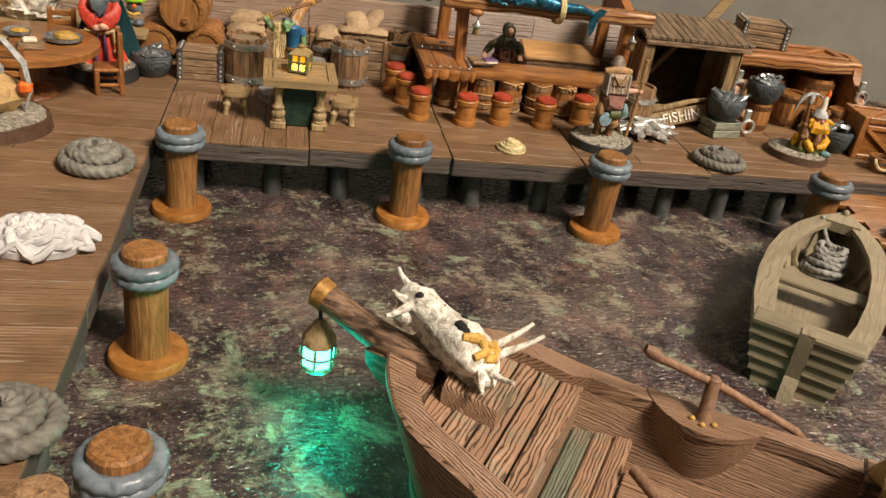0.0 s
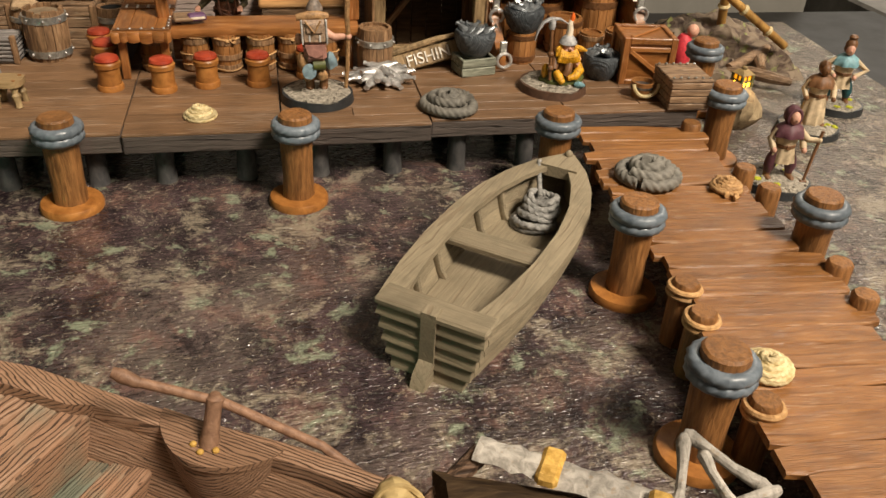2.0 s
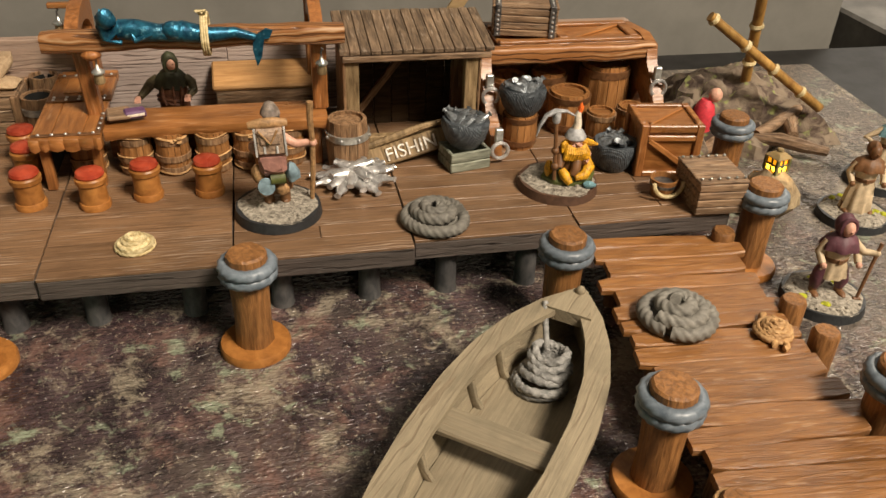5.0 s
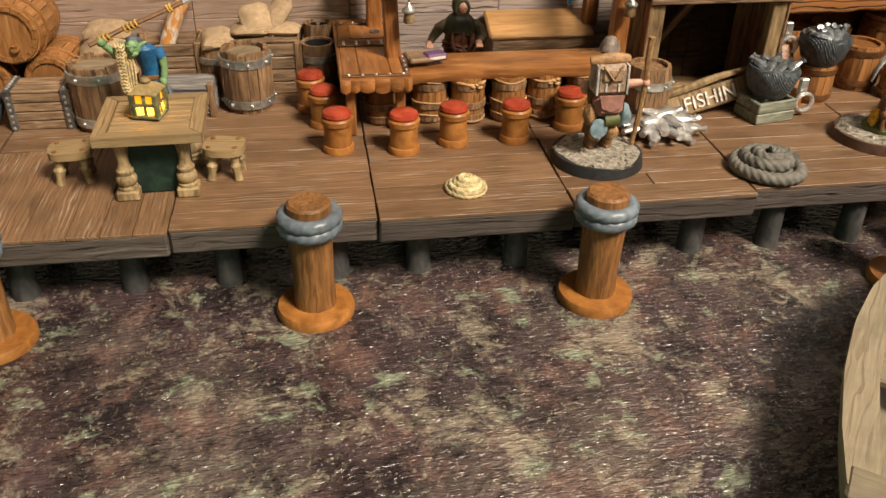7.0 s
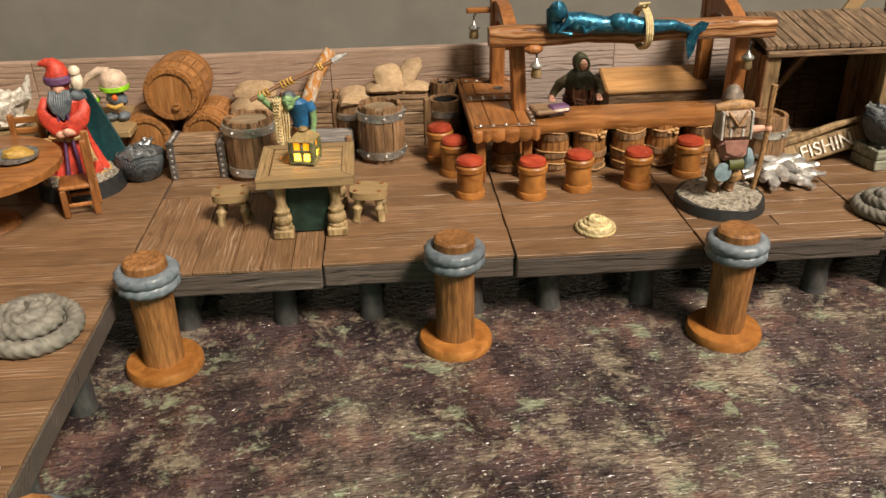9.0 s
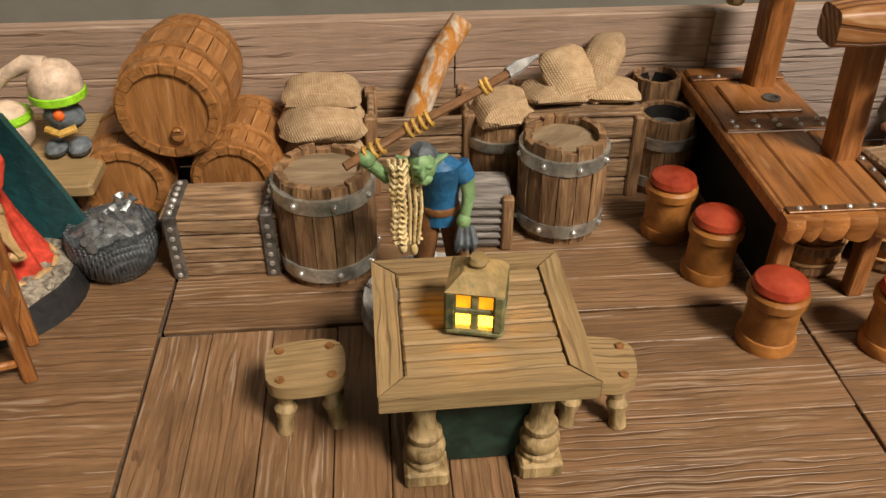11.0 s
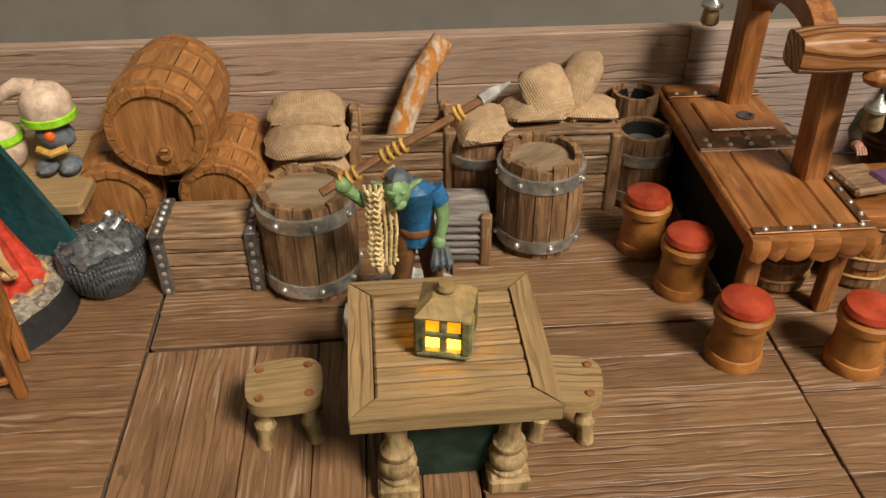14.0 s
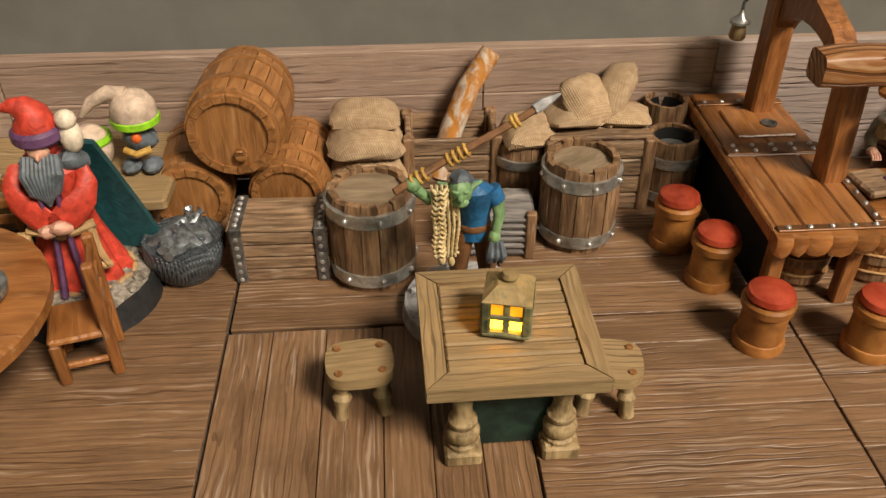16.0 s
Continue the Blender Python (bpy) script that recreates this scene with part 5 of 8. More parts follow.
part("bottom", Build().prism([(u, half(u, 0.0) + 0.02) for u in US] + [(u, -half(u, 0.0) - 0.02) for u in US[::-1]], 0.0, 0.12), M_BOATX, rb)
for k in range(5):
    w0, w1 = half(0, k / 5) + 0.12, half(0, (k + 1) / 5)
    z0, z1 = 1.85 * k / 5, 1.85 * (k + 1) / 5
    part("transom_board", Build().loft([[(-0.26, s * w0, z0), (-0.26, s * w0, z0 + 0.05), (-0.10, s * w1, z1), (0.2, s * w1, z1), (0.2, s * w0, z0)] for s in (1, -1)]), M_BOATY, rb)
part("stern_rail", Build().box(-0.28, 0.5, -1.52, 1.52, 1.76, 1.98, e=0.06), M_BOATY, rb)
part("thwart", Build().box(3.7, 4.55, -1.75, 1.75, 1.35, 1.55, e=0.05), M_BOATY, rb)
part("bow_block", Build().prism([(8.5, 0.62), (9.6, 0.2), (9.75, 0.0), (9.6, -0.2), (8.5, -0.62)], 1.75, 2.12), M_BOATX, rb)
part("bow_stud", Build().ball((9.5, 0, 2.15), (0.14, 0.14, 0.16)), M_BOATX, rb)
part("rudder", Build().prism([(-0.1, 0.0), (-0.75, 0.0), (-0.62, 0.35), (-0.3, 0.6), (-0.28, 2.0), (0.05, 2.05)], -0.2, 0.2, Matrix(((1, 0, 0, 0), (0, 0, 1, 0), (0, 1, 0, 0), (0, 0, 0, 1)))), M_BOATX, rb, "carved stern rudder")
pile = thing("mooring_rope", 13.35, -10.17, 0, AX, "pale grey-white rope piled in the rowing boat", "rope")
for k, (x, y, r) in enumerate(((7.0, 0.1, 0.56), (6.95, 0.05, 0.52), (7.2, 0.08, 0.46), (7.3, -0.02, 0.44), (7.42, 0.05, 0.40), (7.5, 0.03, 0.36))):
    part("turn", strand([(x + r * math.cos(a), y + r * 1.15 * math.sin(a), 0.82 + 0.135 * k + 0.06 * math.sin(a * 2 + k)) for a in [2 * math.pi * i / 70 for i in range(72)]], 0.105, 3, 6.5, 12, 0.16), M_WHITEROPE, pile)
part("rope_end", strand([(7.4 + 0.052 * i, 0.1 + 0.024 * i, 1.55 + 0.0010 * i * i) for i in range(25)], 0.075, 3, 6.5, 12, 0.16), M_WHITEROPE, pile)

# ---- fishing boat under repair ----
BX = -30.0
fb = thing("fishing_boat", 1.5, -12.55, 0, BX, "large brown wooden boat with a blunt bow and carved grain", "boat")


def rim_z(u):
    return float(np.interp(u, (0, 1.2, 2.4, 3.7, 5.4, 12), (3.08, 2.98, 2.66, 2.30, 2.13, 2.15)))


def rim(u, s, top=1.0):
    """Side of the hull along its length; s: -1 near side, 1 far side; lower down it draws in and rakes back."""
    if s < 0:
        w = np.interp(u, (0, 0.2, 0.5, 0.9, 1.4, 2.1, 2.8, 4, 10.4), (0.25, 0.72, 1.2, 1.7, 2.08, 2.30, 2.42, 2.65, 2.9))
    else:
        w = np.interp(u, (0, 0.2, 0.5, 1.0, 1.7, 2.4, 3.7, 5.4, 8.7, 10.4), (0.25, 0.72, 1.2, 1.75, 2.32, 2.66, 3.0, 3.2, 3.46, 3.4))
    return (u + 1.1 * (1 - top) * max(0.0, 1 - u / 5), s * float(w) * (0.70 + 0.30 * top ** 0.8))


FU = [0, 0.1, 0.2, 0.35, 0.5, 0.7, 0.9, 1.15, 1.4, 1.75, 2.1, 2.45, 2.8, 3.2, 3.6, 4.0] + [4.0 + 6.35 * i / 12 for i in range(1, 13)]
for s in (-1, 1):
    for k in range(6):
        rings = []
        for u in FU:
            zz = rim_z(u) - 0.1
            (x0, y0), (x1, y1) = rim(u, s, k / 6), rim(u, s, (k + 1) / 6)
            rings.append([(x0 - 0.04, y0 + s * 0.09, zz * k / 6), (x1, y1, zz * (k + 1) / 6), (x1 + 0.1, y1 - s * 0.32, zz * (k + 1) / 6), (x0 + 0.1, y0 - s * 0.3, zz * k / 6)])
        part("strake", Build().loft(rings if s < 0 else rings[::-1]), M_SHIP if s < 0 else M_SHIPF, fb)
    for a, b_ in ((0, 4), (4, 9), (9, 15), (15, 19), (19, 27)):
        rings = []
        for u in FU[a : b_ + 1]:
            x0, w = rim(u, s)
            z0, i_ = rim_z(u), max(0.02, abs(w) - (0.6 if u < 3.7 else 0.42))
            rings.append([(x0 - 0.06, w + s * 0.07, z0 - 0.16), (x0 - 0.06, w + s * 0.08, z0 - 0.03), (x0 - 0.02, w + s * 0.02, z0 + 0.03), (x0 + 0.4 * max(0, 1 - u / 1.5), s * i_, z0 + 0.03), (x0 + 0.4 * max(0, 1 - u / 1.5), s * i_, z0 - 0.3)])
        part("rim_board", Build().loft(rings if s < 0 else rings[::-1]), M_SHIP, fb)
cuts = [0.45, 1.15, 1.75, 2.35, 2.85, 3.35, 3.92]
for k, (a, b_) in enumerate(zip(cuts, cuts[1:])):
    na, nb, fa, fb_ = rim(a, -1)[1] + 0.5, rim(b_, -1)[1] + 0.5, rim(a, 1)[1] - 0.5, rim(b_, 1)[1] - 0.5
    za, zb = rim_z(a) - 0.28, rim_z(b_) - 0.28
    quad = [(a + 0.028, na, za), (b_ - 0.028, nb, zb), (b_ - 0.028, fb_, zb), (a + 0.028, fa, za)]
    part("deck_board", Build().loft([[(x, y, z - 0.16) for x, y, z in quad], quad, [(x + (0.03 if i in (0, 3) else -0.03), y, z + 0.03) for i, (x, y, z) in enumerate(quad)]]), M_SHIPY, fb)
part("deck_bulkhead", Build().box(3.78, 3.9, -2.2, 2.6, 0.3, 2.05), M_SHIPY, fb)
for k, (a, b_, m_) in enumerate(((3.93, 4.42, M_SHIPG), (4.44, 4.9, M_SHIPY), (4.92, 5.36, M_SHIPY))):
    part("deck_board", Build().box(a, b_, -2.1, 2.75, 0.85, 1.08 + 0.04 * k, e=0.05), m_, fb)
part("bulkhead", Build().box(5.2, 5.32, -2.0, 2.7, 0.2, 0.86), M_SHIPY, fb)
part("floor", Build().prism([rim(u, 1, 0.25) for u in FU] + [rim(u, -1, 0.25) for u in FU[::-1]], 0.05, 0.35), M_SHIPG, fb, "worn green-stained boat floor")
for k in range(8):
    y0 = -1.9 + k * 0.52
    part("floor_board", Build().box(5.4, 10.2, y0 + 0.015, y0 + 0.505, 0.35, 0.47 + 0.02 * (k % 2)), M_SHIPG if k in (1, 4) else M_SHIP, fb)
lock = []
for t_ in [i / 9 for i in range(10)]:
    w = 1.25 - 0.3 * (1 - t_) ** 1.5
    lock.append([(6.7 + w * math.cos(a) * (1 + 0.08 * abs(math.cos(a)) ** 3), 3.15 - 0.72 * w * math.sin(a) ** 1.3, 0.7 + 1.38 * t_) for a in [math.pi * i / 16 for i in range(17)]])
part("oarlock_block", Build().loft(lock), M_SHIP, fb)
part("oarlock_cap", Build().prism([(6.7 + 1.32 * math.cos(a) * (1 + 0.08 * abs(math.cos(a)) ** 3), 3.25 - 1.05 * math.sin(a) ** 1.3) for a in [math.pi * i / 16 for i in range(17)]], 2.06, 2.2), M_SHIP, fb)
bench = [(1.45, -0.72), (2.66, -0.5), (2.66, 0.62), (1.2, 0.75)]
part("bow_bench", Build().loft([[(x, y, rim_z(x) - 0.45) for x, y in bench], [(x, y, rim_z(x) + 0.14) for x, y in bench], [(2.0 + (x - 2.0) * 0.95, y * 0.93, rim_z(x) + 0.2) for x, y in bench]]), M_SHIPY, fb)
part("oarlock", Build().tube([(6.7, 2.72, 1.95), (6.68, 2.9, 2.4), (6.66, 3.1, 2.8), (6.65, 3.2, 2.98), (6.65, 3.22, 3.08)], [0.24, 0.17, 0.16, 0.19, 0.1], 12), M_OAR, fb)
for x, y in ((6.45, 2.62), (6.95, 2.66), (6.7, 2.5)):
    part("knot", Build().ball((x, y, 2.23), (0.075, 0.075, 0.06), n=8), M_MUSTARD, fb, "ochre rope knot")
part("bowsprit", Build().tube([(1.1, 0.0, 2.85), (0.3, 0.0, 3.0), (-0.5, 0.05, 3.12), (-1.3, 0.11, 3.33), (-2.0, 0.16, 3.54)], [0.42, 0.38, 0.35, 0.32, 0.30], 12), M_SHIPX, fb, "dark cracked bowsprit")
part("bowsprit_cap", Build().tube([(-1.9, 0.16, 3.5), (-2.18, 0.18, 3.6), (-2.26, 0.18, 3.62)], [0.35, 0.37, 0.26], 12), M_BRASS, fb, "golden cap")
part("stem", Build().loft([[(0.35, -0.3, 2.0), (0.35, 0.3, 2.0), (0.35, 0.42, 3.0), (0.35, -0.42, 3.0)], [(-0.35, -0.24, 2.25), (-0.35, 0.24, 2.25), (-0.35, 0.36, 2.95), (-0.35, -0.36, 2.95)], [(-0.65, -0.16, 2.5), (-0.65, 0.16, 2.5), (-0.65, 0.28, 2.9), (-0.65, -0.28, 2.9)]][::-1]), M_SHIPX, fb)
part("stern_timber", Build().box(-0.12, 0.25, -0.5, 0.45, 0.3, 2.25, e=0.06), M_SHIPX, fb, m=cm(10.35, 3.1, 0))
part("transom", Build().box(10.3, 10.5, -2.2, 2.6, 0.2, 1.5, e=0.06), M_SHIPX, fb)

M_GREENGLOW = glow("green_glow", (0.075, 1.0, 0.72), 10.0)
gl = thing("green_lantern", -0.20, -11.42, 1.74, 20, "glowing green lantern hanging from the bowsprit", "lantern")
part("glass", Build().lathe([(0.34, 0.0), (0.40, 0.06), (0.40, 0.55), (0.30, 0.66)], 6), M_GREENGLOW, gl, "bright green glowing glass")
part("cap", Build().lathe([(0.44, 0.6), (0.43, 0.68), (0.34, 0.85), (0.22, 1.0), (0.16, 1.12), (0.1, 1.2)], 8), M_TANZ, gl)
part("base", Build().lathe([(0.36, -0.1), (0.42, -0.02), (0.42, 0.05)], 8), M_BROWN, gl)
for a in range(6):
    part("bar", Build().box(-0.035, 0.035, -0.035, 0.035, 0, 0.64), M_BROWN, gl, m=cm(0.40 * math.cos(a * math.pi / 3), 0.40 * math.sin(a * math.pi / 3), 0))
part("hook", Build().tube([(0, 0, 1.15), (0, 0.05, 1.35), (0, 0.05, 1.6), (0.05, 0.02, 1.8)], 0.05, 6), M_IRON, gl)
part("band", Build().tube([(0.46 * math.cos(a), 0.46 * math.sin(a), 0.34) for a in [2 * math.pi * i / 18 for i in range(18)]], 0.03, 6, closed=True), M_BROWN, gl)

# ---- beast skull laid on the bow ----
sk = Build()
P0, P1 = Vector((1.76, -12.30, 4.12)), Vector((3.38, -13.72, 3.42))
dirv = P1 - P0
ahead = dirv.normalized()
flank = Vector((-dirv.y, dirv.x, 0)).normalized()
lift = ahead.cross(flank)
lift = -lift if lift.z < 0 else lift
rings = []
for t_, w, h in ((-0.16, 0.10, 0.1), (-0.12, 0.26, 0.24), (-0.02, 0.36, 0.36), (0.08, 0.40, 0.42), (0.2, 0.36, 0.40), (0.35, 0.38, 0.40), (0.5, 0.46, 0.44), (0.65, 0.55, 0.48), (0.8, 0.56, 0.44), (0.92, 0.46, 0.36), (1.02, 0.3, 0.22), (1.08, 0.1, 0.08)):
    ring = []
    for k in range(26):
        a = 2 * math.pi * k / 26
        q = 1 + 0.2 * noise.noise((math.cos(a) * 2.2, math.sin(a) * 2.2, t_ * 7))
        ring.append(tuple(P0 + dirv * t_ + flank * (w * q * math.cos(a)) + lift * (h * q * math.sin(a))))
    rings.append(ring)
sk.loft(rings)
for t_, f_, tip in ((-0.08, 0.1, (1.38, -11.98, 4.68)), (-0.02, -0.3, (1.28, -12.55, 4.45)), (0.06, -0.34, (1.12, -13.0, 4.1)), (0.95, 0.35, (4.56, -13.27, 4.0)), (0.86, 0.4, (4.35, -13.0, 4.12)), (1.0, -0.2, (3.72, -14.5, 3.66)), (0.98, -0.35, (3.15, -14.4, 3.3))):
    p, e = P0 + dirv * t_ + flank * f_ + lift * 0.1, Vector(tip)
    d = e - p
    sk.tube([tuple(p), tuple(p + d * 0.4 - lift * 0.04), tuple(p + d * 0.75 - lift * 0.05), tuple(e)], [0.11, 0.075, 0.06, 0.04], 9)
sk.ball(tuple(P0 + dirv * 0.05 - flank * 0.3 - lift * 0.25), (0.3, 0.26, 0.26), rough=0.4)
sk.ball(tuple(P0 + dirv * 1.02 - flank * 0.2 - lift * 0.1), (0.26, 0.3, 0.22), rough=0.4)
sk.tube([tuple(P0 + dirv * 0.1 - lift * 0.3), tuple(P0 + dirv * 0.5 - lift * 0.55), tuple(P0 + dirv * 0.95 - lift * 0.5)], [0.2, 0.3, 0.3], 10)


def on_skull(t_, s_, out=0.0):
    """A point on the skull's upper side; s_: -1 to 1 across it."""
    w = float(np.interp(t_, (0.0, 0.1, 0.35, 0.65, 0.8, 0.92, 1.02, 1.08), (0.36, 0.40, 0.38, 0.55, 0.56, 0.46, 0.30, 0.1)))
    h = float(np.interp(t_, (0.0, 0.1, 0.35, 0.65, 0.8, 0.92, 1.02, 1.08), (0.36, 0.42, 0.40, 0.48, 0.44, 0.36, 0.22, 0.08)))
    return P0 + dirv * t_ + flank * ((w + out) * s_) + lift * ((h + out) * math.sqrt(max(0.0, 1 - s_ * s_)))


# black balls paint the shade of the skull's holes
sk.m = 1
for t_, s_, rx in ((-0.01, 0.3, 0.09), (0.07, -0.45, 0.10), (0.55, -0.2, 0.13), (0.59, -0.22, 0.14), (0.63, -0.25, 0.12), (0.50, 0.6, 0.09), (0.58, 0.62, 0.08), (0.3, 0.25, 0.04), (1.0, 0.1, 0.07)):
    sk.ball(tuple(on_skull(t_, s_, -0.02)), (rx, rx, rx * 0.6), n=10, rough=0.2, seed=t_ * 9)
sk.m = 2
for pts, thick in (([(0.66, -0.55), (0.74, -0.25), (0.82, 0.0), (0.90, 0.3), (0.94, 0.65)], 0.10), ([(0.72, -0.1), (0.80, -0.05), (0.90, -0.2), (0.97, -0.5)], 0.10), ([(0.86, -0.75), (0.90, -0.3), (0.92, 0.1), (0.90, 0.5), (0.86, 0.8)], 0.09), ([(0.95, -0.5), (0.98, 0.0), (0.96, 0.5)], 0.09)):
    sk.tube([tuple(on_skull(a, c, 0.0)) for a, c in pts], [thick * (0.9 + 0.35 * math.sin(2.3 * k)) for k in range(len(pts))], 9)
sk.ball(tuple(P0 + dirv * 0.02 - flank * 0.36 - lift * 0.2), (0.16, 0.14, 0.16), n=10, rough=0.3, seed=2.0)
skull = solo("beast_skull", sk, [M_BONE, M_BLACK, M_MUSTARD], label="cracked bone-white horned skull lashed to the boat's bow", category="skull")

oar = thing("oar", 0, 0, 0, 0, "brown wooden oar resting in the oarlock", "oar")
part("pole", Build().tube([(7.15, -13.05, 3.62), (7.35, -13.08, 3.5), (9.0, -13.1, 2.86), (10.9, -13.72, 2.15), (12.3, -14.1, 1.0), (13.0, -14.3, 0.3)], [0.11, 0.10, 0.10, 0.10, 0.10, 0.11], 10), M_OAR, oar)
part("grip", Build().tube([(7.02, -13.03, 3.68), (7.2, -13.06, 3.6), (7.5, -13.1, 3.44)], [0.10, 0.15, 0.11], 10), M_OAR, oar)
oar2 = thing("oar", 6.95, -14.3, 1.15, 0, "brown wooden oar lying across the boat's floor", "oar")
part("pole", Build().tube([(0, 0, 0.25), (0.35, -0.75, 0.1), (1.4, -2.2, -0.25), (2.4, -3.6, -0.45)], [0.15, 0.13, 0.13, 0.13], 10), M_OAR, oar2)

bun = thing("sailcloth_bundle", 0, 0, 0, 0, "mustard-yellow bundle of tied sailcloth in the boat", "bundle")
SPINE = np.array([(12.1, -15.2, 2.2, 0.24), (12.15, -15.6, 2.6, 0.38), (12.2, -16.0, 2.5, 0.47), (12.0, -16.6, 2.2, 0.42), (11.4, -17.0, 2.1, 0.52), (11.0, -17.6, 1.9, 0.58), (11.2, -18.6, 1.7, 0.64), (11.6, -19.5, 1.5, 0.5)])
along = np.linspace(0, 7, 70)
spine = [[float(np.interp(q, range(8), SPINE[:, c])) for c in range(4)] for q in along]
cloth = Build().tube([p[:3] for p in spine], [p[3] for p in spine], 40)
for k, p in enumerate(cloth.v):
    # creases pulled slantwise round the bundle
    c = Vector(spine[min(69, k // 40)][:3])
    turn_ = 2 * math.pi * (k % 40) / 40
    fold = abs(noise.noise((2.2 * math.cos(turn_) + 0.14 * (k // 40), 2.2 * math.sin(turn_), 0.16 * (k // 40)))) + 0.5 * abs(noise.noise((5 * math.cos(turn_), 5 * math.sin(turn_), 0.3 * (k // 40))))
    cloth.v[k] = tuple(c + (Vector(p) - c) * (1.06 - 0.2 * fold))
part("cloth", cloth, M_MUSTARDCLOTH, bun)
for k in range(4):
    c0 = ((12.2, -15.9, 2.5), (11.9, -16.7, 2.2), (11.1, -17.5, 1.95), (11.2, -18.4, 1.75))[k]
    part("lashing", Build().tube([(c0[0] + 0.5 * math.cos(a), c0[1] + 0.25 * math.sin(a), c0[2] + 0.46 * math.sin(a)) for a in [2 * math.pi * i / 18 for i in range(18)]], 0.06, 6, closed=True), M_MUSTARDCLOTH, bun)

wr = thing("wreck_stern", 0, 0, 0, 0, "dark brown broken boat stern heaped with white bones", "wreck")
part("hull", Build().loft([[(13.1 + 4.3 * t_, -14.9 - 1.5 * t_ - 0.5 * math.sin(math.pi * t_) * 0, 0.0), (13.0 + 4.3 * t_, -14.5 - 1.4 * t_, 2.1), (13.2 + 4.3 * t_, -15.0 - 1.4 * t_, 2.3), (13.3 + 4.3 * t_, -18.5 - 1.2 * t_, 1.0), (13.3 + 4.3 * t_, -19.5 - 1.2 * t_, 0.0)] for t_ in (0, 0.2, 0.4, 0.6, 0.8, 1.0)]), M_WRECK, wr)
part("stem", Build().tube([(12.7, -15.0, 0.2), (12.9, -14.9, 1.6), (14.0, -14.4, 2.4)], [0.2, 0.2, 0.22], 8), M_SHIPX, wr)
for k, (x, y, z, l, w) in enumerate(((14.6, -14.75, 2.45, 0.8, 0.45), (15.9, -15.45, 2.4, 0.9, 0.5), (16.9, -15.9, 2.3, 0.7, 0.45))):
    rings = []
    for i in range(9):
        q = 0.75 + 0.3 * noise.noise((i * 0.9, k * 5.0, 0))
        rings.append([(-l + 2 * l * i / 8, w * q * math.cos(a), 0.02 + 0.16 * q * math.sin(a)) for a in [2 * math.pi * j / 10 for j in range(10)]])
    part("slab", Build().loft(rings), M_SLAB, wr, "chalky white slab", m=cm(x, y, z, 0, 0, -28))
for x, y in ((15.2, -15.05), (16.9, -16.3)):
    part("lashing", Build().box(-0.22, 0.22, -0.45, 0.45, -0.1, 0.2, e=0.08), M_MUSTARD, wr, "ochre lashing", m=cm(x, y, 2.46, 0, 0, -28))
for k, (x0, y0, z0, x1, y1, z1) in enumerate(((17.3, -16.2, 2.2, 17.9, -14.9, 2.9), (17.9, -14.9, 2.9, 19.2, -15.9, 2.5), (17.4, -16.3, 2.25, 19.3, -16.0, 2.5), (18.2, -15.2, 2.7, 18.5, -16.4, 2.3))):
    d = Vector((x1 - x0, y1 - y0, z1 - z0))
    part("bone", Build().tube([tuple(d * t_ + Vector((0.05 * math.sin(5 * t_ + k), 0.05 * math.cos(4 * t_), 0))) for t_ in (-0.04, 0.03, 0.3, 0.6, 0.95, 1.04)], [0.09, 0.15, 0.1, 0.1, 0.15, 0.09], 9), M_SLAB, wr, "grey weathered bone", m=cm(x0, y0, z0))

# the boat with all that lies on it stands a little askew
ASKEW = cm(-0.05, -11.73, 0, 0, 0, -3.0) @ Matrix.Diagonal((0.945, 0.945, 1.0, 1.0)) @ cm(0.3, 11.5, 0)
for ob in (fb, gl, skull, oar, oar2, bun, wr):
    ob.matrix_world = ASKEW @ ob.matrix_world

# ---- mossy mound with the fishing gallows ----
md = Build()
rings = []
for j in range(17):
    t_ = j / 16
    ring = []
    for i in range(72):
        a = 2 * math.pi * i / 72
        q = (1 - t_) ** 0.8
        k = 1 + 0.34 * noise.noise((math.cos(a) * 2, math.sin(a) * 2, t_ * 2)) + 0.20 * noise.noise((math.cos(a) * 6, math.sin(a) * 6, t_ * 6))
        ring.append((31.6 + 4.6 * q * k * math.cos(a), 11.9 + 3.6 * q * k * math.sin(a), 2.3 * t_ ** 0.8 + (0.45 * noise.noise((math.cos(a) * 3 * q, math.sin(a) * 3 * q, 3.3)) + 0.45 * noise.noise((math.cos(a) * 8 * q, math.sin(a) * 8 * q, 1.3))) * (1 if 0 < j else 0)))
    rings.append(ring)
md.loft(rings)
solo("mossy_mound", md, M_MOSS, label="lumpy brown earth mound with green moss", category="mound")
for k, (x, y, r, h) in enumerate(((28.4, 9.9, 1.0, 1.9), (29.3, 11.4, 0.9, 2.2), (27.85, 8.1, 0.8, 1.0))):
    b = Build().ball((0, 0, h * 0.45), (r, r * 0.8, h * 0.6), n=14, rough=0.45, seed=k * 7.0)
    solo("boulder", b, M_MOSS, x, y, 0, k * 50, "mossy brown boulder beside the mound", "boulder", "boulders by the mound")
sp = Build().ball((0, 0, 0.75), (0.95, 0.8, 1.0), n=14, rough=0.5, seed=3.0)
solo("lantern_rock", sp, M_ROCK, 28.8, 3.65, 0, 0, "tan weathered rock carrying a lit lantern", "rock")
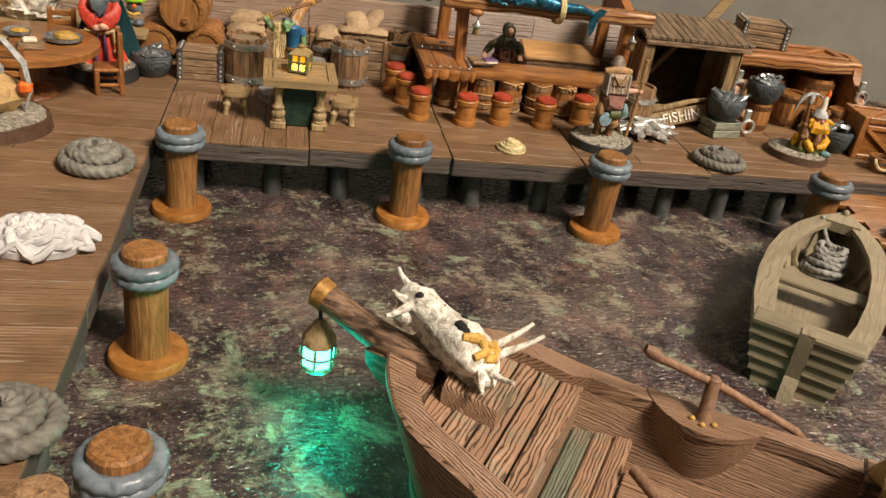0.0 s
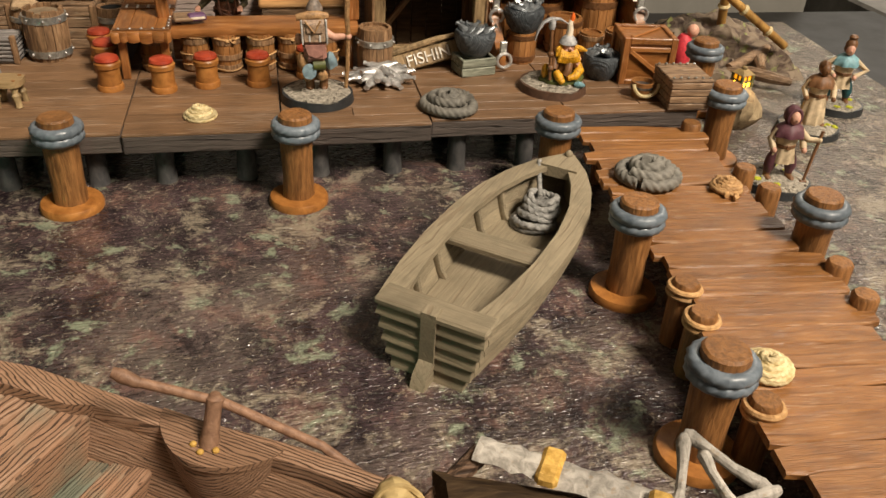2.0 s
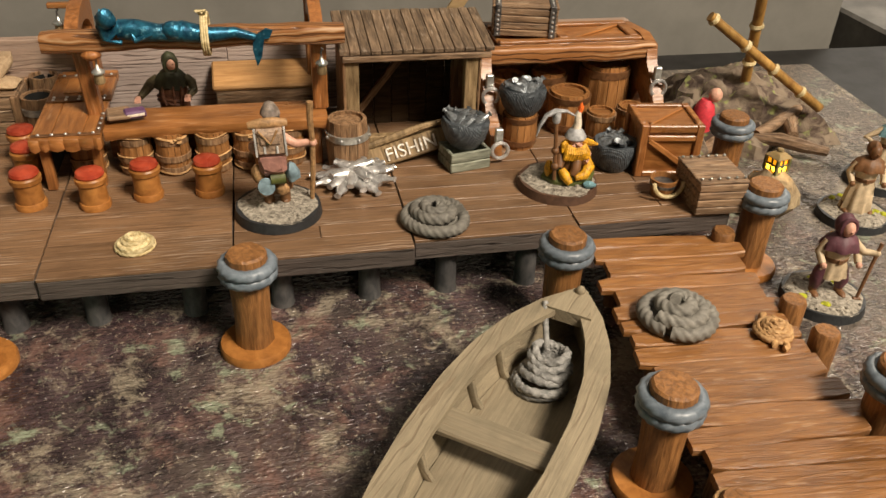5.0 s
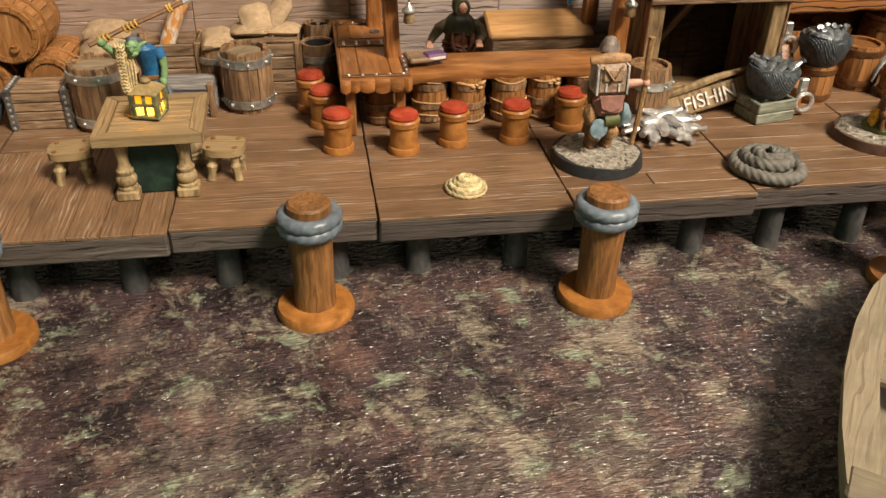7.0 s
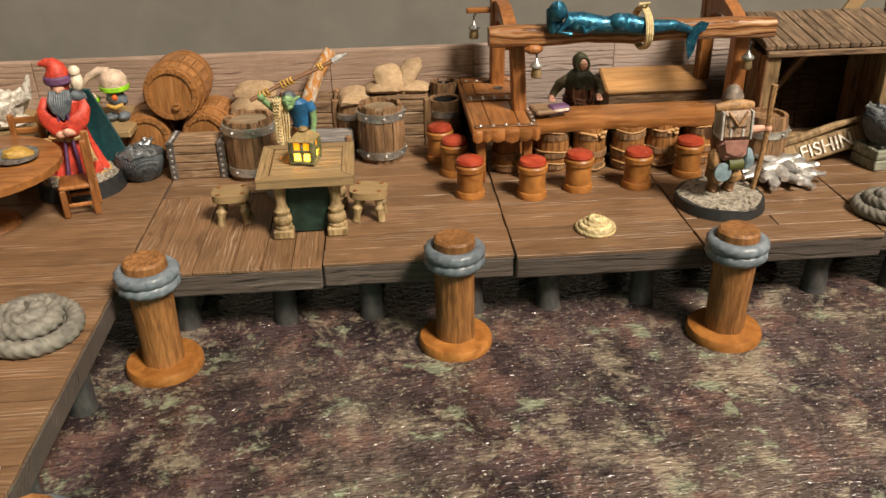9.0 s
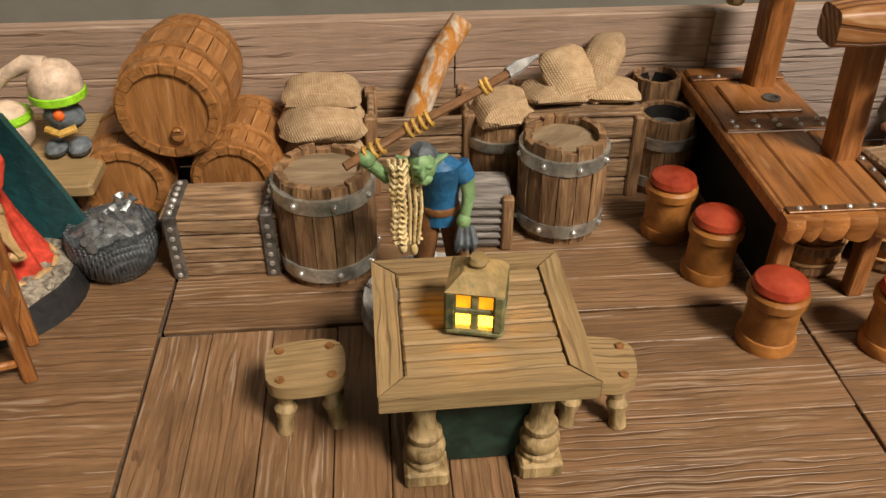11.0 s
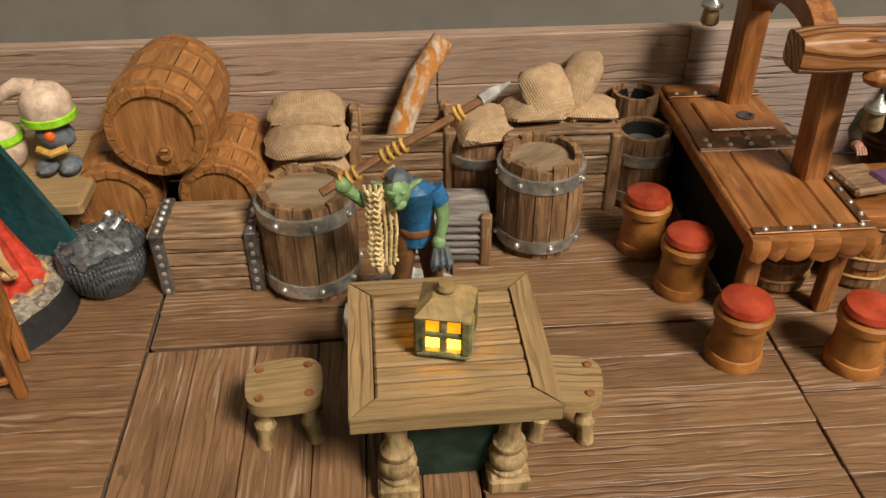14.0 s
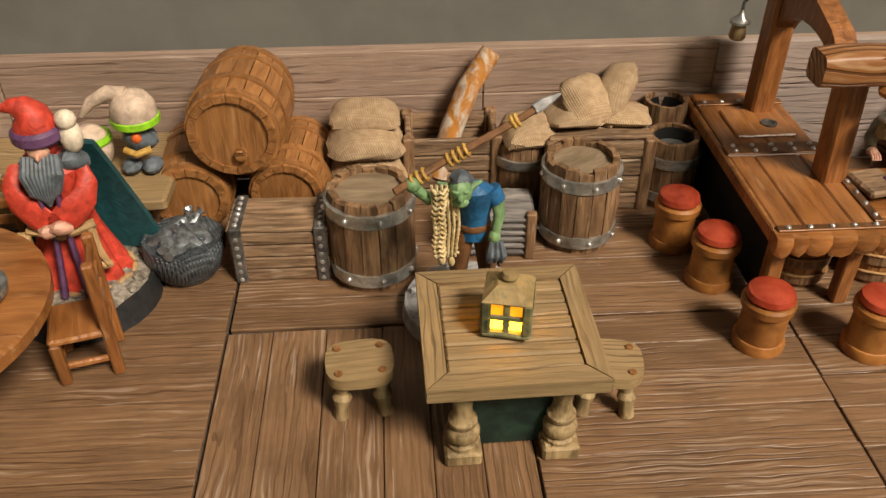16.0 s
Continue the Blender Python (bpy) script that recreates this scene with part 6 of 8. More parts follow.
for s, (x0, y0, z0, x1, y1, z1, r) in enumerate(((28.65, 9.9, 5.3, 33.9, 8.8, 1.6, 0.2), (31.9, 11.4, 0.8, 30.6, 9.8, 7.6, 0.22), (31.2, 8.7, 0.6, 33.6, 9.7, 1.2, 0.25))):
    pl = thing("bamboo_pole", x0, y0, z0, 0, "ochre bamboo pole lashed with pale cord" if s < 2 else "brown fallen timber on the mound", "pole")
    part("pole", Build().tube([((x1 - x0) * t_, (y1 - y0) * t_, (z1 - z0) * t_) for t_ in (0, 0.3, 0.7, 1)], r, 10), M_BAMBOO if s < 2 else M_BROWNX, pl)
    if s < 2:
        for t_ in (0.02, 0.3, 0.55, 0.8):
            part("lashing", Build().tube([((x1 - x0) * (t_ + d_), (y1 - y0) * (t_ + d_), (z1 - z0) * (t_ + d_)) for d_ in (0, 0.015, 0.03)], [r * 1.15, r * 1.4, r * 1.15], 10), M_ROPEY, pl)
for k, (x, y, ang) in enumerate(((29.75, 8.65, 20), (32.2, 7.8, -35), (33.2, 9.3, 60))):
    solo("driftwood_log", Build().tube([(-1.4, 0, 0.25), (-0.4, 0.15, 0.35), (0.6, -0.05, 0.35), (1.5, 0.1, 0.25)], [0.22, 0.3, 0.28, 0.18], 9), M_BROWNX, x, y, 0.25 * k, ang, "brown driftwood log at the mound's foot", "log", "driftwood by the mound")

# ---- sacks, crates and small goods by the wall ----
def sack(x, y, z, sx, sy, sz, rz, tilt=0):
    b, n, h = Build(), 18, 10
    vs, fs = [], []
    for j in range(h + 1):
        th = math.pi * j / h
        for i in range(n):
            ph = 2 * math.pi * i / n
            c, s = math.cos(ph), math.sin(ph)
            q = abs(math.sin(th)) ** 0.55
            px, py = math.copysign(abs(c) ** 0.55, c) * q, math.copysign(abs(s) ** 0.55, s) * q
            pz = -math.cos(th) * (1 - 0.55 * max(abs(px), abs(py)) ** 4)
            k = 1 + 0.16 * noise.noise((px * 1.8 + x, py * 1.8 + y, pz * 2)) + 0.05 * noise.noise((px * 5 + x, py * 5, pz * 4 + y))
            vs.append((sx * px * k, sy * py * k, sz * (1 + pz * k - 0.22 * px * px)))
    for j in range(h):
        for i in range(n):
            k = (i + 1) % n
            fs.append([j * n + i, j * n + k, (j + 1) * n + k, (j + 1) * n + i])
    b.add(vs, fs)
    ob = new("sack", b.mesh("sack", M_SACK))
    ob.matrix_world = cm(x, y, z, tilt, 0, rz)
    return tagged(ob, "plump tan sackcloth sack lying in a stack", "sack", "stacked sacks")


for x, y, z, sx, sy, sz, rz, tl in ((-2.55, 8.95, DECK, 0.84, 0.64, 0.34, 4, 0), (-2.52, 8.92, 2.84, 0.82, 0.62, 0.33, -4, 4), (-2.58, 8.95, 3.48, 0.80, 0.60, 0.29, 5, 6), (-2.55, 9.35, 3.96, 0.74, 0.46, 0.22, -3, 14),
                                    (0.83, 8.95, 3.58, 0.58, 0.54, 0.31, 8, 8), (1.80, 9.05, 3.94, 0.62, 0.52, 0.19, 6, -3), (2.90, 9.1, 3.94, 0.52, 0.48, 0.16, -6, 0), (2.02, 9.25, 4.26, 0.54, 0.56, 0.23, 22, 36), (2.72, 9.48, 4.22, 0.40, 0.78, 0.24, -36, 36)):
    sack(x, y, z, sx, sy, sz, rz, tl)


def open_crate(name, x, y, sx, sy, sz, rz, label, closed=False):
    ob = thing(name, x, y, DECK, rz, label, "crate")
    n = max(3, round(sz / 0.42))
    for s in (-1, 1):
        for i in range(n):
            z0, z1 = i * sz / n + 0.012, (i + 1) * sz / n - 0.012
            part("slat", Build().box(-sx, sx, s * sy - 0.06, s * sy + 0.06, z0, z1), M_BROWNX, ob)
            part("slat", Build().box(s * sx - 0.06, s * sx + 0.06, -sy + 0.07, sy - 0.07, z0, z1), M_BROWNX, ob)
        for q in (-1, 1):
            part("corner_post", Build().box(s * sx - 0.12, s * sx + 0.12, q * sy - 0.12, q * sy + 0.12, 0, sz + 0.05), M_BROWN, ob)
    part("bottom", Build().box(-sx, sx, -sy + 0.07, sy - 0.07, 0.02, 0.12), M_BROWNX, ob)
    if closed:
        for i in range(4):
            w = 2 * sy / 4
            part("lid_board", Build().box(-sx - 0.05, sx + 0.05, -w / 2 + 0.01, w / 2 - 0.01, 0, 0.1), M_BROWNX, ob, m=cm(0, -sy + (i + 0.5) * w, sz))
    return ob


open_crate("open_crate", -0.76, 9.45, 0.92, 0.6, 1.62, 0, "open brown slatted crate holding a tall roll")
open_crate("closed_crate", 2.27, 9.2, 1.03, 0.8, 1.68, 0, "brown slatted crate with sacks on its lid", True)
gr = thing("shuttered_crate", -0.05, 7.35, DECK, -4, "grey ribbed crate with brown corner posts", "crate")
part("body", Build().box(-0.75, 0.75, -0.5, 0.5, 0, 1.0), M_GREYBOX, gr)
for i in range(6):
    part("rib", Build().box(-0.72, 0.72, -0.56, -0.48, 0.08 + i * 0.155, 0.18 + i * 0.155), M_GREYBOX, gr)
    part("rib", Build().box(0.72, 0.80, -0.46, 0.46, 0.08 + i * 0.155, 0.18 + i * 0.155), M_GREYBOX, gr)
for s in (-1, 1):
    part("corner_post", Build().box(s * 0.72 - 0.1, s * 0.72 + 0.1, -0.6, -0.42, 0, 1.08), M_BROWN, gr)
roll = Build().tube([(-1.05, 8.95, 2.8), (-0.75, 9.2, 3.81), (-0.38, 9.45, 4.65), (0.10, 9.72, 5.3)], [0.24, 0.25, 0.24, 0.22], 12)
solo("birch_roll", roll, M_BIRCH, label="pale and orange peeling log standing in a crate", category="log")

# ---- lanterns ----
M_YELLOWGLOW = glow("lantern_glow", (1.0, 0.36, 0.01), 1.4)
M_FLAMEGLOW = glow("lantern_flame_glow", (1.0, 0.46, 0.02), 15.0)


def lantern(x, y, z, rz, k, label):
    ob = thing("lantern", x, y, z, rz, label, "lantern")
    part("pane_core", Build().box(-0.34 * k, 0.34 * k, -0.34 * k, 0.34 * k, 0.42 * k, 0.78 * k), M_YELLOWGLOW, ob, "warm glowing panes")
    part("pane_core", Build().box(-0.34 * k, 0.34 * k, -0.34 * k, 0.34 * k, 0.1 * k, 0.42 * k), M_FLAMEGLOW, ob, "bright glowing lower panes")
    part("base", Build().box(-0.46 * k, 0.46 * k, -0.46 * k, 0.46 * k, 0, 0.12 * k), M_VERDI, ob)
    for sx in (-1, 1):
        for sy in (-1, 1):
            part("bar", Build().box(sx * 0.38 * k - 0.09 * k, sx * 0.38 * k + 0.09 * k, sy * 0.38 * k - 0.09 * k, sy * 0.38 * k + 0.09 * k, 0.1 * k, 0.85 * k), M_VERDI, ob)
        part("muntin", Build().box(sx * 0.37 * k - 0.03 * k, sx * 0.37 * k + 0.03 * k, -0.065 * k, 0.065 * k, 0.1 * k, 0.82 * k), M_VERDI, ob)
        part("muntin", Build().box(-0.065 * k, 0.065 * k, sx * 0.37 * k - 0.03 * k, sx * 0.37 * k + 0.03 * k, 0.1 * k, 0.82 * k), M_VERDI, ob)
        part("muntin", Build().box(sx * 0.385 * k - 0.03 * k, sx * 0.385 * k + 0.03 * k, -0.36 * k, 0.36 * k, 0.39 * k, 0.52 * k), M_VERDI, ob)
        part("muntin", Build().box(-0.36 * k, 0.36 * k, sx * 0.385 * k - 0.03 * k, sx * 0.385 * k + 0.03 * k, 0.39 * k, 0.52 * k), M_VERDI, ob)
    part("roof", Build().loft([[(s * k * cx, s * k * cy, zz * k) for cx, cy in ((-1, -1), (1, -1), (1, 1), (-1, 1))] for s, zz in ((0.44, 0.80), (0.46, 0.84), (0.24, 1.04), (0.18, 1.08))]), M_OCHRE, ob, "worn ochre roof")
    part("finial", Build().lathe([(0.14 * k, 1.1 * k), (0.17 * k, 1.16 * k), (0.13 * k, 1.24 * k), (0.0, 1.25 * k)], 12), M_OCHRE, ob)
    return ob


lantern(-0.40, 2.75, 4.04, -13, 0.78, "square verdigris table lantern lit from inside")
lantern(28.85, 3.75, 1.68, 15, 0.72, "small brass lantern lit yellow on the rock")
lamp("rock_lantern_lamp", "POINT", 0.001, (1.0, 0.55, 0.08), cm(29.3, 3.0, 2.1), 0.002)

# ---- figurines, each one plain mesh ----
FIG_GROUP = "painted figurines"


def fig_base(b, r, slot_rim, slot_top, h=0.3):
    b.m = slot_rim
    b.lathe([(r, 0), (r * 0.96, h), (r * 0.9, h)], 32)
    b.m = slot_top
    b.lathe([(r * 0.93, h - 0.02), (r * 0.8, h + 0.06), (r * 0.4, h + 0.09), (0, h + 0.1)], 24, rough=0.12)
    for i in range(36):
        a, q = RNG.uniform(0, 6.28), r * 0.85 * math.sqrt(RNG.random())
        s = RNG.uniform(0.04, 0.11)
        b.ball((q * math.cos(a), q * math.sin(a), h + 0.06), (s, s, s * 0.8), n=6, rough=0.4, seed=i)


def flat_mat(name, c, k=0.25, rough=0.5, scale=5):
    return mat(name, tuple(v * (1 - k) for v in c), tuple(min(1, v * (1 + k)) for v in c), (scale, scale, scale), rough, 0.4, coarse=0.2, rnd=0.02)


F_RIM, F_GRIT = flat_mat("dark_base_rim", (0.022, 0.024, 0.026)), mat("base_grit", (0.10, 0.085, 0.065), (0.42, 0.38, 0.31), (8, 8, 8), 0.85, 0.9)
F_BROWN, F_TANC, F_PINK, F_GREY = flat_mat("brown_paint", (0.16, 0.075, 0.03)), flat_mat("tan_paint", (0.45, 0.29, 0.13)), flat_mat("skin_paint", (0.60, 0.33, 0.235), 0.2), flat_mat("grey_paint", (0.33, 0.33, 0.33), 0.4)
F_MAUVE, F_BLUE, F_LGREEN, F_WHITE = flat_mat("mauve_paint", (0.30, 0.15, 0.12)), flat_mat("blue_paint", (0.018, 0.115, 0.27), 0.4), flat_mat("green_skin_paint", (0.165, 0.29, 0.135)), flat_mat("cream_paint", (0.66, 0.58, 0.46))
F_YELLOW, F_RED, F_PURPLE, F_TEALC = flat_mat("yellow_paint", (0.58, 0.29, 0.012), 0.45, 0.5, 9), flat_mat("red_paint", (0.50, 0.052, 0.030), 0.35), flat_mat("purple_paint", (0.12, 0.055, 0.13)), flat_mat("dark_teal_paint", (0.012, 0.065, 0.075))
F_SLATE, F_OLIVE, F_PLUM, F_SKY = flat_mat("slate_beard_paint", (0.10, 0.12, 0.14), 0.4), flat_mat("olive_paint", (0.075, 0.085, 0.02)), flat_mat("plum_paint", (0.095, 0.035, 0.045)), flat_mat("pale_blue_paint", (0.17, 0.33, 0.37))
F_DKGREEN, F_ORANGE, F_LIME, F_BRIM = flat_mat("dark_green_paint_hood", (0.036, 0.038, 0.018), 0.4), flat_mat("orange_paint", (0.75, 0.14, 0.02)), flat_mat("lime_paint", (0.25, 0.55, 0.02)), flat_mat("brown_base_rim", (0.085, 0.045, 0.028))


def figure(name, b, mats, x, y, z, rz, label):
    return solo(name, b, mats, x, y, z, rz, label, "figurine", FIG_GROUP)


# traveller seen from behind, with a heaped pack and staff
b = Build()
fig_base(b, 1.3, 0, 1)
b.m = 2
for s in (-1, 1):
    b.tube([(0.22 * s, 0.05, 0.35), (0.25 * s, 0.0, 0.65), (0.2 * s, 0, 1.1)], [0.15, 0.16, 0.2], 10)
    b.ball((0.24 * s, 0.1, 0.42), (0.16, 0.27, 0.12), n=10)
b.loft([[(w * (1 + 0.08 * math.cos(9 * a)) * math.cos(a), w * 0.8 * (1 + 0.08 * math.cos(9 * a)) * math.sin(a), z) for a in [2 * math.pi * i / 36 for i in range(36)]] for w, z in ((0.46, 0.78), (0.42, 1.1), (0.34, 1.35), (0.42, 1.9), (0.38, 2.25), (0.15, 2.4))])
b.m = 3
b.box(-0.4, 0.38, -0.72, -0.2, 1.45, 1.98, e=0.14)
b.prism([(-0.34, 2.02), (0.34, 2.02), (0.26, 1.72), (0.0, 1.62), (-0.26, 1.72)], 0.70, 0.77, Matrix(((1, 0, 0, 0), (0, 0, -1, 0), (0, 1, 0, 0), (0, 0, 0, 1))))
b.m = 4
b.box(-0.44, 0.44, -0.68, -0.1, 2.0, 2.74, e=0.1)
b.box(-0.3, 0.3, -0.74, -0.6, 2.34, 2.68, e=0.05)
b.m = 9
for x in (-0.41, 0.41):
    b.box(x - 0.03, x + 0.03, -0.70, -0.08, 2.02, 2.74, e=0.01)
    b.box(x * 0.42 - 0.03, x * 0.42 + 0.03, -0.71, -0.6, 2.1, 2.3, e=0.01)
b.m = 5
b.tube([(-0.56, -0.42, 2.78), (-0.2, -0.45, 2.83), (0.15, -0.44, 2.85), (0.5, -0.36, 2.80)], [0.1, 0.14, 0.14, 0.1], 12)
b.tube([(-0.3, -0.74, 2.75), (0.0, -0.78, 2.4), (0.22, -0.74, 2.75)], 0.035, 6)
b.ball((-0.46, -0.42, 1.45), (0.2, 0.2, 0.28), rough=0.2)
b.ball((-0.32, -0.5, 1.0), (0.18, 0.16, 0.2), rough=0.2)
b.ball((0.18, -0.46, 1.0), (0.2, 0.14, 0.2), rough=0.2)
b.m = 10
b.ball((0.08, 0.0, 2.86), (0.25, 0.26, 0.27), rough=0.2)
b.lathe([(0.29, 2.92), (0.24, 3.06), (0.14, 3.2), (0.0, 3.26)], 14, Matrix.Translation((0.08, 0.0, 0.0)))
b.m = 6
b.tube([(0.35, 0.1, 2.2), (0.7, 0.05, 2.02), (1.08, 0.0, 2.06)], [0.15, 0.12, 0.09], 10)
b.ball((1.18, 0, 2.06), (0.13, 0.14, 0.11))
b.ball((-0.52, 0.0, 2.0), (0.13, 0.14, 0.18))
b.m = 7
b.lathe([(0.0, 0.0), (0.24, 0.02), (0.24, 0.1), (0.0, 0.12)], 18, Matrix.Translation((-0.26, -0.58, 1.16)) @ Matrix.Rotation(math.pi / 2, 4, "X"))
b.ball((0.5, -0.36, 1.42), (0.22, 0.22, 0.3), rough=0.35)
b.m = 8
b.tube([(-0.12, -0.6, 1.34), (0.3, -0.56, 1.34)], 0.15, 10)
b.m = 5
b.tube([(1.02, 0.1, 0.35), (1.12, 0.04, 1.2), (1.18, -0.03, 2.2), (1.16, -0.05, 2.7), (1.2, -0.05, 3.2)], [0.07, 0.08, 0.08, 0.09, 0.10], 8)
b.v = [(x - 0.04 * max(0, z - 0.4), y, z if z < 0.4 else 0.4 + (z - 0.4) * 1.12) for x, y, z in b.v]
figure("traveller_figurine", b, [F_RIM, F_GRIT, F_BROWN, F_MAUVE, flat_mat("pack_leather_paint", (0.29, 0.20, 0.135), 0.45, 0.5, 8), flat_mat("leather_paint", (0.33, 0.19, 0.085), 0.4, 0.5, 8), F_PINK, flat_mat("slate_blue_paint", (0.19, 0.27, 0.31), 0.3), F_OLIVE, flat_mat("light_grey_paint", (0.42, 0.41, 0.39), 0.4), flat_mat("helmet_paint", (0.20, 0.16, 0.13), 0.45)], 11.5, 2.6, DECK, 0, "painted traveller figurine with a heaped pack and staff")

# yellow-bearded miner kneeling with a pick
b = Build()
fig_base(b, 1.3, 0, 1)
b.m = 2
b.loft([[(0.28 + w * (1 + 0.05 * math.cos(8 * a)) * math.cos(a), -0.1 + w * 0.72 * math.sin(a), z) for a in [2 * math.pi * i / 40 for i in range(40)]] for w, z in ((0.84, 0.36), (0.86, 0.5), (0.66, 0.74), (0.3, 0.9))])
b.m = 8
b.tube([(0.28, 0.0, 0.7), (0.28, -0.02, 1.1), (0.3, -0.05, 1.5)], [0.46, 0.44, 0.34], 14)
b.tube([(-0.05, -0.1, 1.4), (-0.15, -0.4, 1.1), (-0.2, -0.5, 0.95)], [0.17, 0.15, 0.12], 10)
b.tube([(0.4, -0.4, 1.2), (0.32, -0.6, 0.95), (0.22, -0.62, 0.75)], [0.15, 0.16, 0.12], 10)
b.m = 4
b.tube([(0.62, -0.05, 1.45), (0.8, -0.2, 1.2), (0.62, -0.45, 1.05)], [0.18, 0.15, 0.12], 10)
b.ball((0.34, -0.22, 1.74), (0.24, 0.24, 0.22))
b.ball((0.34, -0.45, 1.72), (0.07, 0.08, 0.06), n=8)
for s in (-1, 1):
    b.ball((0.34 + 0.1 * s, -0.42, 1.64), (0.08, 0.06, 0.05), n=8)
b.m = 3
for k in range(11):
    t_ = k / 10
    x0 = 0.08 + 0.52 * t_
    b.tube([(x0, -0.34 - 0.1 * math.sin(math.pi * t_), 1.66 - 0.1 * math.sin(math.pi * t_)), (x0 + 0.14 * (t_ - 0.5), -0.48 - 0.08 * math.sin(math.pi * t_), 1.42), (x0 + 0.3 * (t_ - 0.5), -0.52, 1.18 + 0.1 * abs(t_ - 0.5))], [0.07, 0.10, 0.05], 8)
b.tube([(0.1, -0.2, 1.72), (-0.06, -0.3, 1.62), (-0.1, -0.38, 1.4)], [0.1, 0.11, 0.05], 8)
b.tube([(0.58, -0.2, 1.72), (0.85, -0.2, 1.62), (1.1, -0.22, 1.55)], [0.1, 0.11, 0.04], 8)
b.tube([(0.75, -0.1, 1.0), (0.82, -0.42, 0.85), (0.6, -0.66, 0.72), (0.3, -0.7, 0.66)], [0.22, 0.2, 0.16, 0.1], 10)
b.tube([(-0.1, -0.45, 0.85), (0.0, -0.62, 0.7), (0.12, -0.78, 0.5)], [0.13, 0.17, 0.1], 10)
b.ball((-0.42, -0.2, 0.8), (0.16, 0.18, 0.3), rough=0.5)
b.m = 5
b.lathe([(0.34, 1.84), (0.33, 1.9), (0.25, 2.04), (0.13, 2.16)], 18, Matrix.Translation((0.34, -0.18, 0)))
b.tube([(-1.0, -0.34, 2.0), (-0.92, -0.32, 2.35), (-0.72, -0.28, 2.66), (-0.42, -0.26, 2.78), (-0.1, -0.26, 2.76), (0.22, -0.26, 2.58)], [0.03, 0.08, 0.10, 0.13, 0.09, 0.04], 8, flat=0.6)
b.lathe([(0.11, 2.4), (0.13, 2.5), (0.13, 2.75), (0.1, 2.82)], 10, Matrix.Translation((-0.38, -0.26, 0)))
b.m = 6
b.tube([(0.34, -0.18, 2.1), (0.36, -0.18, 2.35), (0.33, -0.18, 2.6), (0.38, -0.18, 2.72)], [0.15, 0.12, 0.1, 0.07], 10)
b.m = 7
b.tube([(0.37, -0.18, 2.68), (0.41, -0.18, 2.82), (0.40, -0.18, 2.98)], [0.08, 0.09, 0.02], 8)
b.m = 8
b.tube([(-0.32, -0.5, 0.55), (-0.35, -0.4, 1.5), (-0.38, -0.27, 2.5)], 0.065, 8)
b.ball((-0.33, -0.46, 1.0), (0.13, 0.14, 0.13))
b.ball((-0.35, -0.38, 1.5), (0.13, 0.14, 0.12))
b.m = 9
b.ball((0.75, -0.82, 0.46), (0.22, 0.15, 0.12), rough=0.4)
figure("miner_figurine", b, [F_BRIM, F_GRIT, F_OLIVE, F_YELLOW, F_PINK, F_GREY, F_WHITE, F_ORANGE, F_BROWN, F_SKY], 20.4, 2.95, DECK, 0, "painted kneeling miner figurine with yellow beard and pick")

# wizard in red
b = Build()
fig_base(b, 1.32, 0, 1, 0.5)
b.m = 2
b.loft([[(r * (1 + f_ * math.cos(11 * a)) * math.cos(a), r * 0.75 * (1 + f_ * math.cos(11 * a)) * math.sin(a) + 0.1, z) for a in [2 * math.pi * i / 66 for i in range(66)]] for r, z, f_ in ((0.86, 0.5, 0.13), (0.74, 0.9, 0.10), (0.56, 1.5, 0.06), (0.46, 2.0, 0.02), (0.54, 2.6, 0.0), (0.56, 2.85, 0.0), (0.34, 3.1, 0.0))])
for s in (-1, 1):
    b.loft([[(s * (0.5 + 0.16 * math.sin(math.pi * t_) - 0.42 * t_ * t_) + q * math.cos(a) * 0.8, -0.05 - 0.5 * t_, 2.85 - 0.75 * t_ + q * math.sin(a)) for a in [2 * math.pi * i / 14 for i in range(14)]] for t_, q in ((0, 0.18), (0.3, 0.21), (0.6, 0.25), (0.85, 0.29), (1.0, 0.24))])
b.ball((0, 0, 3.35), (0.28, 0.28, 0.32))
b.tube([(0.0, 0.02, 3.46), (0.0, 0.02, 3.66), (-0.03, 0.02, 3.86), (-0.12, 0.02, 3.98), (-0.27, 0.02, 4.03), (-0.46, 0.0, 4.0)], [0.36, 0.36, 0.30, 0.22, 0.13, 0.04], 16)
b.m = 3
for s in (-1, 1):
    b.tube([(0.16 * s, -0.42, 2.75), (0.13 * s, -0.44, 2.3), (0.10 * s, -0.40, 1.9), (0.15 * s, -0.52, 1.2), (0.2 * s, -0.66, 0.62)], [0.09, 0.10, 0.10, 0.11, 0.13], 8, flat=0.5)
b.lathe([(0.36, 3.40), (0.41, 3.46), (0.41, 3.60), (0.36, 3.66)], 16)
b.m = 4
for k in range(9):
    u = (k - 4) / 4
    b.tube([(0.24 * u, -0.24, 3.22), (0.26 * u, -0.46, 2.98), (0.17 * u, -0.52, 2.7), (0.06 * u, -0.50, 2.42 + 0.12 * abs(u))], [0.07, 0.10, 0.09, 0.03], 8)
b.ball((0.40, 0.0, 2.98), (0.28, 0.26, 0.2), rough=0.3)
b.m = 5
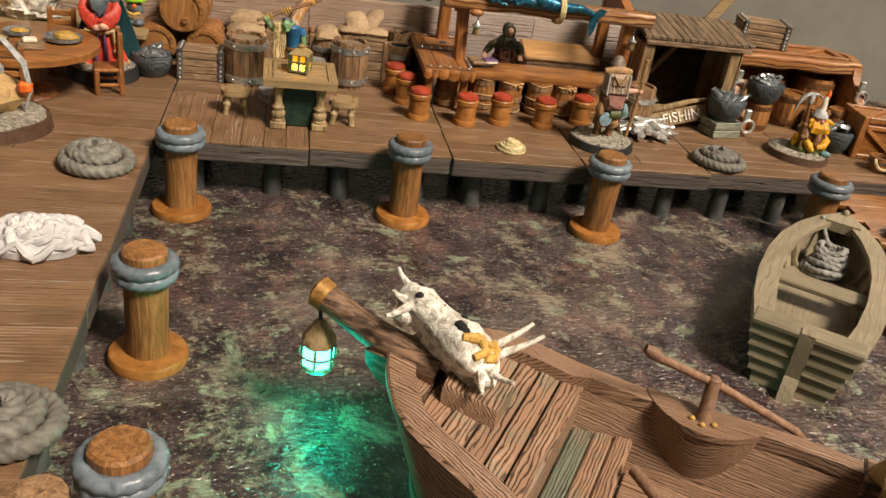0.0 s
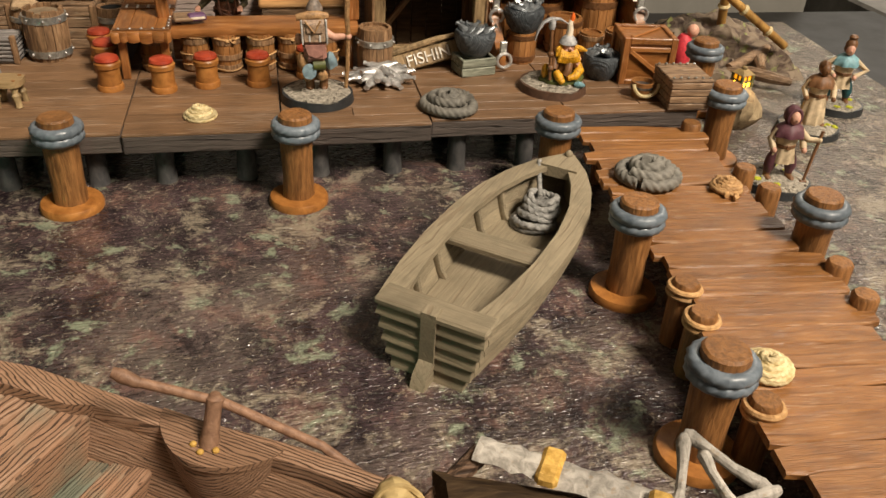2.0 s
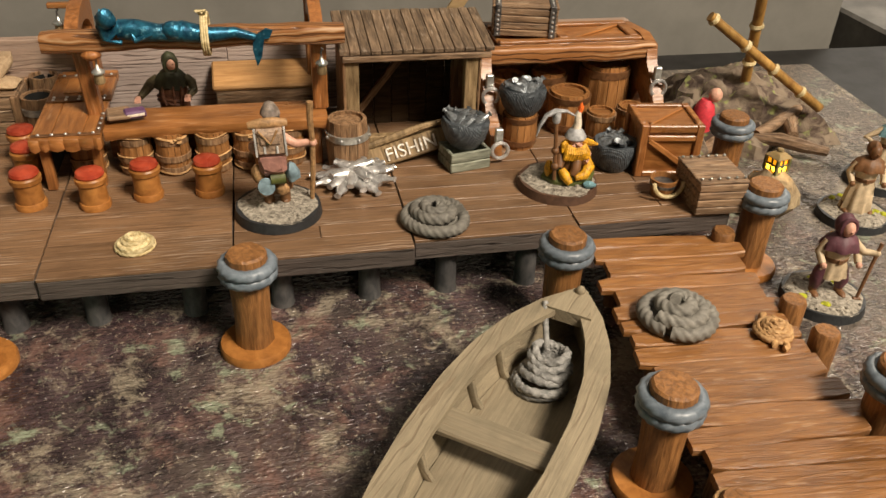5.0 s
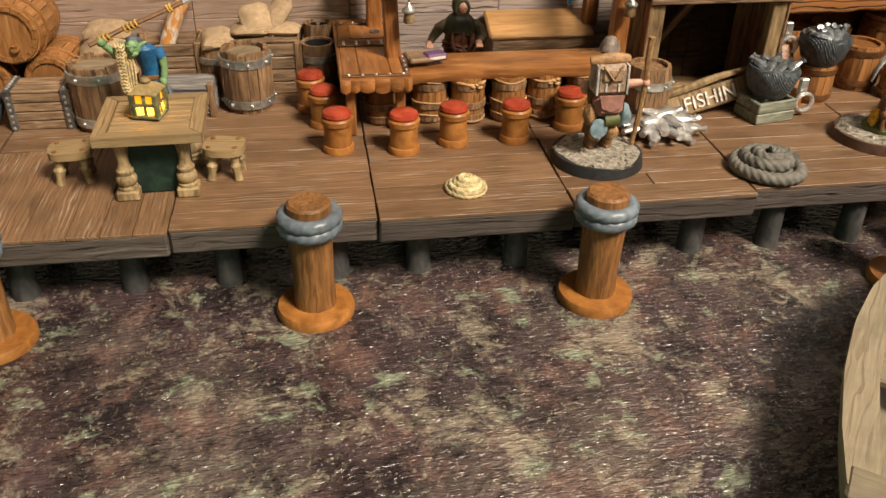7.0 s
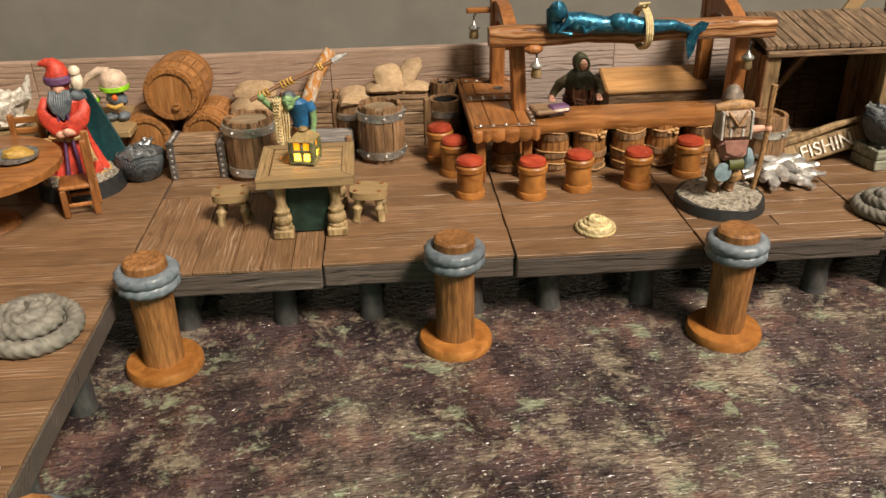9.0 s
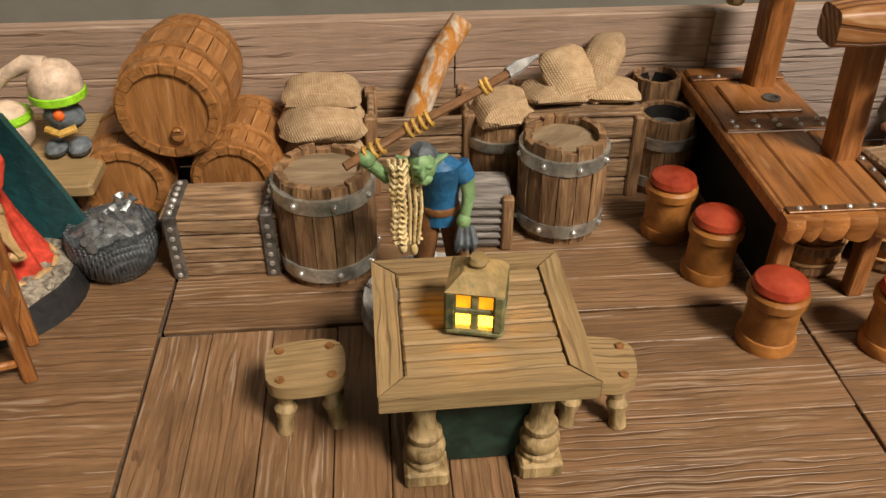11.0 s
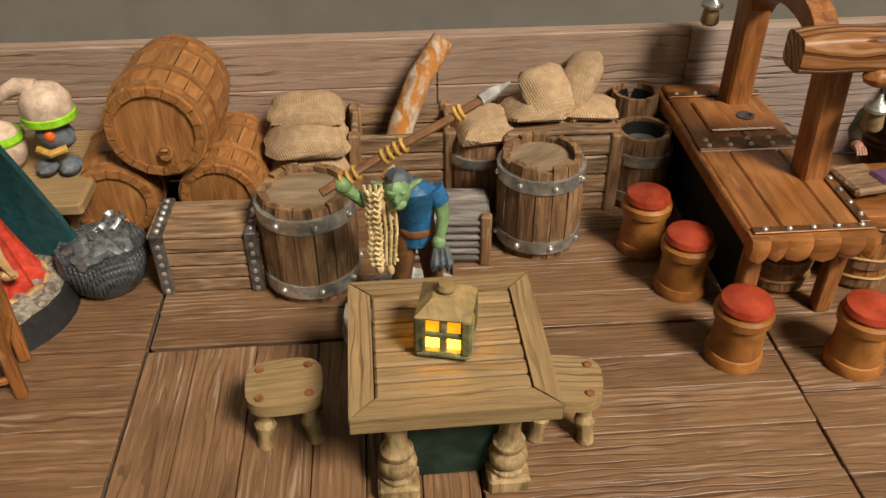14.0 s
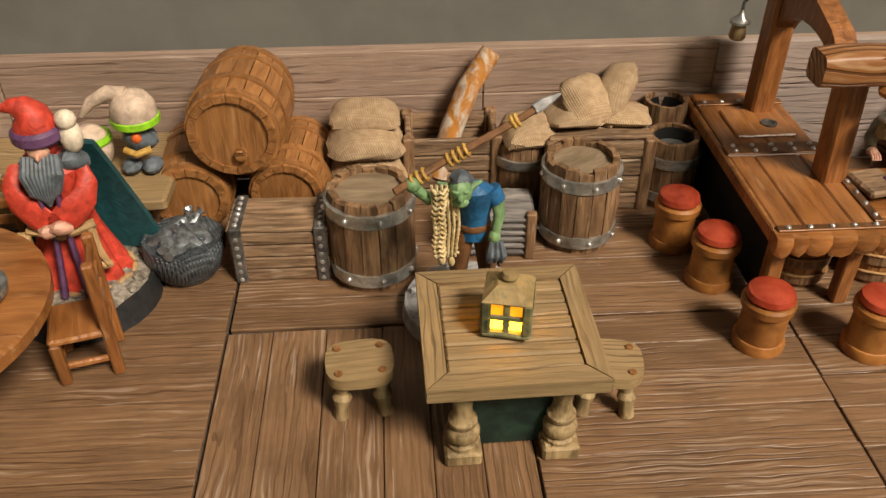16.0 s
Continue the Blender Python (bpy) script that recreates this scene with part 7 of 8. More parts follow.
b.loft([[(0.12 + x * k, 0.50 + 0.35 * k - 0.25 * abs(x) / 1.2, z) for x in (-1.1, -0.6, 0, 0.6, 1.2)] + [(0.12 + x * k, 0.68 + 0.35 * k - 0.25 * abs(x) / 1.2, z) for x in (1.2, 0.6, 0, -0.6, -1.1)] for k, z in ((1.12, 0.55), (0.95, 1.3), (0.68, 2.3), (0.48, 3.0))])
b.m = 6
b.ball((0.0, -0.22, 3.30), (0.18, 0.14, 0.19))
b.ball((0.0, -0.37, 3.26), (0.04, 0.06, 0.07), n=8)
b.ball((0.10, -0.72, 2.10), (0.2, 0.14, 0.13), rough=0.3)
b.ball((-0.12, -0.70, 2.04), (0.16, 0.13, 0.12), rough=0.3)
b.m = 7
b.ball((0.50, 0.0, 3.42), (0.2, 0.19, 0.32))
b.ball((0.50, -0.04, 3.74), (0.18, 0.18, 0.17))
b.m = 8
b.box(-0.80, -0.52, -0.5, -0.25, 1.35, 1.85, e=0.08)
b.tube([(-0.55, -0.3, 1.86), (0, -0.46, 1.78), (0.55, -0.3, 1.86)], 0.09, 7)
b.tube([(0.46, -0.32, 1.82), (0.52, -0.5, 1.45), (0.66, -0.58, 1.15)], [0.08, 0.09, 0.05], 7)
b.ball((0.55, -0.50, 1.12), (0.15, 0.12, 0.10), rough=0.3)
b.tube([(0.92 * math.cos(a), 0.1 + 0.70 * math.sin(a), 0.56 + 0.04 * math.cos(11 * a)) for a in [2 * math.pi * i / 66 for i in range(66)]], 0.05, 6, closed=True)
figure("wizard_figurine", b, [F_RIM, F_GRIT, F_RED, F_PURPLE, F_SLATE, F_TEALC, F_PINK, F_WHITE, F_TANC], -7.8, 6.05, DECK, 8, "painted wizard figurine in red robe and tall hat")

# green fisher with net and spear
b = Build()
fig_base(b, 1.2, 0, 0, 0.3)
b.m = 1
for s in (-1, 1):
    b.tube([(0.08 + 0.24 * s, 0.15, 0.3), (0.08 + 0.26 * s, 0.0, 1.0), (0.08 + 0.15 * s, 0.05, 1.9)], [0.14, 0.16, 0.2], 10)
    b.ball((0.08 + 0.24 * s, -0.02, 0.38), (0.14, 0.28, 0.12), n=10)
b.m = 2
b.loft([[(0.08 + dx + w * (1 + 0.05 * math.cos(7 * a)) * math.cos(a), dy + 0.8 * w * math.sin(a), z) for a in [2 * math.pi * i / 28 for i in range(28)]] for w, dx, dy, z in ((0.30, 0, 0.05, 1.72), (0.28, 0, 0.02, 1.95), (0.26, 0, -0.02, 2.2), (0.34, -0.02, -0.12, 2.6), (0.32, -0.05, -0.22, 2.85), (0.16, -0.1, -0.28, 2.98))])
b.tube([(0.32, -0.15, 2.78), (0.44, -0.18, 2.55)], [0.17, 0.15], 10)
b.m = 1
b.lathe([(0.29, 1.92), (0.30, 1.95), (0.30, 2.03), (0.28, 2.06)], 18, Matrix.Translation((0.08, 0.02, 0)) @ Matrix.Diagonal((1, 0.82, 1, 1)))
b.m = 3
b.ball((-0.20, -0.45, 2.98), (0.21, 0.23, 0.24), rough=0.12)
b.ball((-0.21, -0.68, 2.94), (0.06, 0.11, 0.07), n=8)
b.ball((-0.20, -0.58, 2.82), (0.14, 0.12, 0.09))
for s in (-1, 1):
    b.tube([(-0.2 + 0.17 * s, -0.42, 3.0), (-0.2 + 0.36 * s, -0.38, 3.08)], [0.08, 0.02], 7)
    b.ball((-0.2 + 0.08 * s, -0.62, 3.04), (0.07, 0.06, 0.035), n=8)
b.tube([(0.44, -0.18, 2.58), (0.48, -0.22, 2.3), (0.42, -0.3, 2.0)], [0.12, 0.10, 0.08], 10)
b.ball((0.40, -0.32, 1.92), (0.11, 0.1, 0.14))
b.tube([(-0.3, -0.2, 2.8), (-0.7, -0.35, 2.75), (-0.92, -0.5, 3.05)], [0.14, 0.11, 0.09], 10)
b.ball((-0.96, -0.52, 3.14), (0.14, 0.13, 0.13))
b.m = 4
b.ball((-0.19, -0.38, 3.12), (0.2, 0.22, 0.13), rough=0.35)
b.tube([(-0.12, -0.3, 3.1), (0.0, -0.15, 2.98)], [0.12, 0.05], 7)
for k in range(3):
    b.tube([(0.36 + 0.07 * k, -0.36, 1.85), (0.34 + 0.1 * k, -0.4, 1.6), (0.3 + 0.12 * k, -0.36, 1.4)], [0.05, 0.09, 0.03], 7)
b.m = 5
b.tube([(-1.25, -0.66, 3.1), (-0.4, -0.2, 3.38), (0.6, 0.3, 3.66), (1.1, 0.56, 3.82)], 0.065, 8)
b.m = 6
b.tube([(1.08, 0.55, 3.82), (1.25, 0.64, 3.88), (1.55, 0.8, 3.97)], [0.09, 0.10, 0.02], 8)
b.m = 7
for i in range(14):
    z = 3.02 - i * 0.095
    b.tube([(-0.64 + 0.40 * j / 8 + 0.02 * math.sin(i), -0.56 - 0.07 * math.sin(j * 0.8), z + 0.03 * math.cos(j * math.pi)) for j in range(9)], 0.03, 6)
for j in range(6):
    b.tube([(-0.66 + 0.08 * j, -0.5, 3.1), (-0.62 + 0.08 * j, -0.6, 2.4), (-0.58 + 0.06 * j, -0.55, 1.72)], 0.026, 6)
b.ball((-0.5, -0.56, 1.66), (0.07, 0.07, 0.1))
b.ball((-0.34, -0.56, 1.62), (0.06, 0.06, 0.1))
b.m = 8
for t_ in (0.13, 0.17, 0.21, 0.38, 0.42, 0.46, 0.5, 0.84, 0.87):
    c0 = Vector((-1.25 + 2.35 * t_, -0.66 + 1.22 * t_, 3.1 + 0.72 * t_))
    b.tube([tuple(c0 + Vector((-0.05 * math.sin(a), 0.085 * math.cos(a), 0.085 * math.sin(a)))) for a in [2 * math.pi * i / 12 for i in range(12)]], 0.034, 6, closed=True)
figure("fisher_figurine", b, [F_GREY, F_BROWN, F_BLUE, F_LGREEN, F_SLATE, F_BROWN, F_GREY, M_ROPEY, M_MUSTARD], -0.75, 5.2, DECK, 0, "painted green-skinned fisher figurine with net and spear")

# barkeeper: hood and short cape, leather apron, both hands over the counter
b = Build()
b.m = 1
b.lathe([(0.5, 0.0), (0.48, 1.2), (0.5, 1.6), (0.47, 1.95), (0.44, 2.2), (0.3, 2.45)], 16)
for z in (1.62, 1.75):
    b.tube([(0.51 * math.cos(a), 0.51 * math.sin(a), z + 0.05 * math.sin(2 * a)) for a in [2 * math.pi * i / 20 for i in range(20)]], 0.05, 7, closed=True)
for x in (-0.28, 0.05, 0.3):
    b.tube([(x, -0.42, 2.2), (x * 1.1, -0.50, 1.9), (x * 0.8, -0.52, 1.6)], [0.04, 0.07, 0.05], 7)
b.m = 0
rings = []
for q, z in ((0.62, 2.12), (0.58, 2.2), (0.50, 2.4), (0.34, 2.58), (0.24, 2.66)):
    rings.append([(q * (1 + 0.07 * math.sin(7 * a + z)) * math.cos(a), 0.82 * q * (1 + 0.07 * math.sin(5 * a)) * math.sin(a), z + (0.06 * math.sin(6 * a) if z < 2.3 else 0)) for a in [2 * math.pi * i / 32 for i in range(32)]])
b.loft(rings)
b.ball((0, 0.04, 2.9), (0.27, 0.28, 0.34), n=14, rough=0.12)
b.tube([(0.04 + 0.2 * math.cos(a), -0.18, 2.86 + 0.25 * math.sin(a)) for a in [2 * math.pi * i / 18 for i in range(18)]], 0.06, 8, closed=True)
b.m = 3
b.tube([(-0.42, 0, 2.34), (-0.66, -0.05, 2.2), (-0.88, -0.2, 1.98), (-1.02, -0.5, 1.9)], [0.17, 0.18, 0.14, 0.10], 10)
b.tube([(0.42, 0, 2.34), (0.62, -0.08, 2.18), (0.68, -0.25, 1.98), (0.52, -0.55, 1.9)], [0.17, 0.18, 0.14, 0.10], 10)
b.m = 2
b.ball((0.06, -0.16, 2.86), (0.16, 0.15, 0.2))
b.ball((0.08, -0.31, 2.84), (0.03, 0.05, 0.05), n=8)
for x, y in ((-1.06, -0.64), (0.50, -0.68)):
    b.ball((x, y, 1.93), (0.11, 0.12, 0.09))
    for k in range(4):
        b.tube([(x - 0.07 + 0.045 * k, y - 0.06, 1.95), (x - 0.08 + 0.05 * k, y - 0.17, 1.93), (x - 0.08 + 0.05 * k, y - 0.23, 1.86)], 0.028, 6)
b.m = 0
for x in (-0.02, 0.13):
    b.ball((x, -0.30, 2.90), (0.025, 0.02, 0.018), n=6)
figure("barkeeper_figurine", b, [F_DKGREEN, flat_mat("red_brown_apron", (0.15, 0.062, 0.034), 0.5), F_PINK, flat_mat("olive_sleeve", (0.095, 0.078, 0.040), 0.5)], 8.4, 7.85, DECK, 0, "dark green hooded barkeeper figurine in a leather apron behind the counter")


def villager(name, x, y, z, rz, coat, hood, legs, skin, label, staff=False, hat=False, wide=False, gown=False, bare=False):
    b = Build()
    fig_base(b, 1.28, 0, 1)
    b.m = 7
    for i in range(7):
        a, q = RNG.uniform(0, 6.28), RNG.uniform(0.5, 1.05)
        b.ball((q * math.cos(a), q * math.sin(a), 0.36), (0.16, 0.14, 0.07), n=8, rough=0.6, seed=i * 3.3)
    b.m = 4
    for s in (-1, 1):
        if gown:
            continue
        b.tube([(0.40 * s, -0.02, 0.55), (0.40 * s, -0.04, 0.8), (0.33 * s, 0, 1.05), (0.18 * s, 0, 1.4)], [0.13, 0.21, 0.23, 0.22], 10)
    b.m = 6
    for s in (-1, 1):
        b.tube([(0.41 * s, -0.02, 0.34), (0.41 * s, -0.02, 0.66)], [0.12, 0.14], 10)
        b.ball((0.43 * s, -0.16, 0.4), (0.13, 0.26, 0.1), n=10)
    b.m = 2

    def folds(w, zz, d=0.06, n=9, sq=0.78):
        return [(w * (1 + d * math.cos(n * a)) * math.cos(a), sq * w * (1 + d * math.cos(n * a)) * math.sin(a), zz) for a in [2 * math.pi * i / 40 for i in range(40)]]

    b.loft([folds(0.55 if gown else 0.48, 0.4 if gown else 1.0, 0.09), folds(0.42, 1.35, 0.07), folds(0.34, 1.6, 0.02), folds(0.40, 1.9, 0.02), folds(0.44, 2.15, 0.0), folds(0.28, 2.38, 0.0), folds(0.12, 2.42, 0.0)])
    for s in (-1, 1):
        e = 0.92 if wide else 0.6
        b.tube([(0.38 * s, 0, 2.2), (e * s, -0.02, 1.85), ((0.42 if wide else 0.55) * s, -0.3, 1.6)], [0.16, 0.13, 0.11], 10)
    b.m = 3
    b.loft([folds(0.57, 2.02, 0.09, 7, 0.85), folds(0.56, 2.14, 0.06, 7, 0.85), folds(0.46, 2.32, 0.03, 7, 0.85), folds(0.28, 2.46, 0.0), folds(0.2, 2.5, 0.0)])
    if hat:
        b.m = 6
        b.lathe([(0.25, 2.84), (0.24, 3.0), (0.15, 3.12), (0.19, 3.24), (0.12, 3.32), (0, 3.33)], 14)
        b.ball((0, 0.08, 2.72), (0.25, 0.22, 0.26))
    elif bare:
        b.ball((0, 0.06, 2.78), (0.25, 0.27, 0.28), rough=0.2)
    else:
        b.ball((0, 0.09, 2.74), (0.30, 0.30, 0.36))
        b.tube([(0.22 * math.cos(a), -0.14, 2.72 + 0.29 * math.sin(a)) for a in [2 * math.pi * i / 20 for i in range(20)]], 0.07, 8, closed=True)
    b.m = 5
    b.ball((0, -0.16, 2.70), (0.19, 0.19, 0.25))
    b.ball((0, -0.34, 2.68), (0.035, 0.06, 0.06), n=8)
    for s in (-1, 1):
        b.ball(((0.42 if wide else 0.55) * s, -0.38, 1.57), (0.1, 0.1, 0.11), n=8)
    b.m = 6
    b.lathe([(0.35, 1.55), (0.375, 1.58), (0.375, 1.68), (0.35, 1.7)], 18, Matrix.Diagonal((1, 0.82, 1, 1)))
    b.box(-0.08, 0.08, -0.34, -0.29, 1.54, 1.72, e=0.02)
    if staff:
        b.tube([(0.82, -0.42, 0.32), (0.95, -0.36, 1.4), (1.08, -0.3, 2.3)], [0.05, 0.055, 0.06], 8)
        b.box(0.70, 0.96, -0.48, -0.36, 0.3, 0.42, e=0.03)
        b.m = 2
        b.tube([(0.40, 0, 2.15), (0.72, -0.15, 1.9), (1.0, -0.32, 1.95)], [0.15, 0.12, 0.09], 10)
        b.ball((1.04, -0.32, 1.95), (0.1, 0.1, 0.12), n=8)
    return figure(name, b, [F_RIM, F_GRIT, coat, hood, legs, skin, F_BROWN, F_TUFT], x, y, z, rz, label)


F_TUFT = flat_mat("moss_tuft", (0.33, 0.34, 0.02), 0.4, 0.9, 9)
F_CREAM = flat_mat("tunic_paint", (0.50, 0.39, 0.25), 0.22, 0.55, 3)
villager("pilgrim_figurine", 27.8, -1.55, 0, -8, F_CREAM, F_PLUM, F_PLUM, F_PINK, "painted pilgrim figurine in plum hood with a staff", staff=True)
villager("servant_figurine", 31.9, 2.9, 0, -15, F_CREAM, F_BROWN, F_CREAM, F_BROWN, "painted servant figurine in pale gown and brown shawl", gown=True, bare=True)
villager("peasant_figurine", 34.6, 5.2, 0, -25, F_CREAM, F_SKY, F_TEALC, F_PINK, "painted peasant figurine with pale blue collar and tan hat", hat=True, wide=True)
b = Build().lathe([(0.4, 0), (0.5, 0.5), (0.35, 1.1), (0.2, 1.3)], 12)
b.m = 1
b.ball((0.3, -0.1, 1.5), (0.28, 0.28, 0.3))
figure("crouching_figurine", b, [flat_mat("crimson_paint", (0.50, 0.035, 0.05)), F_PINK], 28.75, 9.0, 0.9, 0, "small crouching figurine in a crimson shirt")

# warrior on the west deck, steel and leather with a crescent blade
b = Build()
fig_base(b, 1.55, 0, 1, 0.45)
b.m = 2
b.ball((-0.2, 0.1, 1.0), (0.9, 0.8, 0.7), rough=0.4, seed=2)
b.ball((-0.5, 0.2, 1.9), (0.6, 0.6, 0.6), rough=0.4, seed=5)
b.m = 3
b.ball((-0.1, -0.3, 2.1), (0.45, 0.3, 0.3), rough=0.3)
b.ball((-0.5, -0.5, 1.1), (0.4, 0.3, 0.4), rough=0.3, seed=9)
b.tube([(-0.6, 0.2, 2.9), (0.3, 0.1, 2.85), (0.85, 0, 2.2), (1.0, 0, 1.3), (0.8, 0, 0.7)], [0.06, 0.14, 0.17, 0.12, 0.05], 8, flat=0.5)
b.m = 4
b.box(0.65, 1.05, -0.2, 0.2, 1.2, 1.6, e=0.1)
b.ball((-0.7, -0.5, 0.7), (0.3, 0.3, 0.25), rough=0.4)
figure("warrior_figurine", b, [F_BRIM, F_GRIT, F_TANC, F_GREY, F_ORANGE], -9.8, 0.1, DECK, 0, "painted warrior figurine in leather with a steel crescent blade")

# ---- goods on the deck ----
heap = thing("silver_fish_heap", 14.0, 4.1, DECK, 15, "heap of bright silver fish on the deck", "fish")
for k in range(24):
    a = 2.399 * k
    q = math.sqrt((k + 0.5) / 24)
    c = Vector((q * math.cos(a) * 1.05, q * math.sin(a) * 0.75, 0.2 + 0.5 * (1 - q)))
    d = Vector((math.cos(k * 2.4), math.sin(k * 2.4), RNG.uniform(-0.25, 0.2))) * RNG.uniform(0.42, 0.56)
    part("fish", Build().tube([tuple(c - d), tuple(c - d * 0.4), tuple(c + d * 0.3), tuple(c + d * 0.75), tuple(c + d)], [0.09, 0.20, 0.19, 0.09, 0.12], 10, flat=0.75), M_SILVER, heap)
bk = thing("wooden_bucket", 23.6, 1.95, DECK, 0, "small orange wooden bucket with a rope handle", "bucket")
part("body", Build().lathe([(0.34, 0), (0.45, 0.62), (0.38, 0.62), (0.30, 0.2), (0, 0.2)], 18), M_OAK, bk)
part("handle", Build().tube([(0.5 * math.cos(a), -0.35 - 0.12 * math.sin(a), 0.62 - 0.45 * math.sin(a)) for a in [math.pi * i / 12 for i in range(13)]], 0.07, 7), M_ROPEY, bk, "pale rope handle")
part("hoop", Build().lathe([(0.40, 0.36), (0.43, 0.37), (0.44, 0.46), (0.41, 0.47)], 18), M_IRON, bk)
bkk = thing("ledger", 7.35, 6.05, 4.0, 15, "dark blue bound ledger lying on the bar", "book")
part("cover", Build().box(-0.32, 0.32, -0.22, 0.22, 0, 0.22, e=0.05), F_PURPLE, bkk)
part("pages", Build().box(-0.28, 0.28, -0.235, 0.18, 0.05, 0.17), F_WHITE, bkk)
solo("cutting_board", Build().box(-0.35, 0.35, -0.4, 0.4, 0, 0.16, e=0.05), M_BROWNX, 6.85, 6.1, 4.0, 10, "small grey-brown board lying on the bar", "board")
b = Build()
b.loft([[(1.15 * q * (1 + 0.12 * noise.noise((math.cos(a) * 2, math.sin(a) * 2, 1))) * math.cos(a), 0.85 * q * math.sin(a), z) for a in [2 * math.pi * i / 40 for i in range(40)]] for q, z in ((1.08, 0.02), (1.1, 0.2), (0.92, 0.38), (0.5, 0.5), (0.1, 0.54))])
for k in range(26):
    # folds of cloth laid over the heap
    a0, span_, r0 = k * 2.399, 1.1 + 0.9 * abs(noise.noise((k * 1.7, 3, 0))), 1.0 - 0.036 * k
    pts = []
    for i in range(12):
        a = a0 + span_ * (i / 11 - 0.5)
        q = r0 * (1.0 + 0.14 * math.sin(i * 0.9 + k))
        pts.append((1.28 * q * math.cos(a), 0.98 * q * math.sin(a), 0.10 + 0.44 * max(0.02, 1 - q * q * 0.82) ** 0.8 + 0.05 * math.sin(i * 1.3 + k * 2)))
    b.tube(pts, [0.05 + 0.10 * math.sin(math.pi * (i + 0.5) / 12) for i in range(12)], 8, flat=0.8)
solo("folded_sailcloth", b, M_CLOTHWHITE, -6.85, -7.45, DECK, 0, "crumpled heap of white folded sailcloth on the deck", "cloth")
solo("stump", Build().lathe([(0.55, 0), (0.52, 0.3), (0.54, 0.5), (0.45, 0.55)], 14, rough=0.15), M_BROWN, -4.6, -16.6, DECK, 0, "low brown wooden stump on the deck", "stump")

# ---- west corner: round table, chairs, shelf ----
rt = thing("round_table", -9.85, 3.6, DECK, 0, "round orange-brown wooden table laid with dishes", "table")
part("tabletop", Build().lathe([(2.3, 1.58), (2.45, 1.64), (2.45, 1.84), (2.38, 1.88), (0, 1.88)], 40), M_REDWOOD, rt)
part("pedestal", Build().lathe([(1.0, 0), (0.9, 0.15), (0.4, 0.4), (0.35, 1.2), (0.9, 1.6)], 16), M_REDWOODZ, rt)
for x, y, r, label in ((-8.6, 3.8, 0.62, "round slate plate of golden bread"), (-10.2, 4.1, 0.45, "small grey dish of orange stew"), (-10.6, 3.0, 0.42, "small grey dish of orange stew")):
    d = thing("dish", x, y, DECK + 1.88, 0, label, "dish", "dishes on the round table")
    part("plate", Build().lathe([(r * 0.7, 0), (r, 0.1), (r * 1.02, 0.2), (r * 0.85, 0.14), (0, 0.12)], 24), M_FISH, d)
    part("food", Build().ball((0.05, 0.05, 0.16), (r * 0.72, r * 0.6, 0.22 if r > 0.5 else 0.08), rough=0.25), M_MUSTARD, d, "golden food")
bx = thing("bread_board", -9.4, 2.7, DECK + 1.88, 20, "small brown board with cheese and cloth", "board")
part("board", Build().box(-0.42, 0.42, -0.32, 0.32, 0, 0.2, e=0.05), M_BROWNX, bx)
part("cheese", Build().box(-0.25, 0.2, -0.15, 0.2, 0.2, 0.36, e=0.05), F_WHITE, bx)


def chair(x, y, rz, first=None):
    if first is not None:
        return copy_thing(first, cm(x, y, DECK, 0, 0, rz))
    ob = thing("chair", x, y, DECK, rz, "small orange-brown wooden chair with a slatted back", "chair", "chairs round the table")
    part("seat", Build().box(-0.5, 0.5, -0.5, 0.5, 0.85, 0.98, e=0.04), M_REDWOOD, ob)
    for sx in (-1, 1):
        part("leg", Build().box(sx * 0.42 - 0.09, sx * 0.42 + 0.09, -0.5, -0.32, 0, 0.86), M_REDWOODZ, ob)
        part("back_post", Build().box(sx * 0.42 - 0.09, sx * 0.42 + 0.09, 0.34, 0.52, 0, 2.3), M_REDWOODZ, ob)
        part("rail", Build().box(sx * 0.42 - 0.05, sx * 0.42 + 0.05, -0.33, 0.34, 0.3, 0.42), M_REDWOOD, ob)
    part("rail", Build().box(-0.34, 0.34, -0.46, -0.36, 0.3, 0.42), M_REDWOOD, ob)
    for z in (1.3, 1.65, 2.0):
        part("slat", Build().box(-0.34, 0.34, 0.38, 0.48, z, z + 0.2), M_REDWOOD, ob)
    return ob


CH = chair(-7.3, 4.35, -75)
chair(-9.3, 6.3, 5, CH)
chair(-9.8, 1.7, 185, CH)
sh = thing("wall_shelf", -9.7, 8.45, DECK, 0, "thick tan plank shelf on brown supports", "shelf")
part("board", Build().box(-3.6, 3.35, -1.35, 1.35, 1.2, 1.48, e=0.06), M_TAN, sh)
for x in (-3.0, 2.6):
    part("support", Build().box(x - 0.3, x + 0.3, -0.9, 1.2, 0, 1.2), M_BROWNX, sh)
tro = thing("bone_trophy", -10.8, 7.9, DECK + 1.48, 0, "big horned bone-white trophy resting on the shelf", "trophy")
part("jaw", Build().ball((0, 0, 0.3), (1.1, 0.6, 0.35), n=16, rough=0.4), M_BONE, tro)
for k in range(12):
    a, q = k * 2.4, 0.72 * math.sqrt(k / 12)
    part("bone", Build().ball((q * math.cos(a) * 1.3, q * math.sin(a) * 0.6, 0.5 + 0.75 * (1 - q) * (0.4 + (k % 3) * 0.3)), (0.42, 0.36, 0.4), n=10, rough=0.6, seed=k * 3.1), M_BONE, tro)
for s in (-1, 1):
    part("horn", Build().tube([(0.7 * s, -0.1, 0.9), (1.25 * s, -0.15, 1.1), (1.45 * s, -0.15, 1.75)], [0.25, 0.2, 0.05], 8), M_BONE, tro)
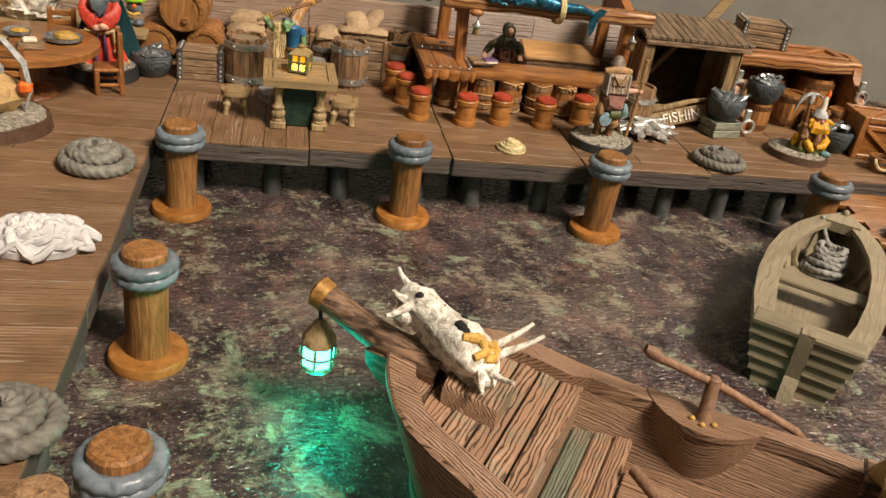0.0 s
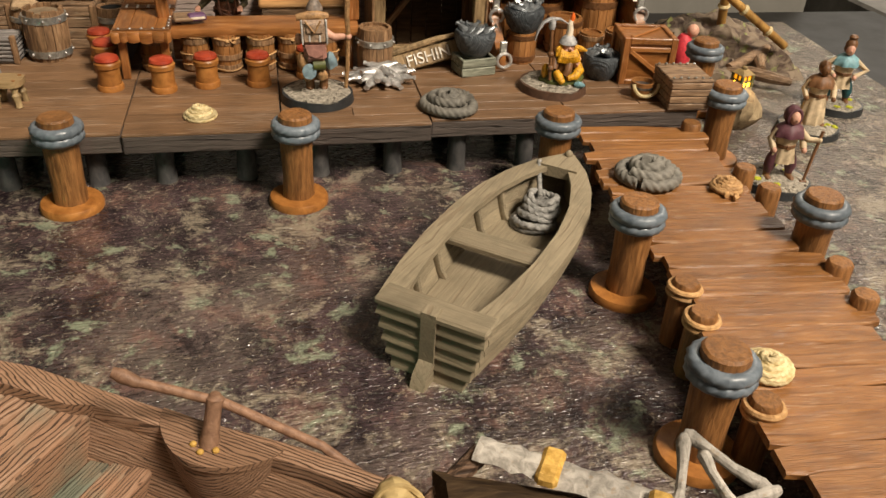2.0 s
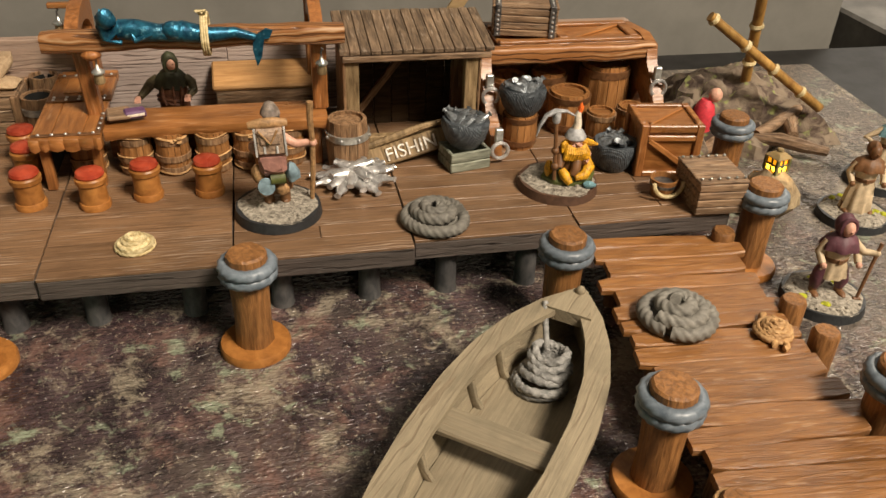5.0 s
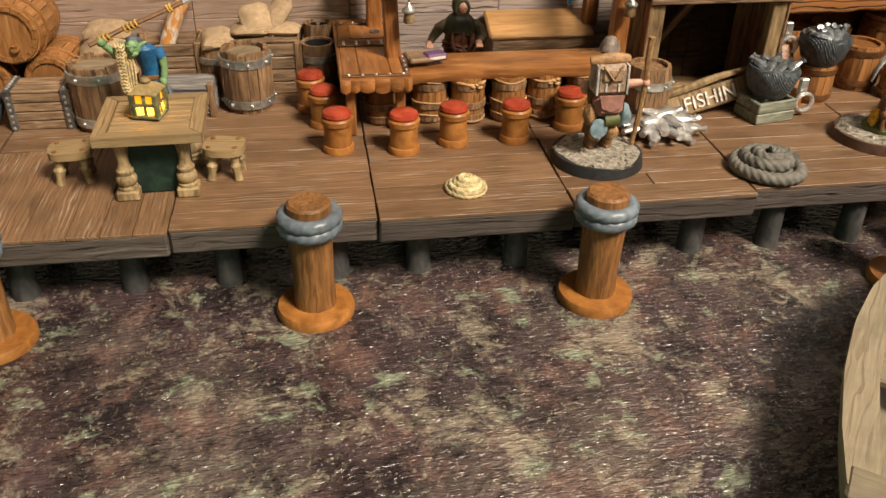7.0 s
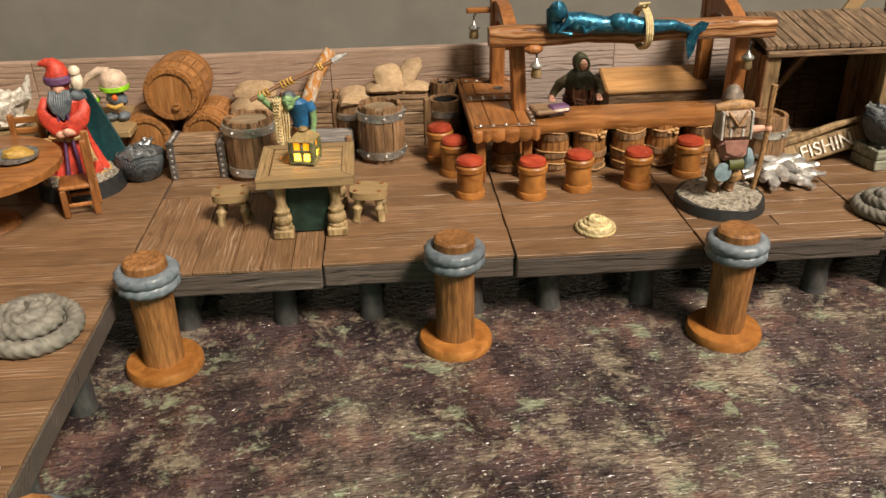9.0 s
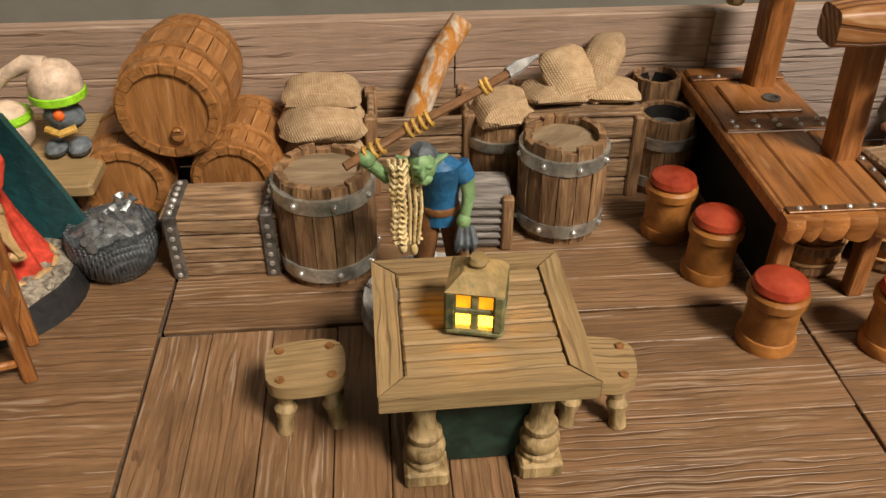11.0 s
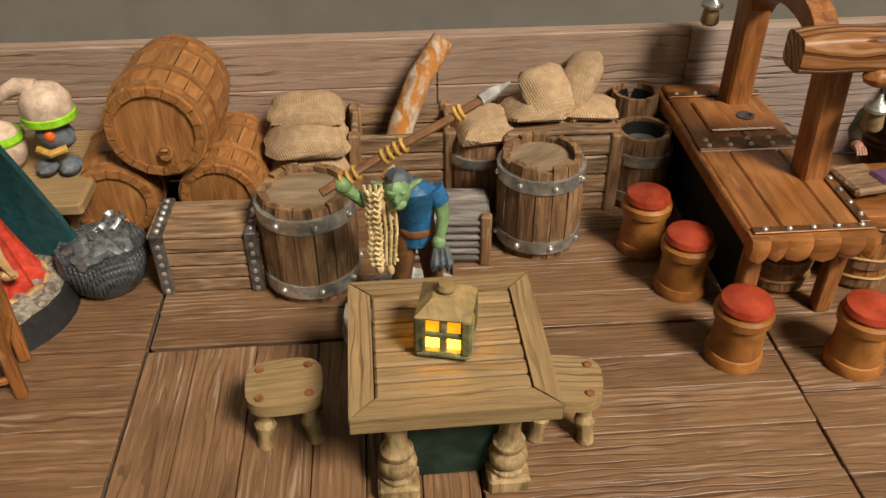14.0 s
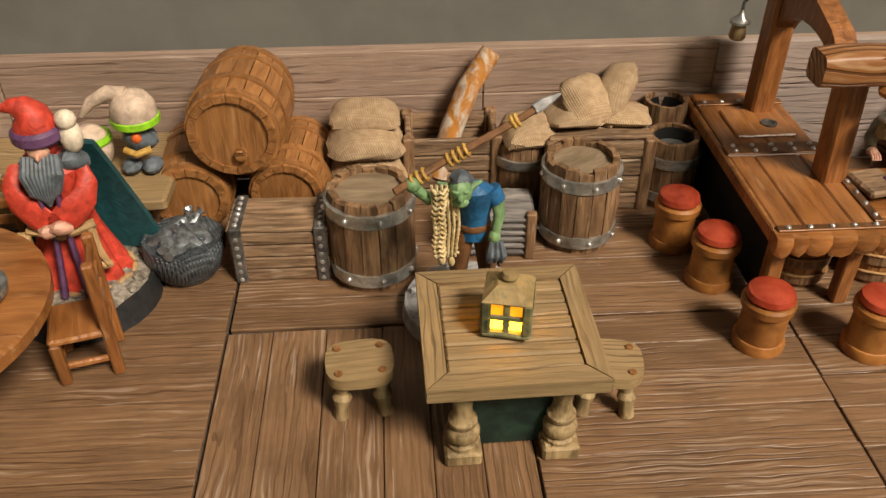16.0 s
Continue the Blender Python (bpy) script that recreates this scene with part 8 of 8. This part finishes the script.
orn = thing("gnome_ornament", -7.45, 8.35, DECK + 1.48, 0, "pale felt-capped ornament with lime-green bands on the shelf", "ornament")
M_FELT = flat_mat("pale_felt", (0.56, 0.43, 0.33))
part("body", Build().ball((-0.45, 0, 0.48), (0.40, 0.38, 0.48), n=14), M_FELT, orn)
part("scarf", Build().ball((-0.5, -0.5, 0.24), (0.32, 0.5, 0.22), n=12, rough=0.5), M_FELT, orn)
part("cap", Build().lathe([(0.40, 1.06), (0.45, 1.16), (0.42, 1.40), (0.30, 1.58), (0.12, 1.66), (0.0, 1.67)], 18), M_FELT, orn, "domed pale felt cap", m=cm(0.5, 0, 0))
part("cap_tail", Build().tube([(0.42, 0, 1.58), (0.1, 0, 1.62), (-0.25, 0, 1.45), (-0.5, 0, 1.15)], [0.16, 0.15, 0.12, 0.05], 10), M_FELT, orn)
part("band", Build().lathe([(0.42, 0.98), (0.47, 1.02), (0.47, 1.14), (0.43, 1.18)], 18), F_LIME, orn, "lime-green cap band", m=cm(0.5, 0, 0))
part("band", Build().lathe([(0.39, 0.60), (0.42, 0.66), (0.40, 0.74)], 18), F_LIME, orn, "lime-green cap band", m=cm(-0.45, 0, 0))
part("face", Build().ball((0.5, -0.04, 0.72), (0.34, 0.32, 0.34), n=12, rough=0.3), F_SLATE, orn, "dark carved face")
part("nose", Build().ball((0.54, -0.33, 0.82), (0.10, 0.08, 0.11)), F_ORANGE, orn, "orange nose")
part("collar", Build().tube([(0.26, -0.3, 0.55), (0.5, -0.4, 0.5), (0.76, -0.28, 0.55)], 0.07, 8), M_MUSTARD, orn, "ochre collar")
for x in (0.3, 0.7):
    part("foot", Build().ball((x, -0.2, 0.15), (0.2, 0.28, 0.15)), F_SLATE, orn)
tu = thing("tub_table", -12.7, 6.6, DECK, 0, "low tan barrel-tub with a glowing yellow lantern", "tub")
barrel_parts(tu, 1.1, 1.6, M_TANZ, M_IRON, bands=(0.3, 0.8))
lantern(-12.7, 6.5, DECK + 1.54, 10, 0.9, "small round-topped lantern glowing yellow on a tub")

# ---- deck planks, last ----
def planks(x0, x1, y0, y1, along, count, gap=0.017):
    """One tile: its slab with rough edges, and its planks as pieces of their own."""
    slab = Build().box(x0 + 0.014, x1 - 0.014, y0 + 0.012, y1 - 0.02, 1.46, DECK - 0.07, e=0.05)
    part("slab", slab, M_EDGE, DECKS, "dark painted tile edge")
    cut = [0.0]
    for i in range(count):
        cut.append(cut[-1] + RNG.uniform(0.8, 1.2))
    cut = [c / cut[-1] for c in cut]
    for i in range(count):
        if along == "x":
            a0, a1 = x0 + RNG.uniform(0.0, 0.03), x1 - RNG.uniform(0.0, 0.03)
            b0, b1 = y0 + cut[i] * (y1 - y0), y0 + cut[i + 1] * (y1 - y0)
        else:
            a0, a1 = y0 + 0.01, y1 - RNG.uniform(0.015, 0.05)
            b0, b1 = x0 + cut[i] * (x1 - x0), x0 + cut[i + 1] * (x1 - x0)
        ends = [a0, a1]
        if RNG.random() < 0.1:
            ends.insert(1, a0 + (a1 - a0) * RNG.uniform(0.3, 0.7))
        for p, q in zip(ends, ends[1:]):
            hx, hy, top = (q - p) / 2 - 0.012, (b1 - b0) / 2 - gap / 2, DECK + RNG.uniform(-0.012, 0.012)
            ob = part("plank", Build().box(-hx, hx, -hy, hy, -0.09, 0.0, e=0.012), M_DECK, DECKS)
            mx, my = (p + q) / 2, (b0 + b1) / 2
            ob.matrix_basis = cm(mx, my, top) if along == "x" else cm(my, mx, top, 0, 0, 90)


T = 5.08
for i in range(-1, 5):
    front = (0.12, 0.0, 0.14, 0.42, 0.62)[i] if i >= 0 else 0.0
    planks(i * T, (i + 1) * T, front, 4.91, "y" if i == -1 else "x", 6)
    planks(i * T, (i + 1) * T, 4.97, 10.16, "x", 6)
for y0, y1 in ((4.97, 10.16), (-0.1, 4.95), (-10.25, -0.12), (-20.4, -10.27)):
    planks(-15.3, -5.1, y0, y1, "x", max(6, round((y1 - y0) / 0.85)))
part("slab", Build().box(-20.5, -15.32, -20.4, 10.16, 1.46, DECK, e=0.05), M_DECK, DECKS)

for k in range(-4, 5):
    x0 = k * T
    grey = 1 <= k <= 3
    z = 0.0
    hs = (1.0, 0.98, 1.03)
    for n_, h_ in enumerate(hs):
        cuts = [x0, x0 + T]
        for a, b in zip(cuts, cuts[1:]):
            w = (b - a) / 2 - 0.008
            part("plank", Build().box(-w, w, -0.1 - RNG.uniform(0, 0.03), 0.1, 0.004, h_ - 0.004, e=0.02), M_WALLG if grey else M_WALL, wall, m=cm((a + b) / 2, 0.1, z))
        z += h_
